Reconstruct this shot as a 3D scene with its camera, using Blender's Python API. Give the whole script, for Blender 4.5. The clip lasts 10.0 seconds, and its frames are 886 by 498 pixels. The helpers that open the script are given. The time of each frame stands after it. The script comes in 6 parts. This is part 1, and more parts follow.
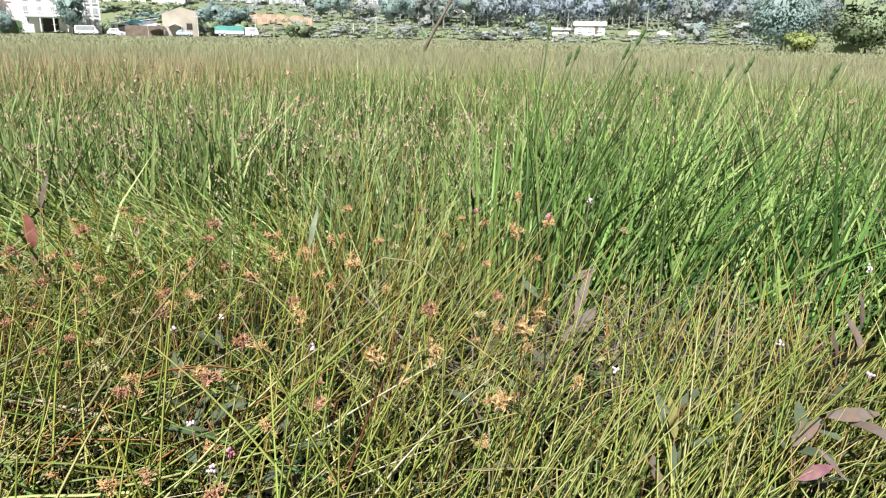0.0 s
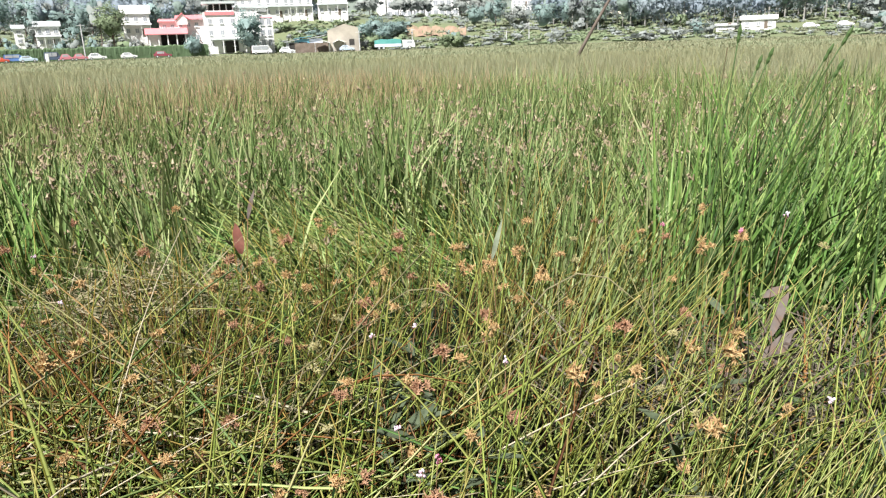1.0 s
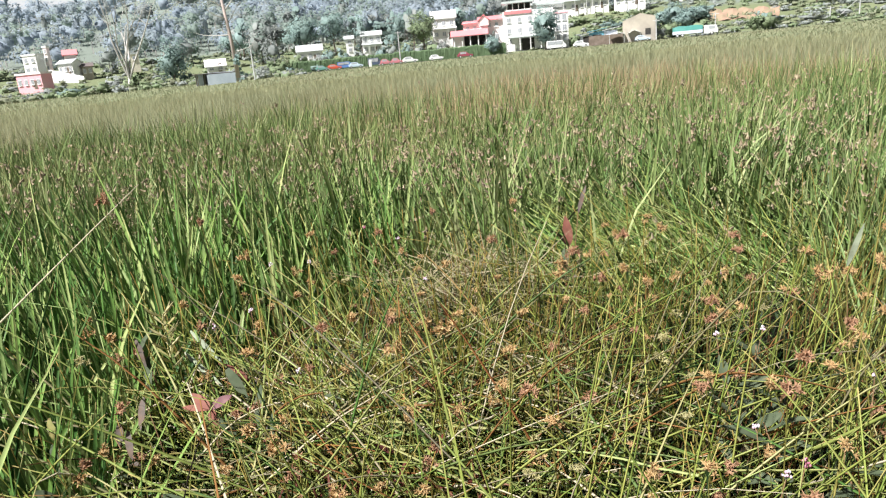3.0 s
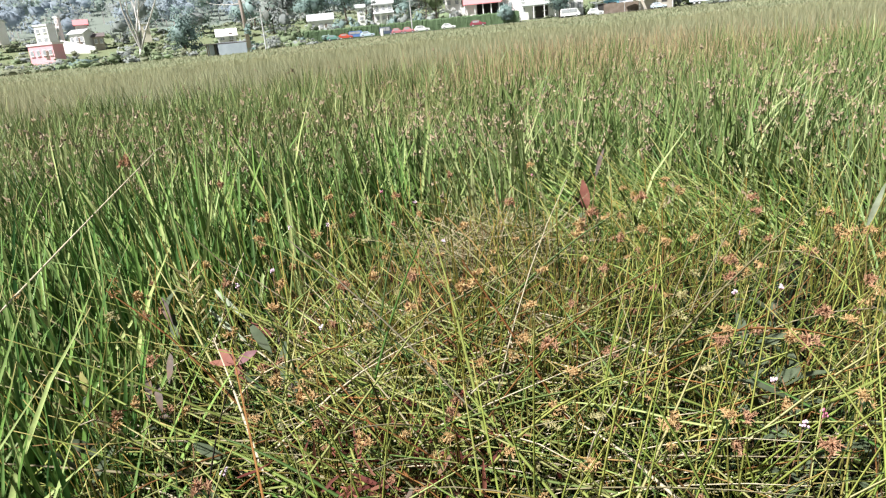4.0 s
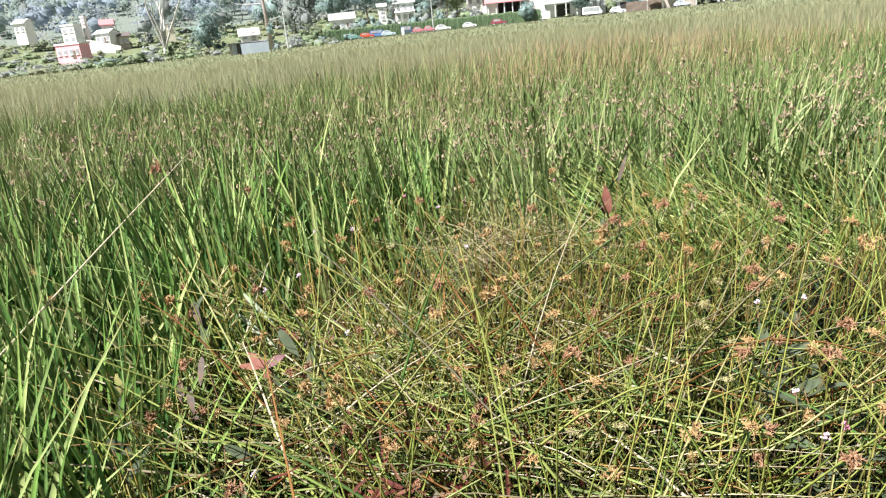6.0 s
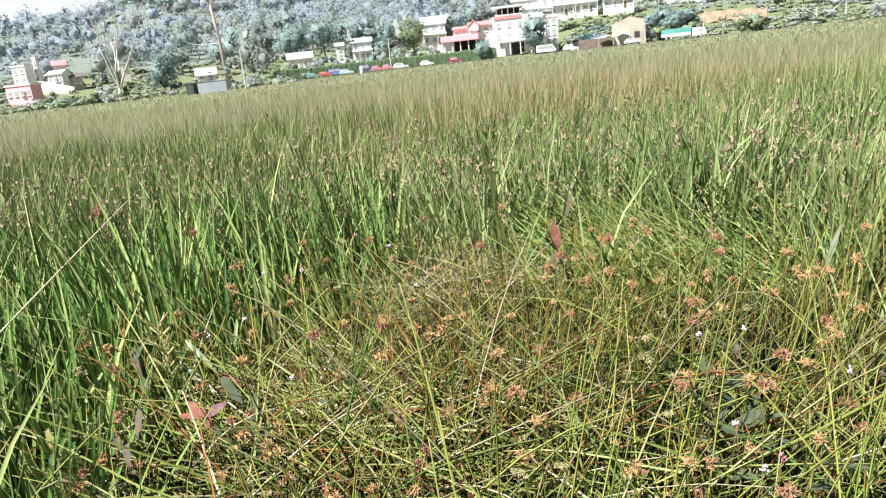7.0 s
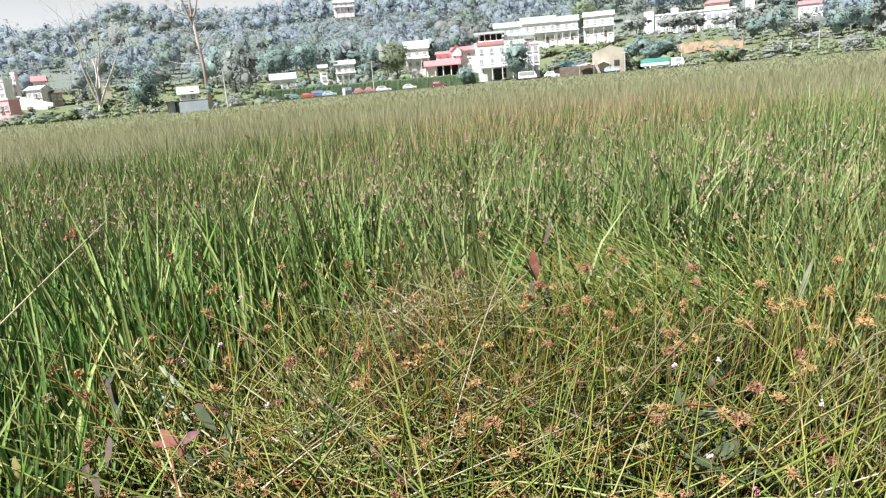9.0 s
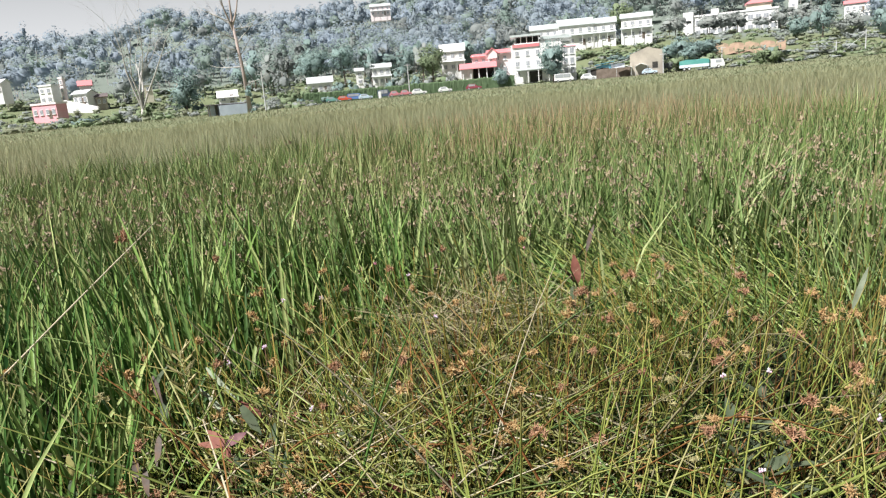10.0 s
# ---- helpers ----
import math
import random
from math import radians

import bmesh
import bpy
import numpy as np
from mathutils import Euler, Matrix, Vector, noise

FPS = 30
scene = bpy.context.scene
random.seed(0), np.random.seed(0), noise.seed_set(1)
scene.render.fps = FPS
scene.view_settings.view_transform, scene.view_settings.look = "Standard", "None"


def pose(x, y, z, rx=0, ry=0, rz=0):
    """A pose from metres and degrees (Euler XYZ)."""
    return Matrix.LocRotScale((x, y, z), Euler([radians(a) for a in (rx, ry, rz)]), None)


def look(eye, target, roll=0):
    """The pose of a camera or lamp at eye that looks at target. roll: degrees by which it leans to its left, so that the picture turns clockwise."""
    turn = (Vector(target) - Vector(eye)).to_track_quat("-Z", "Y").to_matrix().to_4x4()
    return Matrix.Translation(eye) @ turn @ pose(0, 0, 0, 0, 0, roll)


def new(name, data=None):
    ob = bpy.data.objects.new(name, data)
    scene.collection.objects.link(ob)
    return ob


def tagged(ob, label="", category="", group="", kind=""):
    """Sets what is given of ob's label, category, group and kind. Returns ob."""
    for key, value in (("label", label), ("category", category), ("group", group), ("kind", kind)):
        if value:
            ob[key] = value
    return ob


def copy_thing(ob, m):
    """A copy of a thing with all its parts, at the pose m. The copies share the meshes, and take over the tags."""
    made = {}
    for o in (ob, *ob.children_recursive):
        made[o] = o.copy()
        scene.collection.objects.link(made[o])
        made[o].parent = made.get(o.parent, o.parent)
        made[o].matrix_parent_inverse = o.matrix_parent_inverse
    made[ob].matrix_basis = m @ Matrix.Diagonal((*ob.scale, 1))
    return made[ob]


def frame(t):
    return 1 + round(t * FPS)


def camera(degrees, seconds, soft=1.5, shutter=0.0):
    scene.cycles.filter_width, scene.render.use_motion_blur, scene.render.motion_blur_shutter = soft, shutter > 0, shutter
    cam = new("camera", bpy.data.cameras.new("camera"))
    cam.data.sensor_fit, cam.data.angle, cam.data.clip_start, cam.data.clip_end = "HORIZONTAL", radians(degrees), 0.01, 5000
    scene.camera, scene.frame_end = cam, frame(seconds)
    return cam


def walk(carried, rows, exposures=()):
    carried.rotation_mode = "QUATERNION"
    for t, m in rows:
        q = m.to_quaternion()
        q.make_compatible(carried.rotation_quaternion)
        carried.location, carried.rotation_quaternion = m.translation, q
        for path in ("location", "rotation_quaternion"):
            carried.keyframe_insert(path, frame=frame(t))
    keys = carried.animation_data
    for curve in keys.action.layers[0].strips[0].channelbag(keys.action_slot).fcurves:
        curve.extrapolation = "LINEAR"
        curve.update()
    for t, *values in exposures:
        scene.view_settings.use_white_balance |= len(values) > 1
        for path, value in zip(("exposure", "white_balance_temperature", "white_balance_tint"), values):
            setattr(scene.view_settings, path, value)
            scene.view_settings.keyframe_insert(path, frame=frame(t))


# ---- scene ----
# Camera: seconds, eye, heading (left positive), tilt, roll, in metres and degrees
PATH = [
    (0.0, (0.329, 0.174, 1.301), -18.75, -17.02, 0.95),
    (0.5, (0.269, 0.168, 1.332), -10.65, -15.99, -1.45),
    (1.0, (0.220, 0.183, 1.331), -5.95, -16.44, -1.92),
    (1.5, (0.170, 0.160, 1.345), 0.01, -15.88, -3.41),
    (2.0, (0.113, 0.118, 1.343), 7.52, -15.56, -4.99),
    (2.5, (0.064, 0.052, 1.374), 14.60, -15.60, -5.38),
    (2.7, (0.054, 0.052, 1.381), 16.67, -15.47, -5.18),
    (3.8, (0.034, 0.001, 1.356), 18.86, -16.98, -5.75),
    (4.0, (0.028, 0.005, 1.352), 19.12, -17.75, -5.68),
    (4.5, (-0.000, -0.000, 1.350), 20.74, -17.98, -5.40),
    (5.0, (0.002, -0.010, 1.355), 21.59, -18.05, -5.48),
    (5.2, (0.005, -0.012, 1.359), 21.59, -18.09, -5.68),
    (6.3, (0.042, -0.025, 1.394), 19.91, -17.08, -5.73),
    (6.5, (0.055, -0.007, 1.394), 18.83, -16.39, -5.46),
    (7.0, (0.074, 0.003, 1.395), 17.28, -15.13, -6.16),
    (7.5, (0.095, 0.011, 1.398), 14.62, -14.62, -5.13),
    (8.0, (0.107, 0.018, 1.409), 13.20, -13.80, -4.09),
    (8.5, (0.105, 0.009, 1.410), 13.23, -13.59, -4.72),
    (9.0, (0.079, 0.004, 1.413), 15.42, -13.44, -4.90),
    (9.5, (0.053, 0.002, 1.415), 17.98, -13.21, -5.56),
    (10.0, (0.050, 0.001, 1.424), 18.28, -12.98, -5.11),
]
cam = camera(65.0, 10.0, soft=1.25)


def aim(eye, yaw, tilt, roll):
    y, p = radians(yaw), radians(tilt)
    way = Vector((-math.sin(y) * math.cos(p), math.cos(y) * math.cos(p), math.sin(p)))
    return look(eye, Vector(eye) + way, roll)


walk(cam, [(t, aim(e, y, p, r)) for t, e, y, p, r in PATH], exposures=[(0.0, 1.16), (1.5, 1.08), (4.0, 1.18), (4.5, 1.30), (6.5, 1.32), (8.0, 1.18), (9.0, 1.08), (10.0, 0.85)])

# ---------------------------------------------------------------- light
world = bpy.data.worlds.new("world")
scene.world = world
world.use_nodes = True
wn = world.node_tree
wn.nodes.clear()
sky = wn.nodes.new("ShaderNodeTexSky")
sky.sky_type = "NISHITA"
sky.sun_disc = False
sky.sun_elevation = radians(54)
sky.sun_rotation = radians(216)
sky.air_density, sky.dust_density, sky.ozone_density = 1.3, 4.0, 1.0
cloud = wn.nodes.new("ShaderNodeMixRGB")
cloud.inputs[2].default_value = (45.0, 45.8, 47.2, 1)
# bright haze towards the horizon, thinner overhead
wtc = wn.nodes.new("ShaderNodeTexCoord")
wsep = wn.nodes.new("ShaderNodeSeparateXYZ")
wmap = wn.nodes.new("ShaderNodeMapRange")
wmap.inputs[1].default_value, wmap.inputs[2].default_value = 0.06, 0.34
wmap.inputs[3].default_value, wmap.inputs[4].default_value = 0.92, 0.05
wn.links.new(wtc.outputs["Generated"], wsep.inputs[0])
wn.links.new(wsep.outputs["Z"], wmap.inputs[0])
wn.links.new(wmap.outputs[0], cloud.inputs[0])
bgd = wn.nodes.new("ShaderNodeBackground")
bgd.inputs[1].default_value = 0.0115
wout = wn.nodes.new("ShaderNodeOutputWorld")
wn.links.new(sky.outputs[0], cloud.inputs[1])
wn.links.new(cloud.outputs[0], bgd.inputs[0])
wn.links.new(bgd.outputs[0], wout.inputs[0])

sun_data = bpy.data.lights.new("sun", "SUN")
sun_data.energy, sun_data.angle, sun_data.color = 5.0, radians(1.2), (1.0, 0.97, 0.94)
sun_ob = new("sun", sun_data)
sun_from = Vector((math.sin(radians(216)) * math.cos(radians(54)), math.cos(radians(216)) * math.cos(radians(54)), math.sin(radians(54))))
sun_ob.matrix_world = look(sun_from * 50, (0, 0, 0))


# ---------------------------------------------------------------- materials
def ramp_of(nt, colours, constant=False):
    r = nt.nodes.new("ShaderNodeValToRGB")
    r.color_ramp.interpolation = "CONSTANT" if constant else "LINEAR"
    el = r.color_ramp.elements
    n = len(colours)
    for i, c in enumerate(colours):
        pos = i / n if constant else i / max(1, n - 1)
        e = el[i] if i < 2 else el.new(pos)
        e.position = pos
        e.color = (*c, 1)
    return r


def foliage(name, colours, tip=None, tip_start=0.75, rough=0.5, through_light=0.35, patch=0.35, patch_size=1.5, patch_colour=(0.30, 0.22, 0.10), grain=60.0):
    """Leaf or stem: a hue for each blade, drifting over patches of ground, with drier tips."""
    m = bpy.data.materials.new(name)
    m.use_nodes = True
    nt = m.node_tree
    p = nt.nodes["Principled BSDF"]
    out = nt.nodes["Material Output"]
    geo = nt.nodes.new("ShaderNodeNewGeometry")
    r = ramp_of(nt, [(a, b, c + 0.08 * b) for a, b, c in colours])
    nt.links.new(geo.outputs["Random Per Island"], r.inputs[0])
    col = r.outputs[0]
    tc = nt.nodes.new("ShaderNodeTexCoord")
    if patch > 0:
        nz = nt.nodes.new("ShaderNodeTexNoise")
        nz.inputs["Scale"].default_value = 1.0 / patch_size
        nz.inputs["Detail"].default_value = 3
        nt.links.new(tc.outputs["Object"], nz.inputs["Vector"])
        mr = nt.nodes.new("ShaderNodeMapRange")
        mr.inputs[1].default_value, mr.inputs[2].default_value = 0.45, 0.68
        mr.inputs[4].default_value = patch
        nt.links.new(nz.outputs[0], mr.inputs[0])
        mx = nt.nodes.new("ShaderNodeMixRGB")
        nt.links.new(mr.outputs[0], mx.inputs[0])
        nt.links.new(col, mx.inputs[1])
        mx.inputs[2].default_value = (*patch_colour, 1)
        col = mx.outputs[0]
    if tip:
        at = nt.nodes.new("ShaderNodeAttribute")
        at.attribute_name = "along"
        mr = nt.nodes.new("ShaderNodeMapRange")
        mr.inputs[1].default_value, mr.inputs[2].default_value = tip_start, 1.0
        nt.links.new(at.outputs["Fac"], mr.inputs[0])
        mx = nt.nodes.new("ShaderNodeMixRGB")
        nt.links.new(mr.outputs[0], mx.inputs[0])
        nt.links.new(col, mx.inputs[1])
        mx.inputs[2].default_value = (*tip, 1)
        col = mx.outputs[0]
    fine = nt.nodes.new("ShaderNodeTexNoise")
    fine.inputs["Scale"].default_value = grain
    nt.links.new(tc.outputs["Object"], fine.inputs["Vector"])
    hv = nt.nodes.new("ShaderNodeHueSaturation")
    mr2 = nt.nodes.new("ShaderNodeMapRange")
    mr2.inputs[3].default_value, mr2.inputs[4].default_value = 0.72, 1.28
    nt.links.new(fine.outputs[0], mr2.inputs[0])
    nt.links.new(mr2.outputs[0], hv.inputs["Value"])
    nt.links.new(col, hv.inputs["Color"])
    nt.links.new(hv.outputs[0], p.inputs["Base Color"])
    p.inputs["Roughness"].default_value = rough + 0.1
    p.inputs["Specular IOR Level"].default_value = 0.14
    tr = nt.nodes.new("ShaderNodeBsdfTranslucent")
    nt.links.new(hv.outputs[0], tr.inputs["Color"])
    ms = nt.nodes.new("ShaderNodeMixShader")
    ms.inputs[0].default_value = through_light
    nt.links.new(p.outputs[0], ms.inputs[1])
    nt.links.new(tr.outputs[0], ms.inputs[2])
    nt.links.new(ms.outputs[0], out.inputs["Surface"])
    return m


def surface(name, colour, second=None, size=1.0, rough=0.7, bump=0.2, metal=0.0):
    """A solid surface with mottling at two scales and fine relief."""
    m = bpy.data.materials.new(name)
    m.use_nodes = True
    nt = m.node_tree
    p = nt.nodes["Principled BSDF"]
    tc = nt.nodes.new("ShaderNodeTexCoord")
    second = second or tuple(c * 0.7 for c in colour)
    n1 = nt.nodes.new("ShaderNodeTexNoise")
    n1.inputs["Scale"].default_value = 1.0 / size
    n1.inputs["Detail"].default_value = 5
    n2 = nt.nodes.new("ShaderNodeTexNoise")
    n2.inputs["Scale"].default_value = 12.0 / size
    n2.inputs["Detail"].default_value = 4
    for n in (n1, n2):
        nt.links.new(tc.outputs["Object"], n.inputs["Vector"])
    mr = nt.nodes.new("ShaderNodeMapRange")
    mr.inputs[1].default_value, mr.inputs[2].default_value = 0.42, 0.66
    nt.links.new(n1.outputs[0], mr.inputs[0])
    mx = nt.nodes.new("ShaderNodeMixRGB")
    mx.inputs[1].default_value, mx.inputs[2].default_value = (*colour, 1), (*second, 1)
    nt.links.new(mr.outputs[0], mx.inputs[0])
    hv = nt.nodes.new("ShaderNodeHueSaturation")
    mr2 = nt.nodes.new("ShaderNodeMapRange")
    mr2.inputs[3].default_value, mr2.inputs[4].default_value = 0.85, 1.15
    nt.links.new(n2.outputs[0], mr2.inputs[0])
    nt.links.new(mr2.outputs[0], hv.inputs["Value"])
    nt.links.new(mx.outputs[0], hv.inputs["Color"])
    nt.links.new(hv.outputs[0], p.inputs["Base Color"])
    p.inputs["Roughness"].default_value = rough
    p.inputs["Metallic"].default_value = metal
    if bump:
        b = nt.nodes.new("ShaderNodeBump")
        b.inputs["Strength"].default_value = bump
        b.inputs["Distance"].default_value = 0.02 * size
        nt.links.new(n2.outputs[0], b.inputs["Height"])
        nt.links.new(b.outputs[0], p.inputs["Normal"])
    return m


M = dict(
    # peat near black: the shade between stems is put in the ground colour
    mud=surface("shade_dark_peat_and_litter", (0.010, 0.008, 0.005), (0.019, 0.015, 0.009), 0.8, 0.9, 0.6),
    # near-black stems in this ramp stand for shade deep between the others
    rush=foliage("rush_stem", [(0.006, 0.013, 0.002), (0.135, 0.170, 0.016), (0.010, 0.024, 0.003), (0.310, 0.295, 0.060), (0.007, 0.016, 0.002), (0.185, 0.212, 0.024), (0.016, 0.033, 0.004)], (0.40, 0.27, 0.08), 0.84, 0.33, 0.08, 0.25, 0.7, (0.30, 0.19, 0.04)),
    swept=foliage("bright_rush_stem", [(0.140, 0.210, 0.030), (0.281, 0.310, 0.063), (0.197, 0.256, 0.046), (0.365, 0.351, 0.138)], (0.44, 0.36, 0.14), 0.9, 0.30, 0.12, 0.1, 0.9, (0.44, 0.34, 0.14)),
    # grass darkened far below leaf green, shade of the understorey in its colour
    grass=foliage("shade_dark_grass_leaf", [(0.003, 0.011, 0.002), (0.012, 0.031, 0.006), (0.006, 0.017, 0.003), (0.041, 0.071, 0.017)], (0.10, 0.10, 0.04), 0.88, 0.45, 0.06, 0.1, 0.8, (0.05, 0.055, 0.02)),
    # lighter copy of the sedge ramp, haze and highlights put into its colour
    stand=foliage("lightened_sedge_leaf", [(0.017, 0.056, 0.010), (0.164, 0.289, 0.044), (0.037, 0.104, 0.017), (0.425, 0.498, 0.158), (0.058, 0.146, 0.022), (0.261, 0.383, 0.076)], (0.38, 0.32, 0.14), 0.92, 0.32, 0.12, 0.1, 1.2, (0.26, 0.28, 0.09)),
    # darkest entries here colour some stems as the shade of the gaps
    thread=foliage("slender_green_stem", [(0.006, 0.018, 0.003), (0.070, 0.130, 0.026), (0.012, 0.034, 0.006), (0.200, 0.270, 0.070), (0.008, 0.024, 0.004)], (0.28, 0.24, 0.08), 0.9, 0.34, 0.10, 0.1, 0.8, (0.16, 0.18, 0.05)),
    bold=foliage("bold_yellow_green_stem", [(0.190, 0.248, 0.034), (0.316, 0.330, 0.062), (0.237, 0.289, 0.041), (0.134, 0.200, 0.028)], (0.44, 0.36, 0.14), 0.9, 0.30, 0.10, 0.0),
    sedge=foliage("sedge_leaf", [(0.014, 0.046, 0.008), (0.117, 0.231, 0.032), (0.027, 0.076, 0.013), (0.299, 0.407, 0.097), (0.040, 0.109, 0.016), (0.161, 0.282, 0.043), (0.021, 0.060, 0.010)], (0.34, 0.29, 0.14), 0.93, 0.30, 0.12, 0.25, 0.9, (0.20, 0.23, 0.07)),
    culm=foliage("dark_sedge_culm", [(0.040, 0.085, 0.020), (0.075, 0.125, 0.034), (0.055, 0.100, 0.026)], (0.16, 0.12, 0.07), 0.80, 0.4, 0.08, 0.0),
    # darkest and palest tones put gap shade and highlights into the leaf colour
    bed=foliage("sedge_bed_leaf", [(0.028, 0.061, 0.013), (0.171, 0.256, 0.056), (0.061, 0.121, 0.028), (0.383, 0.438, 0.171), (0.038, 0.080, 0.016), (0.236, 0.314, 0.089), (0.113, 0.200, 0.046)], (0.40, 0.32, 0.16), 0.90, 0.36, 0.13, 0.2, 2.5, (0.31, 0.27, 0.12)),
    # same sedge as the bed, its colour paled for haze over distance
    far=foliage("hazed_far_sedge_leaf", [(0.342, 0.376, 0.203), (0.410, 0.433, 0.242), (0.370, 0.401, 0.217), (0.456, 0.458, 0.271)], (0.385, 0.365, 0.21), 0.65, 0.6, 0.5, 0.45, 6.0, (0.385, 0.345, 0.205), 3.0),
    # distant grass colour likewise paled for haze
    distant=foliage("hazed_distant_marsh_leaf", [(0.249, 0.272, 0.145), (0.312, 0.330, 0.185), (0.272, 0.295, 0.160), (0.353, 0.347, 0.206)], None, 0.7, 0.7, 0.35, 0.5, 26.0, (0.290, 0.245, 0.165), 3.0),
    straw=foliage("dry_straw", [(0.286, 0.240, 0.126), (0.354, 0.313, 0.182), (0.205, 0.187, 0.084), (0.205, 0.219, 0.084)], None, 0.8, 0.6, 0.15, 0.0),
    rust_tip=foliage("rusty_grass", [(0.33, 0.25, 0.13), (0.43, 0.31, 0.17), (0.25, 0.25, 0.10), (0.50, 0.38, 0.22)], (0.50, 0.36, 0.22), 0.5, 0.5, 0.3, 0.0),
    pale_straw=foliage("bleached_straw", [(0.52, 0.46, 0.29), (0.58, 0.52, 0.34)], None, 0.8, 0.6, 0.15, 0.0),
    dull=foliage("grey_brown_dead_stem", [(0.130, 0.110, 0.075), (0.075, 0.060, 0.042), (0.190, 0.165, 0.115), (0.105, 0.100, 0.062)], None, 0.8, 0.7, 0.1, 0.0),
    rust=foliage("rusty_stem", [(0.185, 0.075, 0.022), (0.300, 0.150, 0.042), (0.080, 0.036, 0.014), (0.340, 0.220, 0.070)], None, 0.8, 0.45, 0.15, 0.0),
    # dead leaf brown taken down almost to black as shade beneath the rushes
    dead=foliage("shade_dark_dead_leaf", [(0.010, 0.007, 0.005), (0.024, 0.017, 0.012), (0.008, 0.006, 0.004), (0.071, 0.057, 0.043)], None, 0.8, 0.75, 0.1, 0.0),
    umbel_tan=foliage("tan_spikelet", [(0.54, 0.36, 0.145), (0.64, 0.48, 0.215), (0.43, 0.25, 0.095), (0.58, 0.45, 0.18)], None, 0.8, 0.6, 0.3, 0.0),
    umbel_red=foliage("russet_spikelet", [(0.42, 0.23, 0.12), (0.52, 0.33, 0.18), (0.31, 0.15, 0.085)], None, 0.8, 0.6, 0.3, 0.0),
    umbel_yellow=foliage("yellow_spikelet", [(0.442, 0.396, 0.140), (0.527, 0.484, 0.240), (0.383, 0.370, 0.120)], None, 0.8, 0.6, 0.3, 0.0),
    head=foliage("sedge_seed_head", [(0.288, 0.222, 0.132), (0.420, 0.342, 0.198), (0.180, 0.144, 0.090), (0.552, 0.480, 0.288)], None, 0.8, 0.65, 0.25, 0.0),
    petal=foliage("white_petal", [(0.82, 0.72, 0.76), (0.86, 0.82, 0.84), (0.80, 0.55, 0.64)], None, 0.8, 0.5, 0.35, 0.0),
    petal_pink=foliage("pink_petal", [(0.70, 0.25, 0.36), (0.75, 0.40, 0.48), (0.62, 0.20, 0.30)], None, 0.8, 0.5, 0.35, 0.0),
    knot_stem=foliage("reddish_stem", [(0.26, 0.12, 0.07), (0.20, 0.14, 0.06), (0.30, 0.10, 0.08)], None, 0.8, 0.5, 0.1, 0.0),
    broad=foliage("grey_green_broad_leaf", [(0.070, 0.105, 0.046), (0.100, 0.128, 0.066), (0.055, 0.085, 0.036)], (0.160, 0.155, 0.105), 0.6, 0.62, 0.25, 0.2, 0.05, (0.180, 0.175, 0.130)),
    withered=foliage("withered_red_leaf", [(0.150, 0.040, 0.028), (0.090, 0.030, 0.022), (0.230, 0.085, 0.055), (0.200, 0.120, 0.070)], None, 0.6, 0.6, 0.2, 0.0),
    pink_leaf=foliage("pink_leaf", [(0.180, 0.077, 0.090), (0.207, 0.104, 0.115)], (0.32, 0.17, 0.13), 0.7, 0.5, 0.3, 0.35, 0.03, (0.34, 0.22, 0.19)),
    ochre_leaf=foliage("ochre_leaf", [(0.36, 0.32, 0.10), (0.30, 0.32, 0.10)], (0.40, 0.27, 0.09), 0.6, 0.5, 0.3, 0.25, 0.03, (0.34, 0.22, 0.08)),
    pale_blade=foliage("pale_broken_blade", [(0.34, 0.41, 0.25), (0.40, 0.45, 0.30)], None, 0.6, 0.5, 0.25, 0.2, 0.03, (0.36, 0.36, 0.22)),
    broad_red=foliage("reddened_leaf", [(0.225, 0.076, 0.054), (0.279, 0.117, 0.081), (0.171, 0.054, 0.036)], (0.30, 0.18, 0.10), 0.6, 0.5, 0.3, 0.3, 0.04, (0.32, 0.20, 0.13)),
    broad_brown=foliage("browned_leaf", [(0.130, 0.108, 0.082), (0.165, 0.138, 0.112), (0.108, 0.096, 0.076)], (0.140, 0.132, 0.112), 0.6, 0.6, 0.25, 0.45, 0.04, (0.205, 0.112, 0.062)),
    # forest tones carry distance haze, lightened and blued in the base colour
    forest=foliage("hazed_blue_grey_forest_leaf", [(0.323, 0.388, 0.425), (0.365, 0.432, 0.467), (0.343, 0.410, 0.445), (0.397, 0.459, 0.491)], None, 0.8, 0.9, 0.5, 0.6, 34.0, (0.330, 0.378, 0.362), 0.45),
    forest_green=foliage("hazed_green_forest_leaf", [(0.263, 0.340, 0.276), (0.313, 0.392, 0.324), (0.286, 0.365, 0.297)], None, 0.8, 0.9, 0.5, 0.4, 30.0, (0.310, 0.360, 0.330), 0.45),
    forest_brown=foliage("hazed_brown_forest_leaf", [(0.299, 0.330, 0.300), (0.337, 0.363, 0.330), (0.279, 0.315, 0.287)], None, 0.8, 0.9, 0.5, 0.4, 30.0, (0.310, 0.360, 0.330), 0.45),
    # dark leaf raised well above its own tone and blued, as haze
    leaf_dark=foliage("hazed_dark_tree_leaf", [(0.236, 0.331, 0.284), (0.351, 0.465, 0.417), (0.293, 0.400, 0.348)], None, 0.8, 0.6, 0.45, 0.3, 3.0, (0.15, 0.18, 0.11), 0.8),
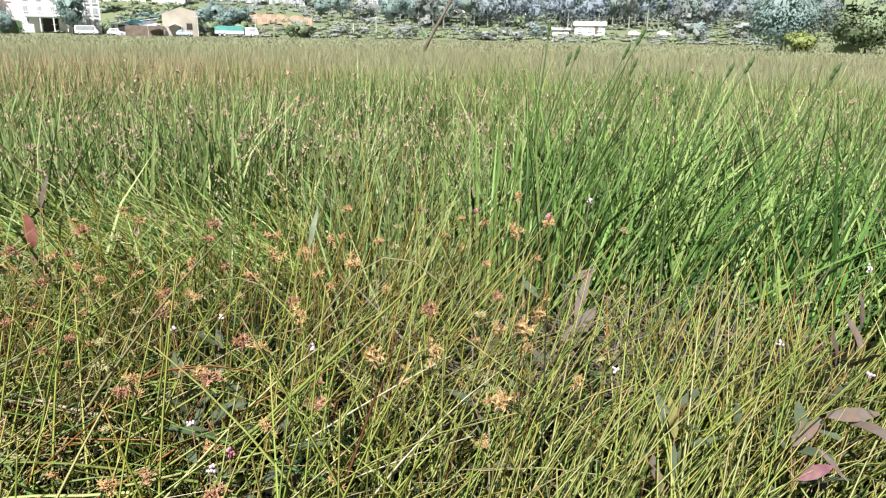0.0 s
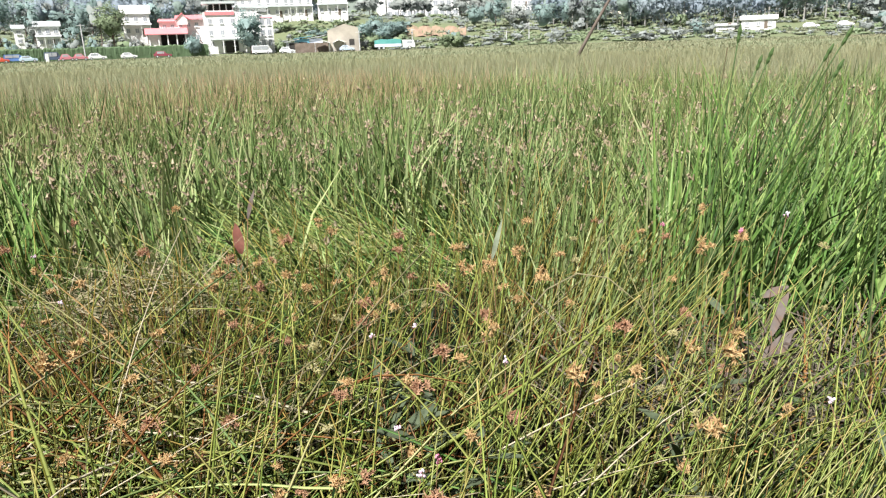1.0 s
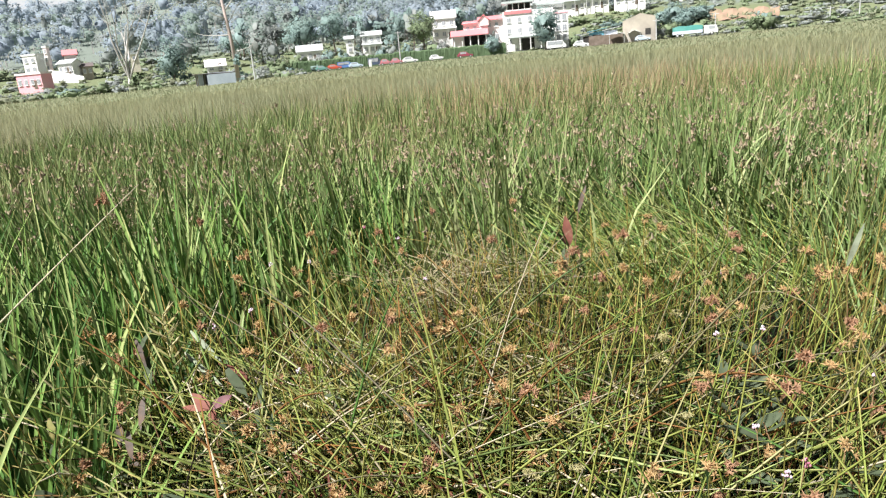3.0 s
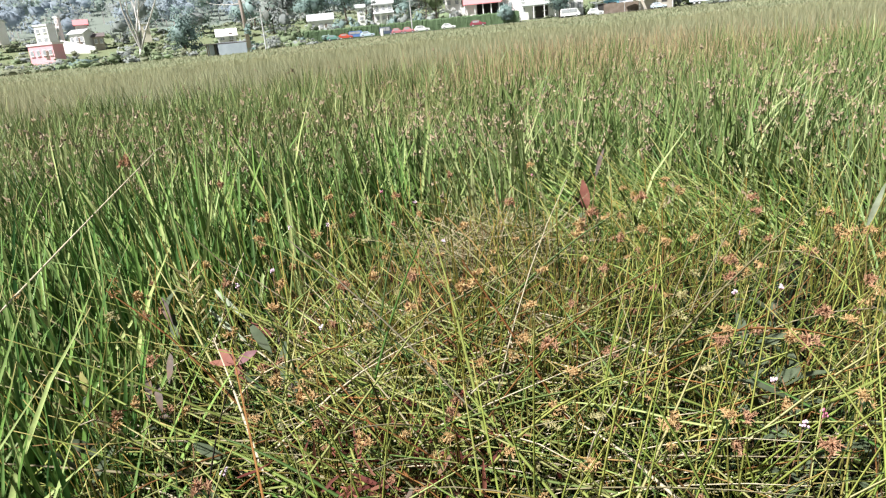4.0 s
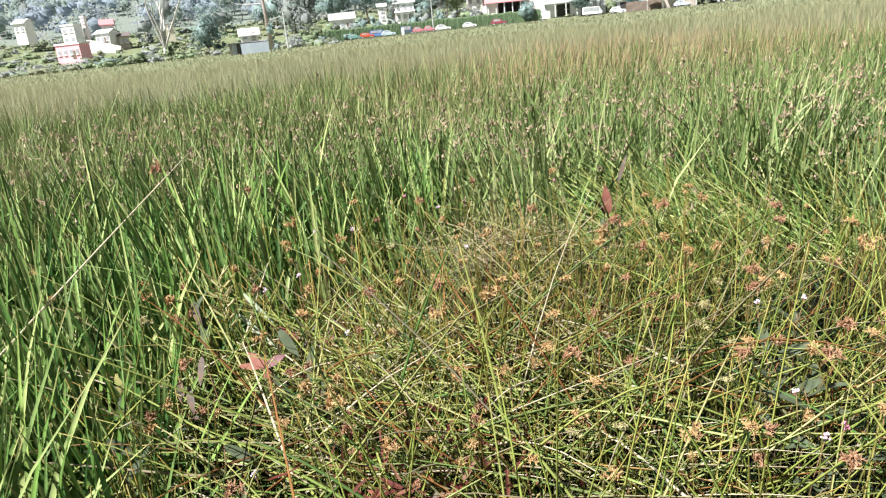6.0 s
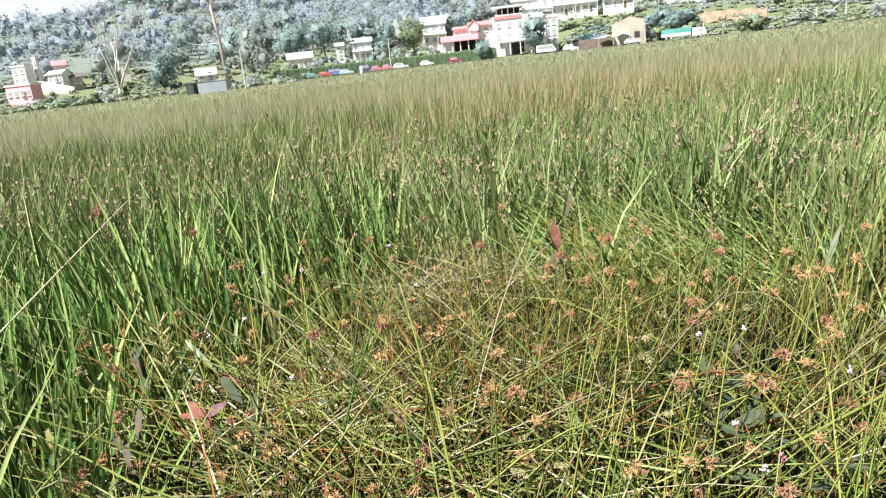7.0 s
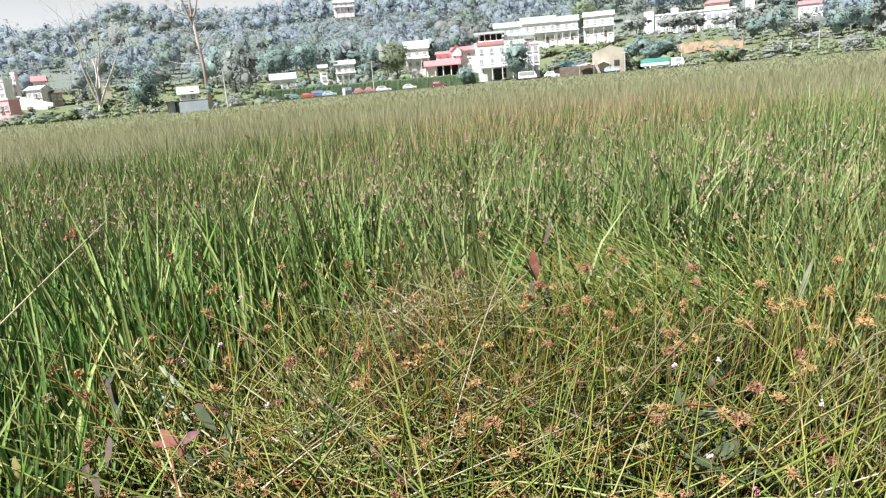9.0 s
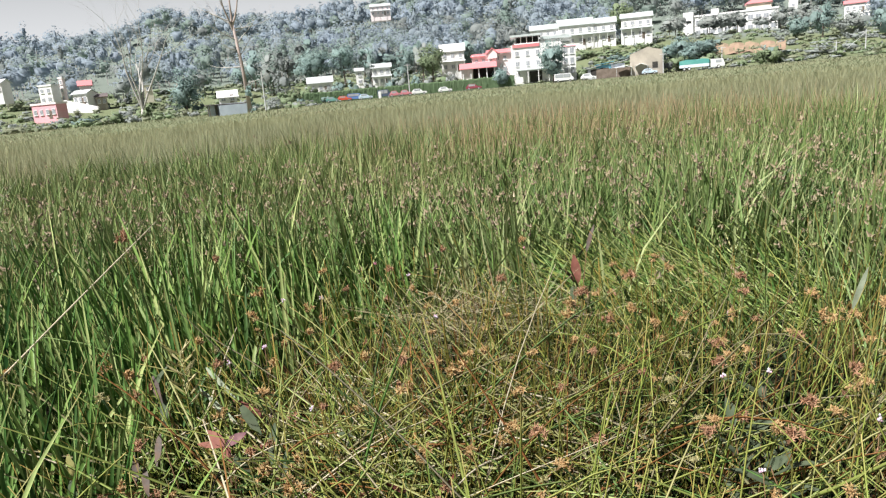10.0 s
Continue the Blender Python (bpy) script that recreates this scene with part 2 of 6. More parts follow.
    leaf_light=foliage("light_tree_leaf", [(0.208, 0.280, 0.137), (0.285, 0.351, 0.190), (0.232, 0.297, 0.161)], None, 0.8, 0.6, 0.35, 0.3, 3.0, (0.19, 0.21, 0.12), 0.8),
    leaf_yellow=foliage("yellow_green_shrub_leaf", [(0.30, 0.36, 0.09), (0.37, 0.42, 0.14), (0.26, 0.33, 0.08)], None, 0.8, 0.6, 0.35, 0.2, 2.0, (0.26, 0.32, 0.09)),
    # grey scrub leaf, lifted a little towards blue to carry haze
    leaf_grey=foliage("hazed_grey_scrub_leaf", [(0.297, 0.337, 0.297), (0.376, 0.407, 0.363), (0.264, 0.304, 0.262)], None, 0.8, 0.7, 0.35, 0.3, 3.0, (0.24, 0.22, 0.18), 0.8),
    leaf_olive=foliage("olive_scrub_leaf", [(0.226, 0.264, 0.154), (0.314, 0.339, 0.215), (0.259, 0.295, 0.171)], None, 0.8, 0.7, 0.35, 0.3, 4.0, (0.22, 0.19, 0.13), 0.8),
    leaf_purple=foliage("purple_blossom", [(0.36, 0.22, 0.44), (0.42, 0.30, 0.48), (0.26, 0.24, 0.26)], None, 0.8, 0.6, 0.3, 0.0),
    bark=surface("pale_grey_bark", (0.50, 0.48, 0.46), (0.42, 0.40, 0.38), 1.5, 0.85, 0.5),
    bark_red=surface("russet_bark", (0.40, 0.32, 0.29), (0.33, 0.28, 0.26), 1.8, 0.85, 0.5),
    bark_dark=surface("dark_bark", (0.11, 0.085, 0.07), (0.16, 0.13, 0.11), 1.0, 0.9, 0.5),
    white=surface("white_plaster", (0.80, 0.80, 0.80), (0.70, 0.70, 0.69), 3.0, 0.8, 0.1),
    cream=surface("cream_plaster", (0.72, 0.67, 0.55), (0.62, 0.57, 0.47), 3.0, 0.8, 0.1),
    pink=surface("pink_plaster", (0.84, 0.40, 0.46), (0.80, 0.46, 0.50), 3.0, 0.8, 0.1),
    pale_pink=surface("pale_pink_plaster", (0.83, 0.74, 0.74), (0.80, 0.68, 0.69), 3.0, 0.8, 0.1),
    red_roof=surface("red_roof_sheet", (0.66, 0.22, 0.24), (0.58, 0.24, 0.25), 2.5, 0.6, 0.2),
    grey_roof=surface("grey_roof_sheet", (0.52, 0.55, 0.56), (0.44, 0.47, 0.48), 2.5, 0.6, 0.2),
    pale_roof=surface("pale_roof_sheet", (0.52, 0.57, 0.57), (0.45, 0.50, 0.50), 2.5, 0.6, 0.2),
    dark_roof=surface("dark_roof_sheet", (0.13, 0.11, 0.11), (0.18, 0.14, 0.13), 2.5, 0.7, 0.2),
    blue_sheet=surface("blue_sheet", (0.10, 0.30, 0.42), (0.16, 0.36, 0.46), 2.0, 0.5, 0.2),
    teal=surface("teal_tarpaulin", (0.08, 0.30, 0.28), (0.14, 0.38, 0.36), 1.5, 0.6, 0.4),
    concrete=surface("bare_concrete", (0.42, 0.38, 0.32), (0.32, 0.29, 0.25), 3.0, 0.85, 0.3),
    zinc=surface("zinc_sheet", (0.64, 0.71, 0.84), (0.55, 0.62, 0.75), 1.5, 0.45, 0.3),
    # near-black colour standing in for the shade inside buildings
    dark_in=surface("interior_shade_black", (0.03, 0.028, 0.026), (0.045, 0.04, 0.035), 1.0, 0.8, 0.1),
    wood_dark=surface("weathered_wood", (0.14, 0.11, 0.085), (0.20, 0.16, 0.13), 1.0, 0.8, 0.4),
    asphalt=surface("asphalt", (0.10, 0.10, 0.10), (0.14, 0.135, 0.13), 2.0, 0.85, 0.3),
    tyre=surface("tyre_rubber", (0.02, 0.02, 0.02), (0.03, 0.03, 0.03), 0.3, 0.8, 0.2),
    steel=surface("painted_steel_pole", (0.55, 0.56, 0.57), (0.45, 0.46, 0.47), 1.0, 0.5, 0.1),
    earth=surface("red_earth", (0.33, 0.22, 0.16), (0.24, 0.21, 0.13), 2.5, 0.9, 0.6),
)


def paint(name, colour):
    m = surface(name, colour, tuple(c * 0.92 for c in colour), 1.0, 0.3, 0.0)
    m.node_tree.nodes["Principled BSDF"].inputs["Coat Weight"].default_value = 0.6
    return m


glass = bpy.data.materials.new("dark_window_glass")
glass.use_nodes = True
gp = glass.node_tree.nodes["Principled BSDF"]
gp.inputs["Base Color"].default_value = (0.34, 0.36, 0.39, 1)
gp.inputs["Roughness"].default_value = 0.08
M["glass"] = glass

PAINT = dict(
    white=paint("white_car_paint", (0.75, 0.76, 0.77)), red=paint("red_car_paint", (0.62, 0.10, 0.06)), maroon=paint("maroon_car_paint", (0.28, 0.06, 0.09)),
    blue=paint("blue_car_paint", (0.10, 0.20, 0.45)), pale_blue=paint("pale_blue_car_paint", (0.52, 0.64, 0.76)), dark=paint("dark_car_paint", (0.06, 0.09, 0.14)),
    rose=paint("rose_car_paint", (0.55, 0.20, 0.24)), green=paint("green_car_paint", (0.16, 0.34, 0.32)))


# ---------------------------------------------------------------- mesh helpers
class Shape:
    """Gathers vertices and faces of one mesh."""

    def __init__(self):
        self.v, self.f = [], []

    def add(self, verts, faces):
        n = len(self.v)
        self.v += [tuple(p) for p in verts]
        self.f += [tuple(i + n for i in f) for f in faces]
        return self

    def box(self, x0, x1, y0, y1, z0, z1, bev=0.0):
        if bev <= 0:
            return self.add([(x, y, z) for z in (z0, z1) for x, y in ((x0, y0), (x1, y0), (x1, y1), (x0, y1))],
                            [(3, 2, 1, 0), (4, 5, 6, 7), (0, 1, 5, 4), (1, 2, 6, 5), (2, 3, 7, 6), (3, 0, 4, 7)])
        bm = bmesh.new()
        bmesh.ops.create_cube(bm, size=1.0, matrix=Matrix.Translation(((x0 + x1) / 2, (y0 + y1) / 2, (z0 + z1) / 2)) @ Matrix.Diagonal((x1 - x0, y1 - y0, z1 - z0, 1)))
        bmesh.ops.bevel(bm, geom=bm.edges[:], offset=bev, segments=2, affect="EDGES")
        return self.take(bm)

    def take(self, bm):
        bm.verts.index_update()
        self.add([v.co[:] for v in bm.verts], [[v.index for v in f.verts] for f in bm.faces])
        bm.free()
        return self

    def tube(self, pts, radii, sides=6, cap=True):
        rings = []
        n = len(self.v)
        up = Vector((0.31, 0.17, 0.93))
        for i, p in enumerate(pts):
            a = Vector(pts[max(0, i - 1)])
            b = Vector(pts[min(len(pts) - 1, i + 1)])
            d = (b - a).normalized()
            s = d.cross(up)
            s = s.normalized() if s.length > 1e-4 else Vector((1, 0, 0))
            t = d.cross(s)
            for k in range(sides):
                g = 2 * math.pi * k / sides
                self.v.append(tuple(Vector(p) + (s * math.cos(g) + t * math.sin(g)) * radii[i]))
        for i in range(len(pts) - 1):
            for k in range(sides):
                a, b = n + i * sides + k, n + i * sides + (k + 1) % sides
                self.f.append((a, b, b + sides, a + sides))
        if cap:
            self.f.append(tuple(n + k for k in reversed(range(sides))))
            self.f.append(tuple(n + (len(pts) - 1) * sides + k for k in range(sides)))
        return self

    def prism(self, outline, y0, y1):
        """An outline in x and z, carried from y0 to y1."""
        k = len(outline)
        v = [(x, y0, z) for x, z in outline] + [(x, y1, z) for x, z in outline]
        f = [tuple(range(k)), tuple(reversed(range(k, 2 * k)))] + [(i + k, (i + 1) % k + k, (i + 1) % k, i) for i in range(k)]
        return self.add(v, f)

    def mesh(self, name, material, smooth=False):
        me = bpy.data.meshes.new(name)
        me.from_pydata(self.v, [], self.f)
        me.materials.append(material)
        if smooth:
            me.polygons.foreach_set("use_smooth", [True] * len(me.polygons))
        me.update()
        return me


def part(name, shape, material, parent, label="", smooth=False, at=None):
    data = shape.mesh(name, material, smooth) if isinstance(shape, Shape) else shape
    ob = new(name, data)
    ob.parent = parent
    if at is not None:
        ob.matrix_basis = at
    return tagged(ob, label)


def thing(name, m, label, category, group="", kind=""):
    ob = new(name)
    ob.empty_display_size = 0.1
    ob.matrix_basis = m
    return tagged(ob, label, category, group, kind)


def big_mesh(name, verts, quads, material, along=None, normals=None):
    me = bpy.data.meshes.new(name)
    me.vertices.add(len(verts))
    me.vertices.foreach_set("co", np.ascontiguousarray(verts, dtype=np.float32).ravel())
    nq = len(quads)
    me.loops.add(nq * 4)
    me.loops.foreach_set("vertex_index", np.ascontiguousarray(quads, dtype=np.int32).ravel())
    me.polygons.add(nq)
    me.polygons.foreach_set("loop_start", np.arange(0, nq * 4, 4, dtype=np.int32))
    me.polygons.foreach_set("use_smooth", np.ones(nq, dtype=bool))
    if along is not None:
        me.attributes.new("along", "FLOAT", "POINT").data.foreach_set("value", np.ascontiguousarray(along, dtype=np.float32).ravel())
    me.materials.append(material)
    me.update(calc_edges=True)
    if normals is not None:
        me.normals_split_custom_set_from_vertices(normals)
    return me


rng = np.random.default_rng(7)


def drift(x, y, size, seed=0):
    """Smooth noise in 0..1 over the ground."""
    r = np.random.default_rng(100 + seed)
    s = np.zeros_like(x)
    for k in range(6):
        a, ph, f = r.uniform(0, 6.28), r.uniform(0, 6.28), (0.6 + 0.35 * k) / size * 6.28
        s += np.sin((x * math.cos(a) + y * math.sin(a)) * f + ph + 1.3 * np.sin((y * math.cos(a) - x * math.sin(a)) * f * 0.6 + 2 * ph)) / (1 + 0.3 * k)
    return np.clip(0.5 + s / 5.5, 0, 1)


def terrain(x, y):
    x, y = np.asarray(x, float), np.asarray(y, float)
    r = np.hypot(x, y)
    az = np.degrees(np.arctan2(-x, y))
    crest = np.interp(az, [-180, -90, -60, -25, 0, 12, 24, 30, 34, 38, 41, 44, 52, 70, 110, 180], [3.2, 4.0, 6.5, 8.6, 9.2, 8.6, 6.4, 5.9, 6.5, 6.5, 5.3, 5.3, 4.7, 4.5, 4.0, 3.2])
    zc = np.tan(np.radians(crest)) * 640
    knoll = 4.5 * np.exp(-((az - 4) / 8.0) ** 2)
    rr = np.array([0, 206, 222, 240, 272, 330, 420, 640, 1100, 4500])
    zz = [0 * zc, 0 * zc + 0.1, 0 * zc + 1.4, 0 * zc + 3.6 + knoll * 0.1, 7.6 + knoll, 13.5 + knoll * 0.4, 0.36 * zc + 4, zc, zc * 0.8, zc * 0.5]
    out = np.zeros_like(r)
    for i in range(len(rr) - 1):
        k = (r >= rr[i]) & (r <= rr[i + 1] + (1e9 if i == len(rr) - 2 else 0))
        t = np.clip((r - rr[i]) / (rr[i + 1] - rr[i]), 0, 1)
        out = np.where(k, zz[i] * (1 - t) + zz[i + 1] * t, out)
    bumps = (drift(x, y, 3.0, 1) - 0.5) * 0.10 + (drift(x, y, 0.9, 2) - 0.5) * 0.05
    hills = (drift(x, y, 130.0, 3) - 0.5) * 14 * np.clip((r - 300) / 200, 0, 1)
    return out + bumps * np.clip(1.2 - r / 60, 0, 1) + hills


def tz(x, y):
    return float(terrain(np.array([x]), np.array([y]))[0])


def polar(az, r):
    a = radians(az)
    return -math.sin(a) * r, math.cos(a) * r


def facing(az, r, z, turn=0.0):
    """A pose at a bearing and distance whose own -y side faces the marsh's middle."""
    x, y = polar(az, r)
    return pose(x, y, z, 0, 0, az + turn)


# ---------------------------------------------------------------- ground
rings = [0.0] + list(np.geomspace(0.25, 190, 90)) + list(np.linspace(194, 340, 40)) + list(np.linspace(355, 700, 30)) + list(np.geomspace(760, 4500, 12))
cols = 240
gv, gq = [], []
ang = np.linspace(0, 2 * math.pi, cols, endpoint=False)
for r in rings:
    gx, gy = np.sin(ang) * r, np.cos(ang) * r
    gv.append(np.stack([gx, gy, terrain(gx, gy)], 1))
gv = np.concatenate(gv)
i0 = np.arange(len(rings) - 1)[:, None] * cols + np.arange(cols)[None, :]
i1 = np.arange(len(rings) - 1)[:, None] * cols + (np.arange(cols)[None, :] + 1) % cols
gq = np.stack([i0, i0 + cols, i1 + cols, i1], -1).reshape(-1, 4)


def ground_material():
    m = M["mud"]
    nt = m.node_tree
    p = nt.nodes["Principled BSDF"]
    p.inputs["Specular IOR Level"].default_value = 0.1
    link = p.inputs["Base Color"].links[0].from_socket
    tc = nt.nodes.new("ShaderNodeTexCoord")
    ln = nt.nodes.new("ShaderNodeVectorMath")
    ln.operation = "LENGTH"
    nt.links.new(tc.outputs["Object"], ln.inputs[0])
    nz = nt.nodes.new("ShaderNodeTexNoise")
    nz.inputs["Scale"].default_value = 0.06
    nz.inputs["Detail"].default_value = 6
    nt.links.new(tc.outputs["Object"], nz.inputs["Vector"])
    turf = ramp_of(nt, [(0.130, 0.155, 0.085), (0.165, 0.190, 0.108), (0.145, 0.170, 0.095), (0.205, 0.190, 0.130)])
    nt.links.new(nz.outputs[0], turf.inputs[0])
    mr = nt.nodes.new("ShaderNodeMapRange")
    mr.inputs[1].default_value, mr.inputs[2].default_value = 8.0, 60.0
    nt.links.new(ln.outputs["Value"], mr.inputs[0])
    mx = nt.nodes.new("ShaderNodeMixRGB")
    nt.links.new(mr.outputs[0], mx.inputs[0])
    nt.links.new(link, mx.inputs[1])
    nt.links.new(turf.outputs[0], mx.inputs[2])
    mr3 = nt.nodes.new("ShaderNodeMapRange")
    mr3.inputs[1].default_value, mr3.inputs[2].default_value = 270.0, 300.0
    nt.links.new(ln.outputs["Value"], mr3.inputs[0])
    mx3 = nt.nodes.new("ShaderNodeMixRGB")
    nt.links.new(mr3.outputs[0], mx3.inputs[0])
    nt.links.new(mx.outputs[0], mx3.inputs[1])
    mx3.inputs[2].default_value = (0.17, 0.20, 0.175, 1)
    nt.links.new(mx3.outputs[0], p.inputs["Base Color"])
    return m


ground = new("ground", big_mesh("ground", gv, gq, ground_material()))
tagged(ground, "flat boggy marsh ground rising into wooded hills", "ground", kind="structure")

# ---------------------------------------------------------------- blades and stems


def blades(name, x, y, length, width, heading, lean, bend, seg, material, label, category="grass", tube=False, keel=False, z0=None):
    """Many tapering leaves or stems: heading is where each leans to, lean and bend in radians."""
    n = len(x)
    length, width, heading, lean, bend = [np.broadcast_to(np.asarray(a, float), (n,)) for a in (length, width, heading, lean, bend)]
    base = np.stack([x, y, (terrain(x, y) if z0 is None else z0) - 0.01], 1)
    s = np.linspace(0, 1, seg + 1)
    theta = lean[:, None] + bend[:, None] * s[None, :] ** 1.5
    hd = np.stack([np.cos(heading), np.sin(heading), np.zeros(n)], 1)
    step = (length / seg)[:, None]
    mid = 0.5 * (theta[:, 1:] + theta[:, :-1])
    hor = np.concatenate([np.zeros((n, 1)), np.cumsum(np.sin(mid) * step, 1)], 1)
    ver = np.concatenate([np.zeros((n, 1)), np.cumsum(np.cos(mid) * step, 1)], 1)
    ctr = base[:, None, :] + hor[:, :, None] * hd[:, None, :]
    ctr[:, :, 2] += ver
    ctr[:, :, 2] = np.maximum(ctr[:, :, 2], base[:, None, 2] + 0.012)
    side = np.stack([-np.sin(heading), np.cos(heading), np.zeros(n)], 1)
    nrm = np.stack([-np.cos(theta) * hd[:, None, 0], -np.cos(theta) * hd[:, None, 1], np.sin(theta)], -1)
    if tube:
        prof = 1.0 - 0.65 * s ** 1.5
        k = 3
        ring = []
        for j in range(k):
            g = 2 * math.pi * j / k
            ring.append(ctr + (math.cos(g) * side[:, None, :] + math.sin(g) * nrm) * (width[:, None] * 0.5 * prof[None, :])[:, :, None])
        V = np.stack(ring, 2)
        per = (seg + 1) * k
        q = []
        for i in range(seg):
            for j in range(k):
                q.append((i * k + j, i * k + (j + 1) % k, (i + 1) * k + (j + 1) % k, (i + 1) * k + j))
    else:
        prof = np.clip(0.55 + 1.6 * s, 0, 1) * (1 - 0.93 * s ** 2.4)
        tw = rng.uniform(-0.9, 0.9, n)[:, None]
        wv = np.cos(tw)[:, :, None] * side[:, None, :] + np.sin(tw)[:, :, None] * nrm
        hw = (width[:, None] * 0.5 * prof[None, :])[:, :, None]
        if keel:
            V = np.stack([ctr - wv * hw + nrm * hw * 0.35, ctr - nrm * hw * 0.25, ctr + wv * hw + nrm * hw * 0.35], 2)
            k = 3
        else:
            V = np.stack([ctr - wv * hw, ctr + wv * hw], 2)
            k = 2
        per = (seg + 1) * k
        q = [(i * k + j, i * k + j + 1, (i + 1) * k + j + 1, (i + 1) * k + j) for i in range(seg) for j in range(k - 1)]
    q = np.array(q, dtype=np.int64)
    quads = (np.arange(n)[:, None, None] * per + q[None]).reshape(-1, 4)
    along = np.broadcast_to(s[None, :, None], (n, seg + 1, k))
    ob = new(name, big_mesh(name, V.reshape(-1, 3), quads, material, along))
    tops = ctr[:, -1, :].copy()
    return tagged(ob, label, category, kind="stuff"), tops


def sector(n, r0, r1, a0=-58.0, a1=60.0, power=1.0):
    """Random places over a sector of the marsh; a higher power crowds them inwards."""
    u = rng.uniform(0, 1, n)
    if abs(power - 2.0) < 1e-6:
        r = r0 * (r1 / r0) ** u
    else:
        e = 2.0 - power
        r = (r0 ** e + u * (r1 ** e - r0 ** e)) ** (1 / e)
    a = np.radians(rng.uniform(a0, a1, n))
    return -np.sin(a) * r, np.cos(a) * r


def left_edge(y):
    return np.interp(y, [0.0, 0.9, 1.25, 1.6, 2.0, 2.45, 2.7, 3.25, 3.6], [-0.85, -1.1, -1.36, -1.6, -1.7, -1.66, -1.45, -1.28, -1.2])


def in_clump(x, y):
    """The tall sedge clump on the camera's right-hand side."""
    return ((x - 2.75) / 1.2) ** 2 + ((y - 3.05) / 1.1) ** 2 < 0.62 + 0.75 * drift(np.asarray(x, float), np.asarray(y, float), 0.7, 23)


def low_patch(x, y):
    return (x > left_edge(y)) & (y < 3.35) & ~in_clump(x, y) & (x < 3.0)


def hollow(x, y):
    """Thin growth over dark litter in front of the tall clump."""
    return ((x - 1.75) / 1.05) ** 2 + ((y - 2.2) / 0.45) ** 2 < 1.0


def pocket(x, y):
    """A bare pocket beside the matted grass, showing the shade-dark ground."""
    return ((x + 1.22) / 0.26) ** 2 + ((y - 3.02) / 0.26) ** 2 < 1.0


def gaps(x, y):
    """Dark openings between the tufts of the low patch."""
    return pocket(x, y) | (drift(x, y, 0.42, 14) < 0.36) | (hollow(x, y) & (drift(x, y, 0.3, 15) < 0.8)) | ((((x - 0.45) / 0.55) ** 2 + ((y - 1.95) / 0.75) ** 2 < 1.0) & (drift(x, y, 0.3, 16) < 0.53)) | ((((x - 0.15) / 0.6) ** 2 + ((y - 1.4) / 0.4) ** 2 < 1.0) & (drift(x, y, 0.3, 18) < 0.52))


def pick(x, y, k):
    return x[k], y[k]


def spread(n, mean, dev):
    return rng.normal(mean, dev, n)

# ---------------------------------------------------------------- near marsh: low rushes and grass
PI = math.pi

# thin rush stems, leaning with the lie of the patch
def lie(x_):
    """Where stems lean to, and how strongly the right-hand side is swept over."""
    m = len(x_)
    rt = np.clip((x_ - 0.12) / 0.5, 0, 1)
    lf = np.clip((-0.25 - x_) / 0.8, 0, 1)
    return np.where(rng.uniform(0, 1, m) < rt * 0.85, spread(m, 0.35, 0.45), np.where(rng.uniform(0, 1, m) < lf * 0.6, spread(m, PI * 0.9, 0.7), rng.uniform(-PI, PI, m))), rt


def patch_places(count, r0, r1, power=1.2, half=62):
    x_, y_ = sector(count, r0, r1, -half, half, power)
    return pick(x_, y_, low_patch(x_, y_))


cx, cy = patch_places(540, 0.95, 3.6)
cx, cy = pick(cx, cy, ~gaps(cx, cy))
per = 6
x, y = np.repeat(cx, per) + rng.normal(0, 0.030, len(cx) * per), np.repeat(cy, per) + rng.normal(0, 0.030, len(cy) * per)
n, r = len(x), np.hypot(x, y)
head_dir, right = lie(x)
tuft_way = np.repeat(lie(cx)[0], per)
head_dir = np.where(rng.uniform(0, 1, n) < 0.55, tuft_way + spread(n, 0, 0.35), head_dir)
lean = np.abs(spread(n, 0.22, 0.26)) + 0.75 * rng.uniform(0, 1, n) * np.clip(1.9 - r, 0, 1) + right * np.abs(spread(n, 0.80, 0.25)) * np.clip(3.0 - r, 0, 1)
length = rng.uniform(0.38, 0.76, n) * np.clip(0.55 + 0.3 * r, 0.6, 1.0) * np.repeat(rng.uniform(0.75, 1.2, len(cx)), per) + right * 0.10
lean = np.where((right > 0.4) & (r < 2.7), np.maximum(lean, rng.uniform(0.5, 1.15, n)), lean)
head_dir = np.where((right > 0.4) & (r < 2.7) & (rng.uniform(0, 1, n) < 0.8), spread(n, 0.3, 0.4), head_dir)
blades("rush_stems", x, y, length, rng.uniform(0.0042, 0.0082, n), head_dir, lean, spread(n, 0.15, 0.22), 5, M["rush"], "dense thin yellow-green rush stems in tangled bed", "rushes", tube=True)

# brighter stems swept over on top of the right-hand side
x, y = sector(1100, 0.95, 2.8, -58, 0, 1.2)
x, y = pick(x, y, low_patch(x, y) & (x > 0.5) & ~((drift(x, y, 0.42, 14) < 0.30)) & (~hollow(x, y) | (rng.uniform(0, 1, len(x)) < 0.4)))
n = len(x)
blades("swept_stems", x, y, rng.uniform(0.55, 1.05, n), rng.uniform(0.0046, 0.0084, n), np.where(rng.uniform(0, 1, n) < 0.8, spread(n, 0.45, 0.4), rng.uniform(-PI, PI, n)), np.clip(spread(n, 0.92, 0.24), 0.2, 1.35), np.abs(spread(n, 0.40, 0.3)), 6, M["swept"], "bright yellow-green stems swept to one side", "rushes", tube=True)
x, y = patch_places(560, 1.0, 3.3, 1.2, 50)
x, y = pick(x, y, ~gaps(x, y))
n = len(x)
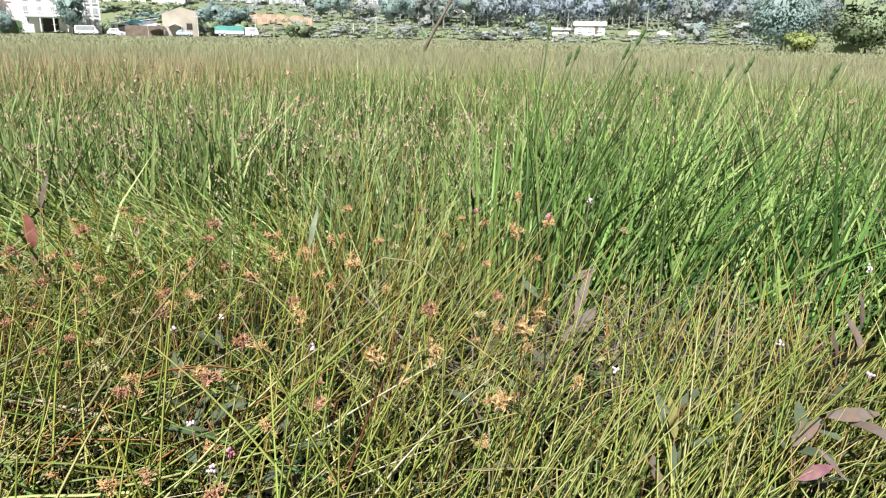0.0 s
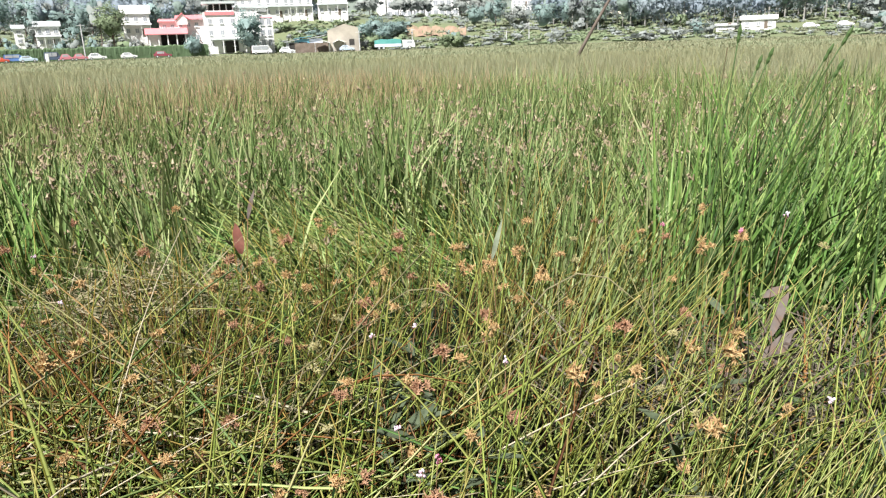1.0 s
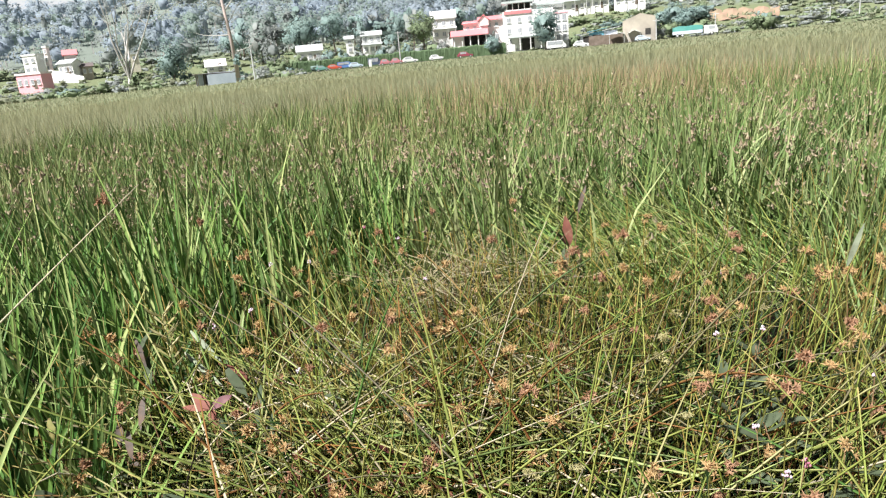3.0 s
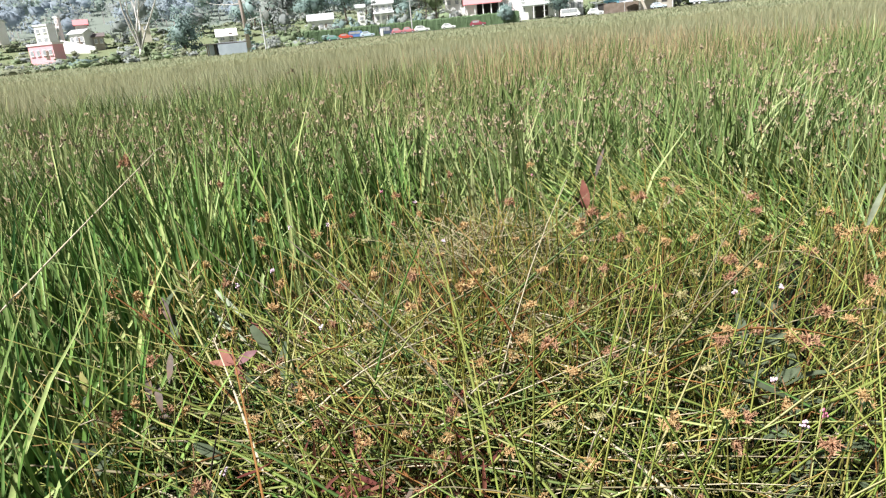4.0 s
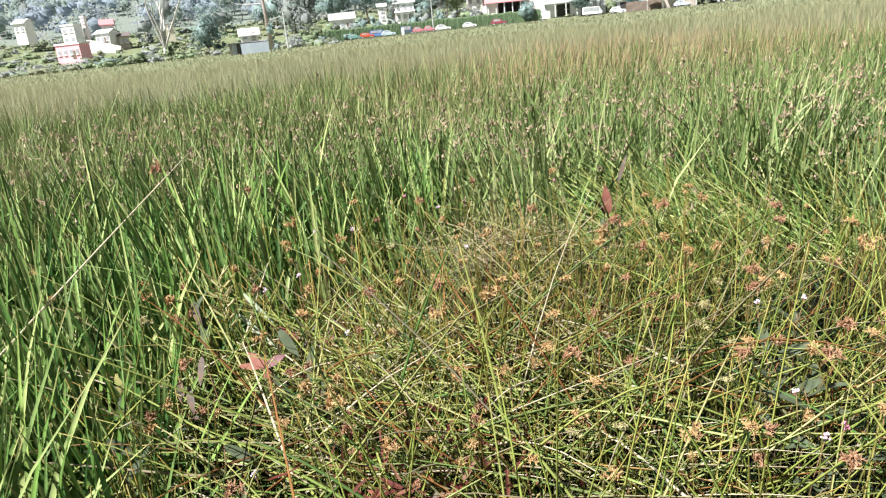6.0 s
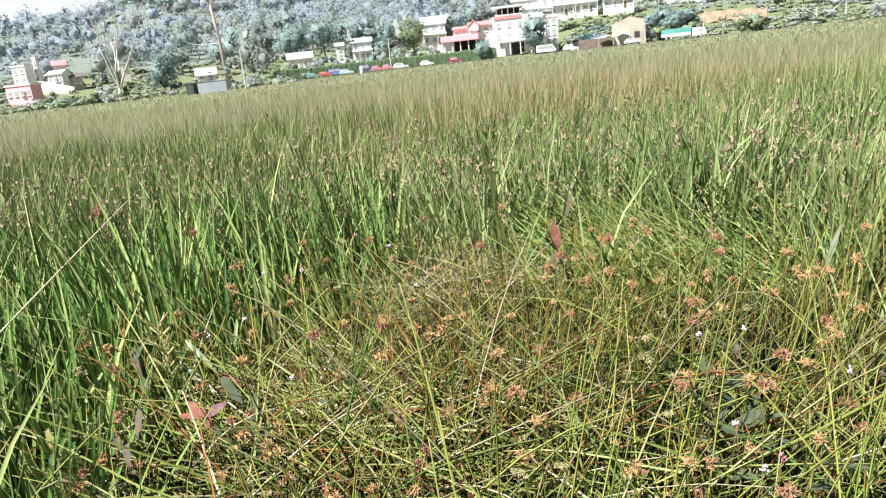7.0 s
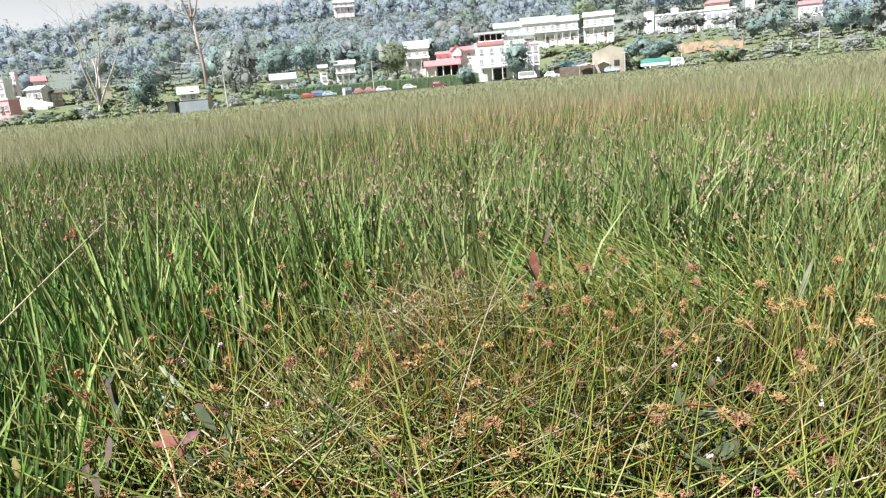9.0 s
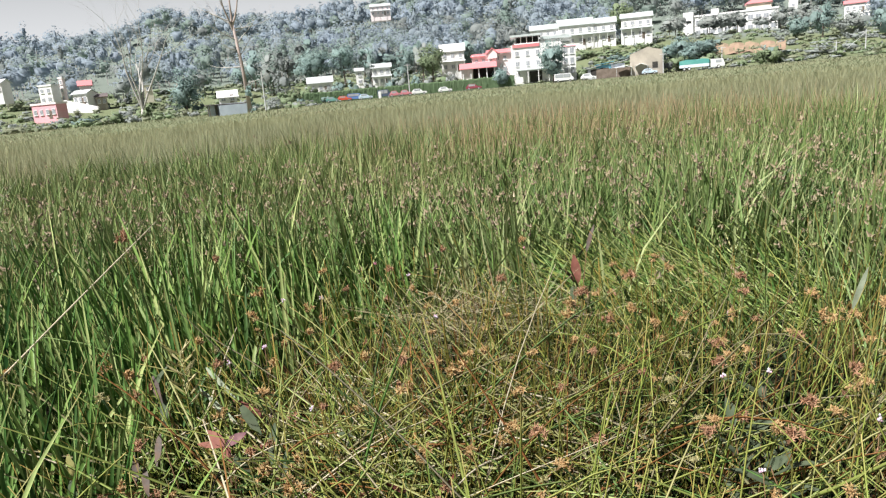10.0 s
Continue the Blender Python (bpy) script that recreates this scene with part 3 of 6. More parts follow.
blades("bright_stems", x, y, rng.uniform(0.45, 0.85, n), rng.uniform(0.0050, 0.0092, n), lie(x)[0], np.abs(spread(n, 0.5, 0.35)), np.abs(spread(n, 0.5, 0.35)), 6, M["swept"], "bright yellow-green stems crossing the rushes", "rushes", tube=True)

x, y = patch_places(3600, 0.85, 3.6)
k = ((drift(x, y, 0.8, 6) > 0.45) | (((x - 0.25) / 0.75) ** 2 + ((y - 2.3) / 0.6) ** 2 < 1.0)) & (x < 1.0) & ~((x < -0.3) & (y < 2.0)) & ~gaps(x, y) & (rng.uniform(0, 1, len(x)) < np.clip((y - 1.1) / 1.1, 0.15, 1.0))
x, y = pick(x, y, k)
n = len(x)
blades("rusty_stems", x, y, rng.uniform(0.35, 0.62, n), rng.uniform(0.0034, 0.0062, n), lie(x)[0], np.abs(spread(n, 0.28, 0.25)), spread(n, 0.2, 0.3), 4, M["rust"], "rust-brown withered rush stems", "rushes", tube=True)

# soft grass leaves between the rushes, darkened in colour for the shade there
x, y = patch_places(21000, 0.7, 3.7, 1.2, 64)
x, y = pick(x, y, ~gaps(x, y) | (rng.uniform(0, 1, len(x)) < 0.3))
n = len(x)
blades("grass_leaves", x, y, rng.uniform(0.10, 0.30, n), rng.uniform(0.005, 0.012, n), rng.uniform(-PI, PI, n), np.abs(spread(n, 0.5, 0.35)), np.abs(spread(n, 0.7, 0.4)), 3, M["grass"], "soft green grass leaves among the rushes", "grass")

# long stems fallen across the patch
x, y = patch_places(420, 1.0, 3.4, 1.2, 56)
x, y = pick(x, y, ~hollow(x, y))
n = len(x)
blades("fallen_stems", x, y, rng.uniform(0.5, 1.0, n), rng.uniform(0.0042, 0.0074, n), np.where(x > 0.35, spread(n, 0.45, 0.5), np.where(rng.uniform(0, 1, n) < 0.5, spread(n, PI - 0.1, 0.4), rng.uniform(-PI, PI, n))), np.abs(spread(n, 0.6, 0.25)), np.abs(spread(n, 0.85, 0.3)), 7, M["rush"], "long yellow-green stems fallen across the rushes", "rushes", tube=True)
x, y = patch_places(380, 0.9, 3.4, 1.2, 56)
n = len(x)
blades("dry_stems", x, y, rng.uniform(0.35, 0.8, n), rng.uniform(0.0032, 0.0056, n), rng.uniform(-PI, PI, n), np.abs(spread(n, 0.7, 0.3)), np.abs(spread(n, 0.6, 0.3)), 5, M["straw"], "dry straw-coloured stems tangled in the rushes", "rushes", tube=True)

# bold single stems rising over the patch
x, y = sector(240, 0.9, 2.6, -50, 44, 1.3)
x, y = pick(x, y, low_patch(x, y) & ~hollow(x, y))
n = len(x)
blades("bold_stems", x, y, rng.uniform(0.55, 0.95, n), rng.uniform(0.0065, 0.0098, n), np.where(rng.uniform(0, 1, n) < 0.65, spread(n, 0.5, 0.5), rng.uniform(-PI, PI, n)), np.clip(np.abs(spread(n, 0.42, 0.25)) + 0.35 * (x > 0.5), 0, 1.1), np.abs(spread(n, 0.18, 0.15)), 6, M["bold"], "bold yellow-green rush stems rising over the patch", "rushes", tube=True)

# slender green stems threading the patch at all angles
x, y = patch_places(1700, 0.9, 3.3, 1.25, 58)
x, y = pick(x, y, ~gaps(x, y))
n = len(x)
blades("green_stems", x, y, rng.uniform(0.35, 0.72, n), rng.uniform(0.0042, 0.0078, n), np.where(rng.uniform(0, 1, n) < 0.5, lie(x)[0], rng.uniform(-PI, PI, n)), np.abs(spread(n, 0.55, 0.32)) + 0.3 * (x > 0.5), np.abs(spread(n, 0.45, 0.35)), 5, M["thread"], "slender mid-green stems threading the rushes", "rushes", tube=True)

# stems fallen over in a fan, with dead leaves beneath
x, y = rng.normal(-0.62, 0.42, 760), rng.normal(1.52, 0.32, 760)
n = len(x)
fall = np.where(rng.uniform(0, 1, n) < 0.6, rng.choice([0.1, PI - 0.1], n) + rng.normal(0, 0.4, n), rng.uniform(-PI, PI, n))
for bundle, mat, words in ((0, "swept", "pale green rush stems fallen over in a fan"), (1, "straw", "dry straw stems fallen over in a fan"), (2, "rust", "rust-brown stems fallen over in a fan"), (3, "stand", "bright green stems fallen over in a fan"), (4, "thread", "dark green stems fallen over in a fan"), (5, "pale_straw", "bleached pale stems fallen over in a fan")):
    k = np.arange(n) % 9 == bundle if bundle else np.isin(np.arange(n) % 9, (0, 6, 7, 8))
    blades("lodged_rushes", x[k], y[k], rng.uniform(0.35, 0.75, k.sum()), rng.uniform(0.0052, 0.0100, k.sum()), fall[k], np.clip(spread(k.sum(), 1.15, 0.3), 0.3, 1.5), np.abs(spread(k.sum(), 0.35, 0.25)), 5, M[mat], words, "rushes", tube=True, z0=terrain(x[k], y[k]) + rng.uniform(0.10, 0.40, k.sum()))
x, y = rng.normal(-0.53, 0.12, 240), rng.normal(1.24, 0.11, 240)
blades("withered_leaves", x, y, rng.uniform(0.04, 0.09, 240), rng.uniform(0.008, 0.018, 240), rng.uniform(-PI, PI, 240), np.abs(spread(240, 0.8, 0.4)), np.abs(spread(240, 0.6, 0.4)), 4, M["withered"], "withered red-brown leaves among fallen stems", "litter", keel=True, z0=terrain(x, y) + rng.uniform(0.16, 0.46, 240))

# long pale stems arching over sideways
x, y = rng.normal(-0.30, 0.60, 90), rng.normal(1.62, 0.36, 90)
side_ = rng.choice([0.0, PI], 90) + rng.normal(0, 0.4, 90)
for words, mat, k in (("long pale green stems arching sideways over the rushes", "swept", slice(0, 56)), ("long straw stems arching sideways over the rushes", "straw", slice(56, 90))):
    m_ = len(x[k])
    blades("arching_stems", x[k], y[k], rng.uniform(0.6, 1.1, m_), rng.uniform(0.0045, 0.0075, m_), side_[k], np.clip(spread(m_, 0.55, 0.15), 0.2, 0.9), np.clip(spread(m_, 0.95, 0.2), 0.4, 1.3), 9, M[mat], words, "rushes", tube=True)

# dead leaves and litter lying low, shade under the stems put in their colour
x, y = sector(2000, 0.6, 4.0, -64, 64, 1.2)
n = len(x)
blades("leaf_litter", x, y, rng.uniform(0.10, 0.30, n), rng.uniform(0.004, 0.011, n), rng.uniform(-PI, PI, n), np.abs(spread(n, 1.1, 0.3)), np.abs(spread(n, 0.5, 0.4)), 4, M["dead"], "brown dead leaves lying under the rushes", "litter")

# dead stems and leaves tangled in the dark hollow before the tall clump
x, y = rng.normal(1.7, 0.5, 900), rng.normal(2.1, 0.26, 900)
x, y = pick(x, y, hollow(x, y))
n = len(x)
for words, mat, k in (("grey-brown dead stems tangled in a dark hollow", "dull", np.arange(n) % 3 > 0), ("reddish dead stems tangled in a dark hollow", "rust", np.arange(n) % 6 == 0), ("green leaves tangled in a dark hollow", "thread", np.arange(n) % 6 == 3)):
    m_ = int(k.sum())
    blades("tangled_stems", x[k], y[k], rng.uniform(0.2, 0.55, m_), rng.uniform(0.004, 0.010, m_), rng.uniform(-PI, PI, m_), np.clip(spread(m_, 1.05, 0.35), 0.2, 1.5), np.abs(spread(m_, 0.4, 0.3)), 4, M[mat], words, "litter", keel=True, z0=terrain(x[k], y[k]) + rng.uniform(0.02, 0.25, m_))

# pale matted hollow
n = 620
x, y = rng.normal(-0.85, 0.24, n), rng.normal(3.18, 0.17, n)
blades("matted_grass", x, y, rng.uniform(0.22, 0.48, n), rng.uniform(0.003, 0.006, n), rng.uniform(-PI, PI, n), spread(n, 1.2, 0.2), spread(n, 0.3, 0.2), 4, M["straw"], "pale matted dry grass flattened in a hollow", "grass", z0=terrain(x, y) + rng.uniform(0.12, 0.36, n))

# lodged leaves lying over to one side
for n, mat_name, words in ((640, "stand", "long sedge leaves lodged and lying to one side"), (640, "swept", "long pale leaves lodged and lying to one side")):
    x, y = rng.normal(0.08, 0.5, n), rng.normal(3.9, 0.32, n)
    blades("lodged_sedge", x, y, rng.uniform(0.5, 0.85, n), rng.uniform(0.007, 0.014, n), spread(n, PI - 0.15, 0.5), np.clip(spread(n, 0.65, 0.3), 0.05, 1.3), np.abs(spread(n, 0.75, 0.3)), 6, M[mat_name], words, "sedge", keel=True)

# tall clump whose leaves sweep to the right
x, y = rng.uniform(0.9, 4.0, 3100), rng.uniform(1.6, 4.3, 3100)
x, y = pick(x, y, in_clump(x, y))
n = len(x)
x, y = pick(x, y, ~hollow(x, y))
n = len(x)
fan = np.clip((x - 1.6) / 1.0, -0.1, 1.0)
wild = rng.uniform(0, 1, n) < 0.3
blades("sedge_clump", x, y, rng.uniform(0.60, 1.38, n), rng.uniform(0.008, 0.019, n), np.where(wild, rng.uniform(-PI, PI, n), np.where(fan > 0, spread(n, 0.25, 0.6), spread(n, 1.6, 0.8))), np.clip(np.abs(spread(n, 0.16, 0.22)) + np.where(wild, 0.15, 0.78) * np.abs(fan) * rng.uniform(0.5, 1.15, n), 0.0, 1.25), np.abs(spread(n, 0.30, 0.32)), 6, M["sedge"], "tall bright green sedge clump sweeping to one side", "sedge", keel=True)
x, y = rng.uniform(1.6, 3.6, 24), rng.uniform(2.3, 3.6, 24)
x, y = pick(x, y, in_clump(x, y))
n = len(x)
blades("sedge_culms", x, y, rng.uniform(1.0, 1.32, n), rng.uniform(0.009, 0.014, n), spread(n, 0.35, 0.5), np.clip(spread(n, 0.22, 0.16), 0.0, 0.55), spread(n, 0.08, 0.08), 5, M["culm"], "stiff upright sedge culms above the clump", "sedge", tube=True)

# looser leaves round the clump's foot
x, y = rng.uniform(0.7, 4.2, 1500), rng.uniform(2.5, 4.4, 1500)
k = ~hollow(x, y) & (rng.uniform(0, 1, 1500) < np.where(in_clump(x, y), 0.35, 0.8))
x, y = pick(x, y, k)
n = len(x)
blades("sedge_fringe", x, y, rng.uniform(0.5, 0.95, n), rng.uniform(0.007, 0.015, n), spread(n, 0.6, 1.2), np.abs(spread(n, 0.25, 0.28)), np.abs(spread(n, 0.22, 0.22)), 4, M["bed"], "yellow-green sedge leaves fringing the tall clump", "sedge", keel=True)

# tall sedge on the left
cx, cy = sector(640, 0.95, 4.4, 18, 72, 1.2)
cx, cy = pick(cx, cy, (cx < left_edge(cy)) & (np.hypot(cx, cy) > 1.25) & ~pocket(cx, cy))
per = 7
x, y = np.repeat(cx, per) + rng.normal(0, 0.045, len(cx) * per), np.repeat(cy, per) + rng.normal(0, 0.045, len(cx) * per)
n, r = len(x), np.hypot(x, y)
bunch = np.repeat(0.66 + 0.5 * drift(cx, cy, 0.9, 17) + rng.normal(0, 0.07, len(cx)), per)
blades("sedge_stand", x, y, rng.uniform(0.65, 1.05, n) * bunch * np.clip(0.62 + 0.2 * r, 0.7, 1.0), rng.uniform(0.012, 0.026, n), spread(n, PI * 0.92, 1.3), np.clip(np.abs(spread(n, 0.20, 0.22)), 0.0, 0.9), np.abs(spread(n, 0.25, 0.25)), 5, M["stand"], "upright dense green sedge stand", "sedge", keel=True)

# ---------------------------------------------------------------- the wide sedge bed
def tussocks(count, per, r0, r1, power, size):
    """Blades gathered in tussocks: place, and the tussock's own height and lean."""
    cx, cy = sector(count, r0, r1, -60, 62, power)
    hgt = np.repeat(0.62 + 0.54 * drift(cx, cy, 1.7, 8) + rng.normal(0, 0.08, count), per)
    way = np.repeat(rng.uniform(-PI, PI, count), per)
    x_ = np.repeat(cx, per) + rng.normal(0, size, count * per)
    y_ = np.repeat(cy, per) + rng.normal(0, size, count * per)
    out = np.arctan2(y_ - np.repeat(cy, per), x_ - np.repeat(cx, per))
    return x_, y_, hgt, np.where(rng.uniform(0, 1, count * per) < 0.6, out, way)


def bed_only(x_, y_):
    return ~low_patch(x_, y_) & ~pocket(x_, y_) & ~in_clump(x_, y_) & ~((x_ < left_edge(y_)) & (np.hypot(x_, y_) < 4.2) & (x_ < -1.2)) & ~((np.abs(x_ - 0.15) < 0.75) & (np.abs(y_ - 3.8) < 0.4))


def sedge_ring(name, count, per, r0, r1, power, size, width, seg, keel=False):
    """A ring of the sedge bed: stiff narrow leaves crowded into tussocks."""
    x_, y_, tall_, way_ = tussocks(count, per, r0, r1, power, size)
    k_ = bed_only(x_, y_)
    x_, y_, tall_, way_ = x_[k_], y_[k_], tall_[k_], way_[k_]
    m_ = len(x_)
    return blades(name, x_, y_, rng.uniform(0.55, 1.0, m_) * tall_, rng.uniform(*width, m_), way_, np.clip(np.abs(spread(m_, 0.20, 0.33)), 0, 1.2), np.abs(spread(m_, 0.22, 0.28)), seg, M["bed"], "stiff green sedge tussocks with brown tips", "sedge", keel=keel)[1]


near_tops = sedge_ring("sedge_tussocks", 1000, 9, 3.0, 5.0, 1.2, 0.055, (0.009, 0.024), 3, True)
next_tops = sedge_ring("sedge_bed", 2000, 10, 4.8, 8.2, 1.3, 0.070, (0.010, 0.023), 3)
mid_tops = sedge_ring("sedge_bed", 4600, 10, 7.8, 15.0, 1.5, 0.10, (0.011, 0.020), 2)
bed_tops = np.concatenate([near_tops, next_tops, mid_tops])

x, y = sector(90000, 14.0, 50.0, -60, 62, 1.75)
n, r = len(x), np.hypot(x, y)
tall = 0.60 + 0.36 * drift(x, y, 4.0, 9) ** 1.5
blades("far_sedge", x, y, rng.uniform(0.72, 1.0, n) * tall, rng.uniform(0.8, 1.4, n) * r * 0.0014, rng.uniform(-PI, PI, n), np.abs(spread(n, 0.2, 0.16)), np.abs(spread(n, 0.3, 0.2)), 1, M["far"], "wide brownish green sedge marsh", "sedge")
x, y = sector(60000, 47.0, 203.0, -60, 62, 1.6)
n, r = len(x), np.hypot(x, y)
tall = 0.26 + 0.36 * drift(x, y, 22.0, 10)
blades("distant_marsh", x, y, rng.uniform(0.6, 1.0, n) * tall, rng.uniform(0.8, 1.5, n) * r * 0.0017, rng.uniform(-PI, PI, n), np.abs(spread(n, 0.5, 0.25)), np.abs(spread(n, 0.5, 0.25)), 1, M["distant"], "distant marsh grass reaching the road, paled with haze colour", "grass")

# a rust-coloured drift in the bed
n = 4200
where_ = rng.integers(0, 3, n)
x = rng.normal(0, 1, n) * np.array([1.3, 1.6, 2.6])[where_] + np.array([-2.1, 0.6, -2.0])[where_]
y = rng.normal(0, 1, n) * np.array([1.0, 1.2, 1.6])[where_] + np.array([10.2, 12.5, 18.0])[where_]
blades("rusty_grass_drift", x, y, rng.uniform(0.6, 0.95, n), rng.uniform(0.010, 0.018, n), rng.uniform(-PI, PI, n), np.abs(spread(n, 0.15, 0.12)), np.abs(spread(n, 0.2, 0.15)), 3, M["rust_tip"], "drift of rust-coloured grass in the sedge", "grass")
# the marsh behind the camera
x, y = sector(12000, 0.9, 12.0, 62, 300, 1.5)
n, r = len(x), np.hypot(x, y)
blades("marsh_behind", x, y, rng.uniform(0.35, 0.8, n) * np.clip(0.4 + 0.3 * r, 0.5, 1.1), rng.uniform(0.012, 0.026, n), rng.uniform(-PI, PI, n), np.abs(spread(n, 0.5, 0.3)), np.abs(spread(n, 0.4, 0.25)), 2, M["bed"], "trampled green sedge and grass", "sedge")

# seed heads on the sedge tops
rr = np.hypot(bed_tops[:, 0], bed_tops[:, 1])
k = np.nonzero((rr < 9) & (rng.uniform(0, 1, len(rr)) < np.where(rr < 6, 0.22, 0.10)))[0]
tp = np.repeat(bed_tops[k] - np.array([0, 0, 0.02]), 4, axis=0) + rng.normal(0, 0.011, (len(k) * 4, 3))
n = len(tp)
blades("sedge_seed_heads", tp[:, 0], tp[:, 1], rng.uniform(0.022, 0.042, n), rng.uniform(0.013, 0.021, n), rng.uniform(-PI, PI, n), rng.uniform(0, 0.75, n), np.zeros(n), 1, M["head"], "small brown seed heads on the sedge", "seed heads", tube=True, z0=tp[:, 2] - 0.01)

# ---------------------------------------------------------------- flowering rushes


def umbel_head(seed, size):
    """A loose ball of short rays, each ending in a tuft of fine spikelets."""
    rn = random.Random(seed)
    s = Shape()
    for i in range(rn.randint(9, 12)):
        a, e = rn.uniform(0, 2 * PI), rn.uniform(-0.35, 1.4)
        ln = size * rn.uniform(0.08, 0.42)
        tip = Vector((math.cos(a) * math.cos(e), math.sin(a) * math.cos(e), math.sin(e))) * ln
        s.tube([(0, 0, 0), tip], [size * 0.018, size * 0.013], 3, False)
        for j in range(rn.randint(12, 14)):
            d = Vector((rn.gauss(0, 1), rn.gauss(0, 1), rn.gauss(0.3, 1))).normalized() * size * rn.uniform(0.10, 0.26)
            s.tube([tip + d * 0.1, tip + d], [size * 0.034, size * 0.010], 3, False)
    return s


def bent_stem(seed, height, width):
    rn = random.Random(seed)
    dx, dy = rn.uniform(-0.09, 0.09), rn.uniform(-0.09, 0.09)
    pts = [(dx * t * t, dy * t * t, height * t) for t in (0, 0.25, 0.5, 0.75, 1)]
    s = Shape().tube(pts, [width * 0.5, width * 0.5, width * 0.45, width * 0.4, width * 0.35], 5)
    return s, pts[-1]


def bract(seed, length):
    rn = random.Random(seed)
    s = Shape()
    a = rn.uniform(0, 2 * PI)
    rows = []
    for i in range(5):
        t = i / 4
        rows.append((Vector((math.cos(a) * length * t, math.sin(a) * length * t, length * (0.35 * t - 0.5 * t * t))), 0.0022 * (1 - t) + 0.0005))
    sd = Vector((-math.sin(a), math.cos(a), 0))
    v = []
    for c, w in rows:
        v += [c - sd * w, c + sd * w]
    return s.add(v, [(2 * i, 2 * i + 1, 2 * i + 3, 2 * i + 2) for i in range(4)])


RUSH_KINDS = []
for ci, (mat_name, words) in enumerate((("umbel_tan", "tan orange flower tuft on a slender rush stem"), ("umbel_red", "russet brown flower tuft on a slender rush stem"), ("umbel_yellow", "pale yellow flower tuft on a slender rush stem"))):
    for vi in range(4):
        proto = thing("flowering_rush", pose(0, 0, 0), words, "rush", "flowering rushes in the marsh")
        stem, top = bent_stem(11 * vi + ci, 0.5, 0.003)
        part("stem", stem, M["rush"], proto)
        head = part("flower_head", umbel_head(31 * vi + 7 * ci, 0.037 + 0.005 * vi), M[mat_name], proto, at=Matrix.Translation(top))
        part("bract", bract(vi * 5 + ci, 0.05), M["grass"], head)
        part("bract", bract(vi * 5 + ci + 40, 0.035), M["grass"], head)
        RUSH_KINDS.append(proto)

used = set()


def put_rush(kind, px, py, pz, sc_turn):
    """Stands a flowering rush so that its tuft is at px, py, pz."""
    proto = RUSH_KINDS[kind]
    top = Vector(proto.children[1].matrix_basis.translation)
    g = tz(px, py)
    sc = max(0.35, (pz - g) / 0.5)
    rot = Matrix.Rotation(sc_turn, 4, "Z")
    off = rot @ (top * sc)
    m = Matrix.Translation((px - off.x, py - off.y, g)) @ rot @ Matrix.Diagonal((min(1.25, max(0.8, sc)), min(1.25, max(0.8, sc)), sc, 1))
    if kind in used:
        copy_thing(proto, m)
    else:
        used.add(kind)
        proto.matrix_basis = m


rnd = random.Random(5)
# tufts that stand out, by place
TUFTS_TAN = [(-0.50, 1.28, 0.52), (-0.66, 1.50, 0.55), (-0.38, 1.30, 0.52), (-0.80, 1.62, 0.56), (-0.45, 1.52, 0.57), (-0.30, 1.45, 0.57), (-0.95, 1.45, 0.52), (-0.58, 1.18, 0.48), (-0.36, 1.18, 0.50),
             (-0.32, 1.59, 0.60), (-0.57, 1.96, 0.60), (-0.62, 1.60, 0.58), (-0.42, 1.41, 0.58), (-0.15, 1.30, 0.58), (0.39, 1.48, 0.62), (0.49, 2.19, 0.62), (0.46, 2.51, 0.62), (0.50, 2.34, 0.62), (-0.12, 2.25, 0.60), (-0.29, 2.18, 0.60), (0.23, 1.65, 0.60),
             (0.16, 1.54, 0.58), (-0.07, 1.20, 0.55), (0.04, 1.20, 0.54), (-0.28, 1.09, 0.50), (-0.74, 1.93, 0.56), (-0.62, 2.12, 0.56), (-0.31, 2.38, 0.58), (0.54, 1.69, 0.64), (0.41, 1.57, 0.60), (0.65, 1.53, 0.64), (0.77, 1.21, 0.60), (0.34, 1.95, 0.62)]
TUFTS_RED = [(-0.18, 1.72, 0.58), (-0.45, 1.33, 0.52), (-0.51, 1.02, 0.46), (-0.71, 1.20, 0.52), (-0.82, 1.49, 0.54), (-0.47, 1.10, 0.46), (0.14, 1.66, 0.60), (0.17, 2.03, 0.60), (-0.11, 2.04, 0.58), (0.17, 1.28, 0.52), (-1.50, 1.50, 0.62), (-1.92, 2.10, 0.92), (-1.62, 2.35, 0.74), (0.53, 1.87, 0.64), (0.19, 1.45, 0.58), (-0.14, 2.22, 0.60), (-0.55, 1.34, 0.42), (-0.66, 1.42, 0.44), (-0.72, 1.30, 0.40), (-0.48, 1.42, 0.46), (-0.60, 1.24, 0.38), (-0.80, 1.40, 0.44), (-0.95, 1.62, 0.52), (-1.05, 1.48, 0.48)]
for kk, places in ((0, TUFTS_TAN), (4, TUFTS_RED)):
    for i, (px, py, pz) in enumerate(places):
        put_rush(kk + i % 4, px, py, pz, rnd.uniform(0, 6.28))
for i in range(290):
    a, rd = rnd.uniform(-40, 52), 0.95 + 2.3 * rnd.random() ** 0.8
    px, py = polar(a, rd)
    if not bool(low_patch(np.array([px]), np.array([py]))[0]):
        if rnd.random() < 0.6 or rd < 1.5:
            continue
    kind = rnd.choices((0, 4, 8), (0.56, 0.22, 0.22))[0] + rnd.randrange(4)
    put_rush(kind, px, py, rnd.uniform(0.40, 0.66) * min(1.0, 0.6 + 0.25 * rd), rnd.uniform(0, 6.28))

# ---------------------------------------------------------------- broad-leaved plants


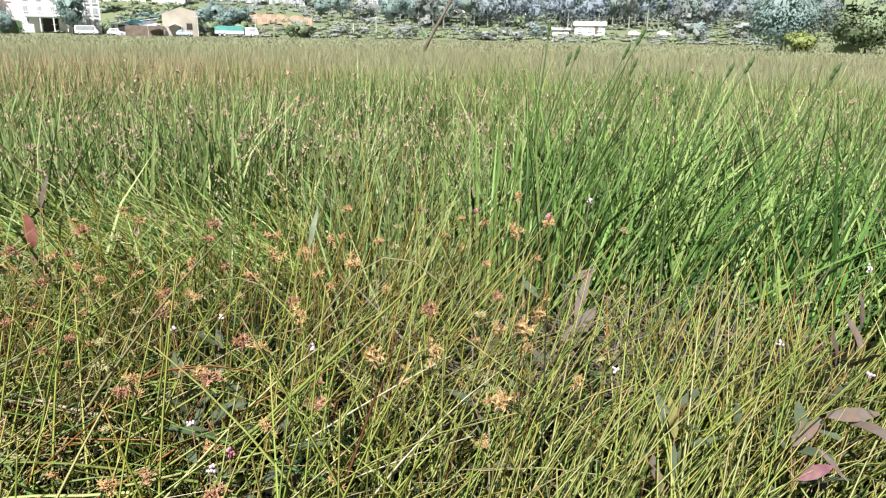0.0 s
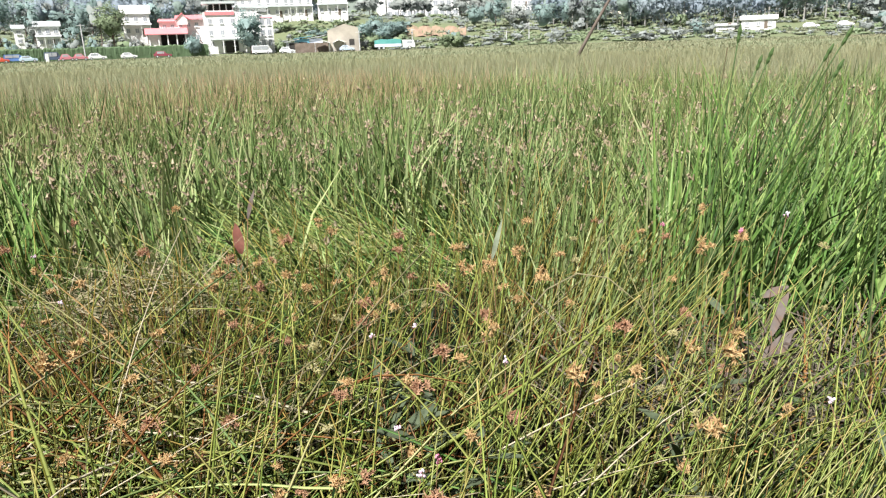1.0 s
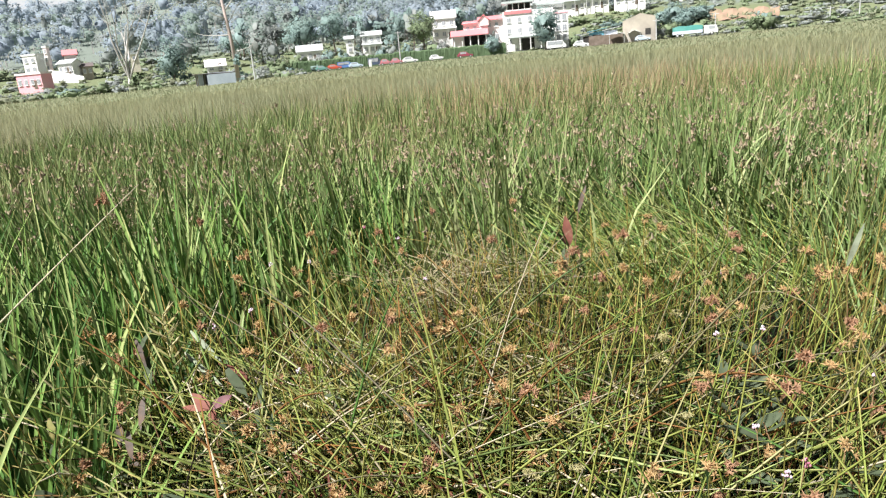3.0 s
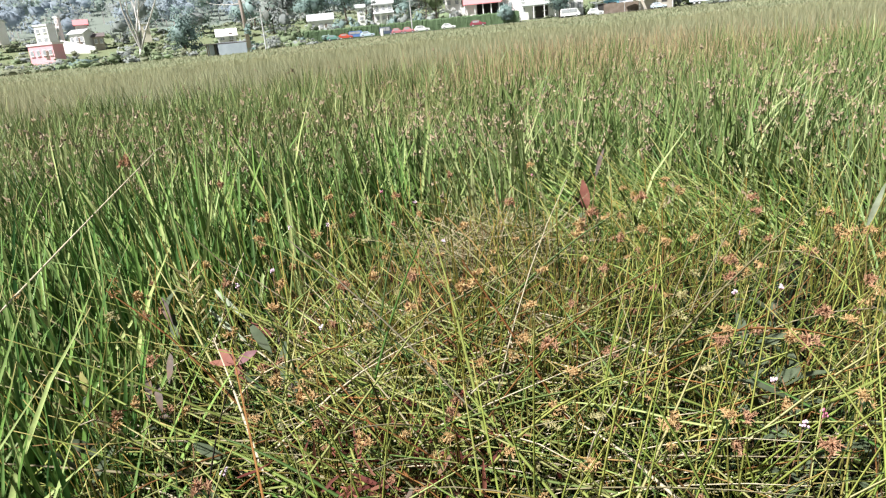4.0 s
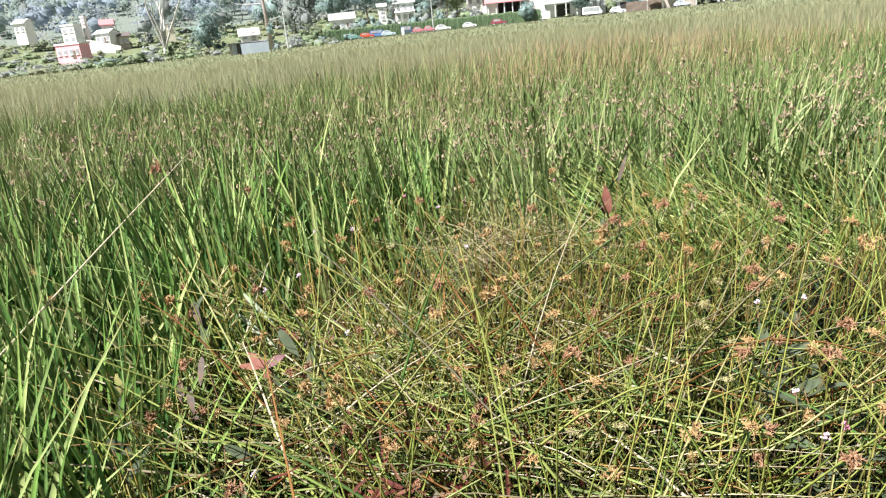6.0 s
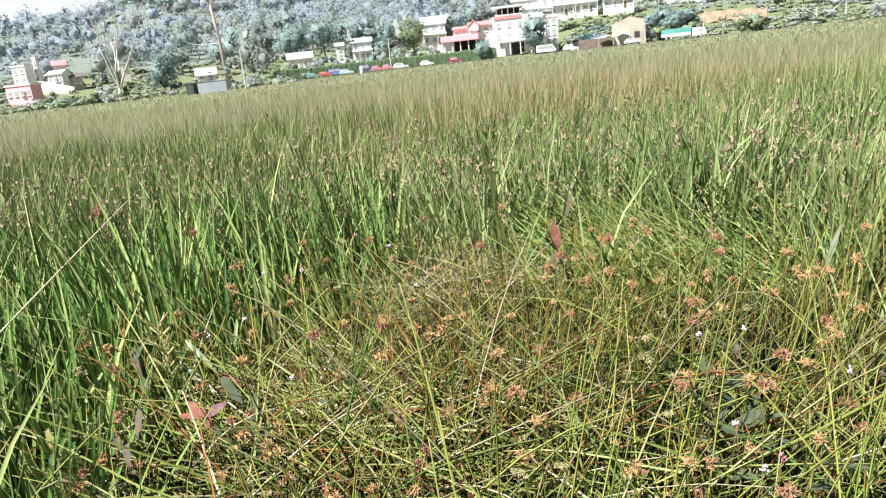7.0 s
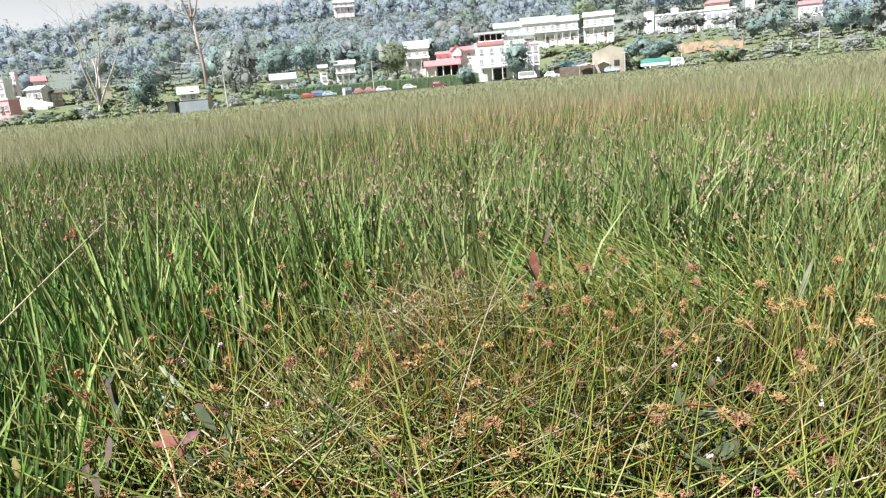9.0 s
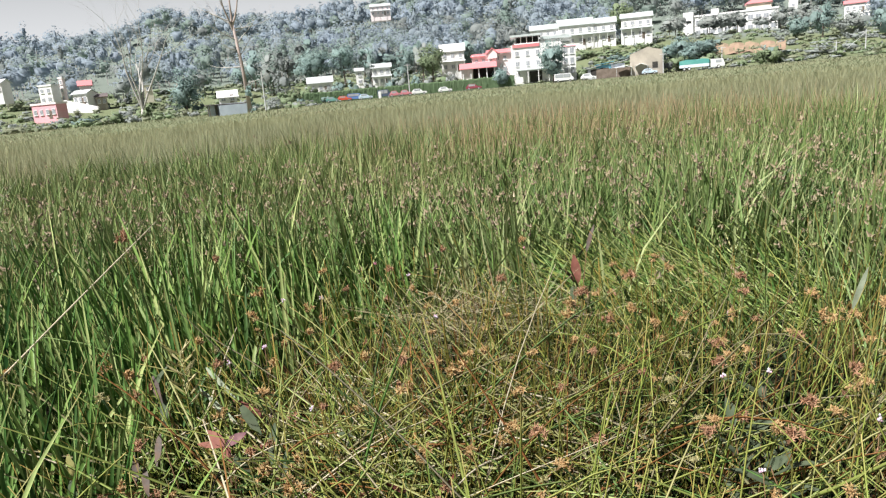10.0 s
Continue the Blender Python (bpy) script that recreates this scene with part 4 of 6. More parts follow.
def leaf_shape(length, width, droop, seed, fold=0.25):
    rn = random.Random(seed)
    v, f = [], []
    rows = 7
    for i in range(rows):
        t = i / (rows - 1)
        w = width * 0.5 * math.sin(PI * min(1, t * 0.93 + 0.05)) ** 0.8 * (1 - 0.25 * t) + 0.0006
        cx = length * t
        cz = -droop * length * t * t + rn.uniform(-0.003, 0.003)
        v += [(cx, -w, cz + fold * w), (cx, 0, cz), (cx, w, cz + fold * w)]
    for i in range(rows - 1):
        for j in range(2):
            a = i * 3 + j
            f.append((a, a + 1, a + 4, a + 3))
    # a little thickness below
    n = len(v)
    v2 = [(x_, y_, z_ - 0.0008) for x_, y_, z_ in v]
    return Shape().add(v + v2, f + [tuple(reversed([i + n for i in q])) for q in f])


def broad_plant(px, py, height, n_leaves, size, mats, label, seed, spread_low=0.2):
    rn = random.Random(seed)
    t = thing("knotweed_plant", pose(px, py, tz(px, py), 0, 0, rn.uniform(0, 360)), label, "plant", "knotweed plants")
    s, top = bent_stem(seed, height, 0.0045)
    part("stem", s, M["knot_stem"], t, smooth=True)
    for i in range(n_leaves):
        u = spread_low + (1 - spread_low) * (i + 0.5) / n_leaves
        at = Matrix.Translation((top[0] * u * u, top[1] * u * u, height * u)) @ Matrix.Rotation(i * 2.4 + rn.uniform(-0.4, 0.4), 4, "Z") @ Matrix.Rotation(-rn.uniform(0.2, 1.2), 4, "Y") @ Matrix.Rotation(rn.uniform(-0.5, 0.5), 4, "X")
        part("leaf", leaf_shape(size * rn.uniform(0.7, 1.15), size * rn.uniform(0.2, 0.28), rn.uniform(0.05, 0.4), seed * 13 + i), M[rn.choice(mats)], t, at=at, smooth=True)
    return t


GREEN_WORDS = "knotweed with lance-shaped grey-green leaves among rushes"
RED_WORDS = "knotweed with reddened and browned leaves among rushes"
for i, (px, py, h, nl, sz, red) in enumerate((
        (-1.14, 1.66, 0.50, 9, 0.10, 1), (-1.62, 1.84, 0.58, 6, 0.085, 2), (-1.02, 1.56, 0.46, 7, 0.11, 0), (-0.93, 1.76, 0.46, 7, 0.085, 0), (-1.33, 1.16, 0.46, 8, 0.09, 0), (-0.84, 1.03, 0.42, 8, 0.08, 0), (-0.58, 1.13, 0.38, 7, 0.08, 1), (-1.30, 1.40, 0.46, 7, 0.085, 2),
        (0.25, 1.81, 0.48, 8, 0.12, 0), (0.36, 1.65, 0.46, 8, 0.12, 0), (0.31, 2.07, 0.50, 7, 0.11, 0), (-0.37, 3.20, 0.58, 5, 0.16, 2), (1.92, 1.52, 0.52, 7, 0.12, 2), (1.55, 1.22, 0.46, 8, 0.12, 0), (1.72, 1.27, 0.46, 7, 0.13, 2), (1.30, 1.35, 0.46, 8, 0.12, 0),
        (1.52, 2.14, 0.44, 9, 0.15, 2), (0.98, 1.62, 0.44, 8, 0.12, 0), (0.32, 1.91, 0.46, 7, 0.11, 0), (0.50, 1.52, 0.42, 7, 0.11, 0), (1.30, 2.02, 0.40, 9, 0.14, 2), (1.12, 1.85, 0.40, 8, 0.13, 0), (-0.40, 1.15, 0.34, 7, 0.07, 1), (-0.22, 1.10, 0.34, 6, 0.07, 1))):
    mats = (("broad",), ("broad_red", "broad_brown"), ("broad_brown", "broad", "broad_brown"))[red]
    broad_plant(px, py, h, nl, sz, mats, RED_WORDS if red else GREEN_WORDS, 50 + i)

# single leaves that stand out: where each springs from its stalk, its tip, and its width
BROWNED_LEAVES = [
    ("broad_brown", (-1.5, 1.67, 0.62), (-1.47, 1.64, 0.55), 0.027), ("broad_brown", (-1.3, 1.36, 0.5), (-1.27, 1.32, 0.45), 0.019),
    ("broad_brown", (-1.31, 1.45, 0.55), (-1.3, 1.4, 0.49), 0.023), ("broad_brown", (-0.29, 3.06, 0.66), (-0.26, 3.06, 0.77), 0.018),
    ("broad_brown", (1.9, 1.46, 0.45), (1.88, 1.46, 0.57), 0.034), ("broad_brown", (1.66, 1.26, 0.46), (1.77, 1.22, 0.47), 0.032),
    ("broad_brown", (1.51, 1.21, 0.44), (1.58, 1.21, 0.49), 0.03), ("broad_brown", (1.53, 1.16, 0.46), (1.57, 1.11, 0.41), 0.011),
    ("broad_brown", (2.04, 1.52, 0.52), (2.03, 1.52, 0.63), 0.021), ("broad_brown", (1.69, 2.54, 0.36), (1.78, 2.53, 0.4), 0.032),
    ("broad_brown", (1.21, 1.31, 0.42), (1.22, 1.26, 0.35), 0.025),
]
GREY_LEAVES = [
    ("broad", (-1.48, 1.68, 0.56), (-1.45, 1.62, 0.48), 0.027), ("broad", (-1.18, 1.65, 0.55), (-1.11, 1.62, 0.48), 0.029),
    ("broad", (-1.04, 1.61, 0.52), (-1.03, 1.54, 0.44), 0.028), ("broad", (-1.46, 1.27, 0.5), (-1.44, 1.24, 0.43), 0.026),
    ("broad", (-1.42, 1.16, 0.44), (-1.36, 1.17, 0.4), 0.027), ("broad", (-1.08, 1.2, 0.44), (-1.0, 1.2, 0.41), 0.025),
    ("broad", (-1.08, 1.45, 0.5), (-1.04, 1.45, 0.46), 0.02), ("broad", (1.45, 1.31, 0.44), (1.45, 1.32, 0.49), 0.021),
    ("broad", (1.47, 2.54, 0.38), (1.5, 2.47, 0.34), 0.029), ("broad", (1.22, 1.24, 0.38), (1.24, 1.26, 0.45), 0.022),
    ("broad", (0.44, 1.59, 0.45), (0.44, 1.6, 0.48), 0.023), ("broad", (0.24, 1.9, 0.42), (0.32, 1.91, 0.47), 0.029),
    ("broad", (0.28, 1.76, 0.4), (0.33, 1.76, 0.44), 0.027),
]
TINTED_LEAVES = [
    ("pale_blade", (-1.36, 1.75, 0.62), (-1.26, 1.72, 0.54), 0.015), ("pale_blade", (-1.34, 1.68, 0.58), (-1.2, 1.64, 0.49), 0.014),
    ("broad_red", (-1.14, 1.5, 0.5), (-1.21, 1.52, 0.53), 0.027), ("pink_leaf", (-1.14, 1.5, 0.5), (-1.09, 1.52, 0.53), 0.027),
    ("broad_red", (-1.14, 1.5, 0.5), (-1.12, 1.48, 0.46), 0.024), ("broad_red", (-1.14, 1.5, 0.5), (-1.23, 1.5, 0.5), 0.021),
    ("ochre_leaf", (-1.5, 1.31, 0.55), (-1.47, 1.29, 0.48), 0.024), ("broad_red", (-0.34, 3.1, 0.5), (-0.35, 3.1, 0.62), 0.044),
    ("pale_blade", (0.62, 2.42, 0.62), (0.64, 2.37, 0.75), 0.016), ("ochre_leaf", (1.3, 1.34, 0.42), (1.29, 1.35, 0.51), 0.029),
    ("pink_leaf", (1.45, 1.13, 0.42), (1.53, 1.12, 0.44), 0.026),
]


def lone_leaf(material, a, b, width, seed):
    words = {"broad_brown": "browned grey leaf", "broad": "grey-green leaf", "broad_red": "reddened leaf", "pink_leaf": "pink autumn leaf", "ochre_leaf": "yellow-ochre leaf", "pale_blade": "pale broken blade"}[material]
    a, b = Vector(a), Vector(b)
    rn = random.Random(seed)
    foot = Vector((a.x + rn.uniform(-0.06, 0.06), a.y + rn.uniform(0.0, 0.08), tz(a.x, a.y)))
    t = thing("knotweed_shoot", Matrix.Translation(foot), words + " on a thin stalk among rushes", "plant", "single knotweed shoots")
    rise = a - foot
    part("stalk", Shape().tube([(0, 0, 0), (rise.x * 0.2, rise.y * 0.2, rise.z * 0.55), tuple(rise)], [0.0022, 0.002, 0.0014], 5), M["knot_stem"], t, smooth=True)
    along = (b - a).normalized()
    up_ = Vector((rn.uniform(-0.3, 0.3), -0.75 + rn.uniform(-0.2, 0.2), 0.7))
    across = up_.cross(along).normalized()
    normal = along.cross(across)
    turn_ = Matrix((along, across, normal)).transposed().to_4x4()
    length = (b - a).length
    part("leaf", leaf_shape(length * 1.1, width * 1.15, 0.12, seed, 0.18), M[material], t, at=Matrix.Translation(rise) @ turn_, smooth=True)


for seed_, row_ in enumerate(BROWNED_LEAVES + GREY_LEAVES + TINTED_LEAVES):
    lone_leaf(*row_, 800 + seed_)

# ---------------------------------------------------------------- small white and pink flower heads on thin stalks


def flower_cluster(seed, size):
    rn = random.Random(seed)
    s = Shape()
    for i in range(11):
        c = Vector((rn.gauss(0, 0.45), rn.gauss(0, 0.45), rn.gauss(0.3, 0.45))) * size
        bm = bmesh.new()
        bmesh.ops.create_icosphere(bm, subdivisions=1, radius=size * rn.uniform(0.26, 0.42), matrix=Matrix.Translation(c) @ Matrix.Diagonal((1, 1, 1.25, 1)))
        s.take(bm)
    return s


for i, (px, py, pz, pink) in enumerate((
        (-1.29, 3.23, 0.58, 1), (-1.06, 3.06, 0.56, 0), (-1.47, 2.64, 0.56, 0), (-1.53, 2.58, 0.55, 0), (-1.38, 1.99, 0.56, 0), (-1.33, 2.02, 0.57, 0), (-0.74, 2.53, 0.54, 0), (-0.67, 3.52, 0.56, 1), (0.24, 1.95, 0.55, 0), (0.31, 1.47, 0.54, 1), (0.27, 1.50, 0.53, 0), (0.52, 1.71, 0.56, 0),
        (-0.93, 1.58, 0.54, 0), (2.10, 1.58, 0.70, 0), (1.64, 1.44, 0.58, 0), (1.28, 1.38, 0.55, 0), (1.55, 2.30, 0.74, 0), (1.32, 2.28, 0.72, 1), (1.20, 2.36, 0.74, 1), (0.25, 1.40, 0.52, 0), (0.28, 2.07, 0.56, 0), (1.80, 1.32, 0.56, 0), (0.20, 2.45, 0.60, 0), (-0.88, 1.10, 0.46, 0))):
    g = tz(px, py)
    t = thing("knotweed_flower", pose(px, py, g), "pink knotweed flower head on a thin stalk" if pink else "white knotweed flower head on a thin reddish stalk", "flower", "knotweed flowers")
    s, top = bent_stem(200 + i, pz - g, 0.0028)
    part("stalk", s, M["knot_stem"], t, smooth=True)
    part("flower_head", flower_cluster(300 + i, 0.0085), M["petal_pink" if pink else "petal"], t, at=Matrix.Translation(top), smooth=True)
    part("leaf", leaf_shape(0.07, 0.016, 0.3, 400 + i), M["broad"], t, at=Matrix.Translation((top[0] * 0.3, top[1] * 0.3, (pz - g) * 0.55)) @ Matrix.Rotation(i * 1.7, 4, "Z") @ Matrix.Rotation(-0.6, 4, "Y"), smooth=True)


# ---------------------------------------------------------------- single stalks that stand out
def stalk(name, a, b, sag, width, material, label):
    a, b = Vector(a), Vector(b)
    t = thing(name, Matrix.Translation(a), label, "stalk", "single stalks")
    pts = []
    for i in range(9):
        u = i / 8
        p = (b - a) * u
        p.z += sag * 4 * u * (1 - u)
        pts.append(p)
    part("stem", Shape().tube(pts, [width * 0.5 * (1 - 0.6 * i / 8) for i in range(9)], 5), material, t, smooth=True)
    return t


def down(px, py):
    return (px, py, tz(px, py))


stalk("dry_stalk", down(-1.82, -0.15), (-2.05, 2.45, 0.97), 0.02, 0.012, M["pale_straw"], "long straw-coloured dry stalk leaning over the sedge")
stalk("dry_stalk", down(-0.12, 1.45), (0.26, 2.31, 0.73), 0.14, 0.006, M["straw"], "long straw-coloured dry stalk leaning over rushes")
stalk("green_stalk", down(0.20, 0.90), (0.61, 2.04, 1.01), 0.03, 0.0055, M["rush"], "tall slanting yellow-green stalk")
stalk("bent_stalk", down(0.38, 1.92), (0.92, 1.68, 0.60), 0.42, 0.006, M["straw"], "bent pale dry stalk arching over rushes")
stalk("grey_stalk", down(-0.82, 0.74), (-1.05, 1.42, 0.53), 0.20, 0.006, M["dead"], "thin grey dead stalk leaning on rushes")
stalk("green_stalk", down(-0.75, 1.56), (-1.70, 1.42, 0.54), 0.22, 0.005, M["rush"], "long green stem lying across rushes")
stalk("green_stalk", down(-1.25, 2.00), (-2.40, 1.80, 0.62), 0.27, 0.006, M["sedge"], "long pale green leaf lying across sedge")
stalk("green_stalk", down(-0.15, 1.72), (-1.00, 1.50, 0.53), 0.20, 0.0045, M["rush"], "long green stem lying across rushes")
stalk("broken_leaf", down(-1.05, 1.52), (-1.29, 1.68, 0.67), 0.06, 0.013, M["sedge"], "broad pale sedge leaf broken over")
stalk("broken_leaf", down(-1.10, 1.50), (-1.33, 1.66, 0.60), 0.06, 0.012, M["sedge"], "broad pale sedge leaf broken over")
stalk("dry_stalk", down(0.02, 2.50), (0.50, 2.02, 0.58), 0.26, 0.006, M["straw"], "bent pale dry stalk arching over rushes")
stalk("dry_stalk", down(-0.15, 1.45), (0.15, 2.27, 0.71), 0.12, 0.005, M["straw"], "thin straw-coloured stalk leaning over rushes")
for a_, b_ in (((1.58, 2.90), (1.68, 2.85, 1.36)), ((1.49, 3.07), (1.84, 2.88, 1.27)), ((1.57, 3.14), (1.86, 2.99, 1.24)),
               ((1.45, 2.90), (1.95, 2.58, 1.34)), ((1.47, 2.77), (1.88, 2.51, 1.23)), ((1.50, 2.98), (1.96, 2.69, 1.28)),
               ((1.89, 2.79), (2.33, 2.41, 1.24)), ((2.08, 2.54), (2.47, 2.14, 1.23)), ((2.04, 2.92), (2.41, 2.61, 1.21)),
               ((1.79, 2.08), (1.76, 2.10, 1.15))):
    culm = stalk("sedge_culm", down(*a_), b_, 0.02, 0.012, M["culm"], "stiff dark green sedge culm standing tall")
    top_ = Vector(b_) - Vector(down(*a_))
    sp_ = Shape().tube([top_ * u for u in (0.955, 0.965, 0.975, 0.985, 0.995, 1.005)], [0.004, 0.008, 0.006, 0.009, 0.006, 0.002], 6)
    part("seed_head", sp_, M["culm"], culm)
pan = stalk("grass_panicle", down(-1.28, 1.55), (-1.34, 1.62, 0.68), 0.02, 0.004, M["grass"], "pale yellow-green grass panicle above rushes")
ps = Shape()
for i in range(22):
    z_ = 0.56 + 0.16 * i / 21
    g_ = i * 2.4
    o_ = Vector((-0.06 * z_ / 0.68, 0.07 * z_ / 0.68, z_))
    ps.tube([o_, o_ + Vector((math.cos(g_) * 0.028, math.sin(g_) * 0.028, 0.022)), o_ + Vector((math.cos(g_) * 0.045, math.sin(g_) * 0.045, 0.042))], [0.0012, 0.0045, 0.001], 4, False)
part("panicle", ps, M["umbel_yellow"], pan)


# ---------------------------------------------------------------- trees


def crown_quads(centre, size, clumps, per, leaf, rn, hollow=0.55, loose=0.5):
    """Leaf sprays gathered in clumps inside an uneven crown."""
    c = rn.normal(0, 1, (clumps, 3))
    c /= np.linalg.norm(c, axis=1, keepdims=True)
    c *= (hollow + (1 - hollow) * rn.uniform(0, 1, (clumps, 1))) * rn.uniform(0.75, 1.12, (clumps, 1))
    c = c * np.array(size) * 0.5
    cs = np.array(size).min() * 0.5 * rn.uniform(0.25, 0.48, (clumps, 1, 1))
    p = c[:, None, :] + rn.normal(0, 0.5, (clumps, per, 3)) * cs * np.array([1, 1, 0.7])
    p = p.reshape(-1, 3) + np.array(centre)
    n = len(p)
    # sprays mostly face outwards and upwards
    face = (p - np.array(centre)) / np.array(size) * 1.6 + rn.normal(0, loose, (n, 3)) + np.array([0, 0, 0.35])
    u = np.cross(face, rn.normal(0, 1, (n, 3)))
    u /= np.linalg.norm(u, axis=1, keepdims=True)
    w = np.cross(u, face)
    w /= np.linalg.norm(w, axis=1, keepdims=True)
    l = leaf * rn.uniform(0.6, 1.3, (n, 1))
    return np.stack([p - u * l * 0.5, p + w * l * 0.32, p + u * l * 0.5, p - w * l * 0.32], 1).reshape(-1, 3)


def core_faces():
    """A ball of 24 four-sided faces: corners on the unit sphere, and the faces."""
    pts, faces, seen = [], [], {}
    for axis in range(3):
        for sgn in (-1, 1):
            grid = []
            for i in range(3):
                for j in range(3):
                    q = [0, 0, 0]
                    q[axis], q[(axis + 1) % 3], q[(axis + 2) % 3] = sgn, i - 1, j - 1
                    key = tuple(q)
                    if key not in seen:
                        seen[key] = len(pts)
                        pts.append(Vector(q).normalized())
                    grid.append(seen[key])
            for i in range(2):
                for j in range(2):
                    f = [grid[i * 3 + j], grid[i * 3 + j + 3], grid[i * 3 + j + 4], grid[i * 3 + j + 1]]
                    faces.append(f if sgn > 0 else f[::-1])
    return np.array([tuple(p) for p in pts]), np.array(faces)


CORE_V, CORE_F = core_faces()


def crown_cores(centres, sizes, rn, lumps=0.22):
    """Uneven leafy hearts for many crowns at once."""
    n = len(centres)
    v = CORE_V[None] * (1 + rn.uniform(-lumps, lumps, (n, len(CORE_V), 1))) * np.asarray(sizes)[:, None, :] * 0.5 + np.asarray(centres)[:, None, :]
    q = (np.arange(n)[:, None, None] * len(CORE_V) + CORE_F[None]).reshape(-1, 4)
    return v.reshape(-1, 3), q


def rounded(v, centre, size):
    """Normals that swell outwards from a crown's middle."""
    d = (v - np.array(centre)) / np.array(size) + np.array([0, 0, 0.12])
    return d / np.maximum(np.linalg.norm(d, axis=1, keepdims=True), 1e-6)


def quads_of(v):
    return np.arange(len(v)).reshape(-1, 4)


def limb(s, a, d, length, r0, rn, depth):
    """A limb that forks towards its tip."""
    pts, rad = [Vector(a)], [r0]
    d = Vector(d).normalized()
    for i in range(4):
        d = (d + Vector((rn.gauss(0, 0.15), rn.gauss(0, 0.15), rn.gauss(0.05, 0.10)))).normalized()
        pts.append(pts[-1] + d * length / 4)
        rad.append(r0 * (1 - 0.19 * (i + 1)))
    s.tube(pts, rad, 6 if depth > 2 else 3, False)
    if depth > 0:
        for i in range(3):
            k = rn.choice((2, 3, 4))
            dd = (d + Vector((rn.gauss(0, 0.5), rn.gauss(0, 0.5), rn.gauss(0.1, 0.3)))).normalized()
            limb(s, pts[k], dd, length * rn.uniform(0.5, 0.72), rad[k] * 0.6, rn, depth - 1)


def tree(az, r, height, width, bottom, leaf_mat, label, seed, clumps=26, per=26, leaf=0.6, bark="bark_dark", group="", name="tree", base=None):
    x_, y_ = polar(az, r)
    z_ = tz(x_, y_) if base is None else base
    t = thing(name, pose(x_, y_, z_ - 0.1), label, "shrub" if name == "shrub" else "tree", group)
    rn = random.Random(seed)
    s = Shape()
    tr = max(0.06, height * 0.022)
    mid = bottom + (height - bottom) * 0.4
    s.tube([(0, 0, 0), (rn.uniform(-.2, .2), rn.uniform(-.2, .2), mid * 0.5), (rn.uniform(-.4, .4), rn.uniform(-.4, .4), mid)], [tr, tr * 0.8, tr * 0.55], 7)
    for i in range(5 if name == "tree" else 2):
        a = i * 1.26 + rn.uniform(-.3, .3)
        limb(s, (0, 0, mid * rn.uniform(0.45, 0.98)), (math.cos(a), math.sin(a), rn.uniform(0.5, 1.2)), width * rn.uniform(0.3, 0.42), tr * 0.45, rn, 1)
    part("trunk", s, M[bark], t)
    nr = np.random.default_rng(seed)
    v = crown_quads((0, 0, (height + bottom) / 2), (width, width, height - bottom), clumps, per, leaf, nr, 0.5, 0.35)
    v[:, 2] = np.maximum(v[:, 2], 0.1)
    lobes = 7
    c = nr.normal(0, 0.17, (lobes, 3)) * (width, width, height - bottom) + np.array((0, 0, (height + bottom) / 2))
    sz = np.array((width, width, height - bottom)) * nr.uniform(0.20, 0.32, (lobes, 1))
    hv_, hq_ = crown_cores(c, sz, nr, 0.2)
    hv_[:, 2] = np.maximum(hv_[:, 2], 0.1)
    allp = np.concatenate([v, hv_])
    swell = rounded(allp, (0, 0, (height + bottom) / 2), (width, width, height - bottom))
    crown = big_mesh("crown", allp, np.concatenate([quads_of(v), hq_ + len(v)]), M[leaf_mat], None, swell)
    part("crown", crown, None, t)
    return t


def shrub(az, r, height, width, leaf_mat, label, seed, clumps=16, per=22, leaf=0.4, base=None):
    return tree(az, r, height, width, height * 0.05, leaf_mat, label, seed, clumps, per, leaf, name="shrub", group="shrubs along the marsh edge", base=base)


def bare_tree(az, r, seed, height, limbs, bark, label, lean=(0, 0), side_limb=False):
    x_, y_ = polar(az, r)
    t = thing("bare_tree", pose(x_, y_, tz(x_, y_) - 0.2, 0, 0, az), label, "tree", "bare trees")
    rn = random.Random(seed)
    s = Shape()
    fork = height * (0.07 if limbs > 3 else 0.62)
    r0 = 0.42 if limbs <= 3 else 0.5
    s.tube([(0, 0, 0), (lean[0] * 0.3, 0, fork * 0.5), (lean[0], lean[1], fork)], [r0, r0 * 0.72, r0 * 0.5], 9)
    part("trunk", s, M[bark], t, smooth=True)
    b = Shape()
    for i in range(limbs):
        a = rn.uniform(0, 6.28)
        sp = ((i + 0.5) / limbs * 2 - 1) * (0.48 if limbs > 3 else 1.0)
        limb(b, (lean[0], lean[1], fork * rn.uniform(0.85, 1.0)), (sp * 0.75, rn.uniform(-.3, .3), 1.0), (height - fork) * (rn.uniform(0.34, 0.46) if limbs > 3 else rn.uniform(0.6, 0.8)), r0 * 0.5, rn, 5 if limbs > 3 else 4)
    part("branch_crown", b, M["bark" if limbs > 3 else bark], t, smooth=True)
    if side_limb:
        c = Shape()
        for k, (zz_, sx) in enumerate(((8.6, -1), (5.5, 1), (12.5, 1), (13.5, -1), (16.0, -1), (10.5, 1), (14.6, 1), (11.6, -1), (15.4, 1), (16.6, -1))):
            limb(c, (lean[0] * zz_ / fork, 0, zz_), (sx, rn.uniform(-.3, .3), rn.uniform(0.05, 0.9)), rn.uniform(3.5, 7.0), 0.12, rn, 3)
        part("side_branch_crown", c, M["bark"], t, smooth=True)
        nr = np.random.default_rng(seed)
        v = crown_quads((0.2, 0, 3.0), (2.2, 2.2, 6.0), 14, 26, 0.45, nr)
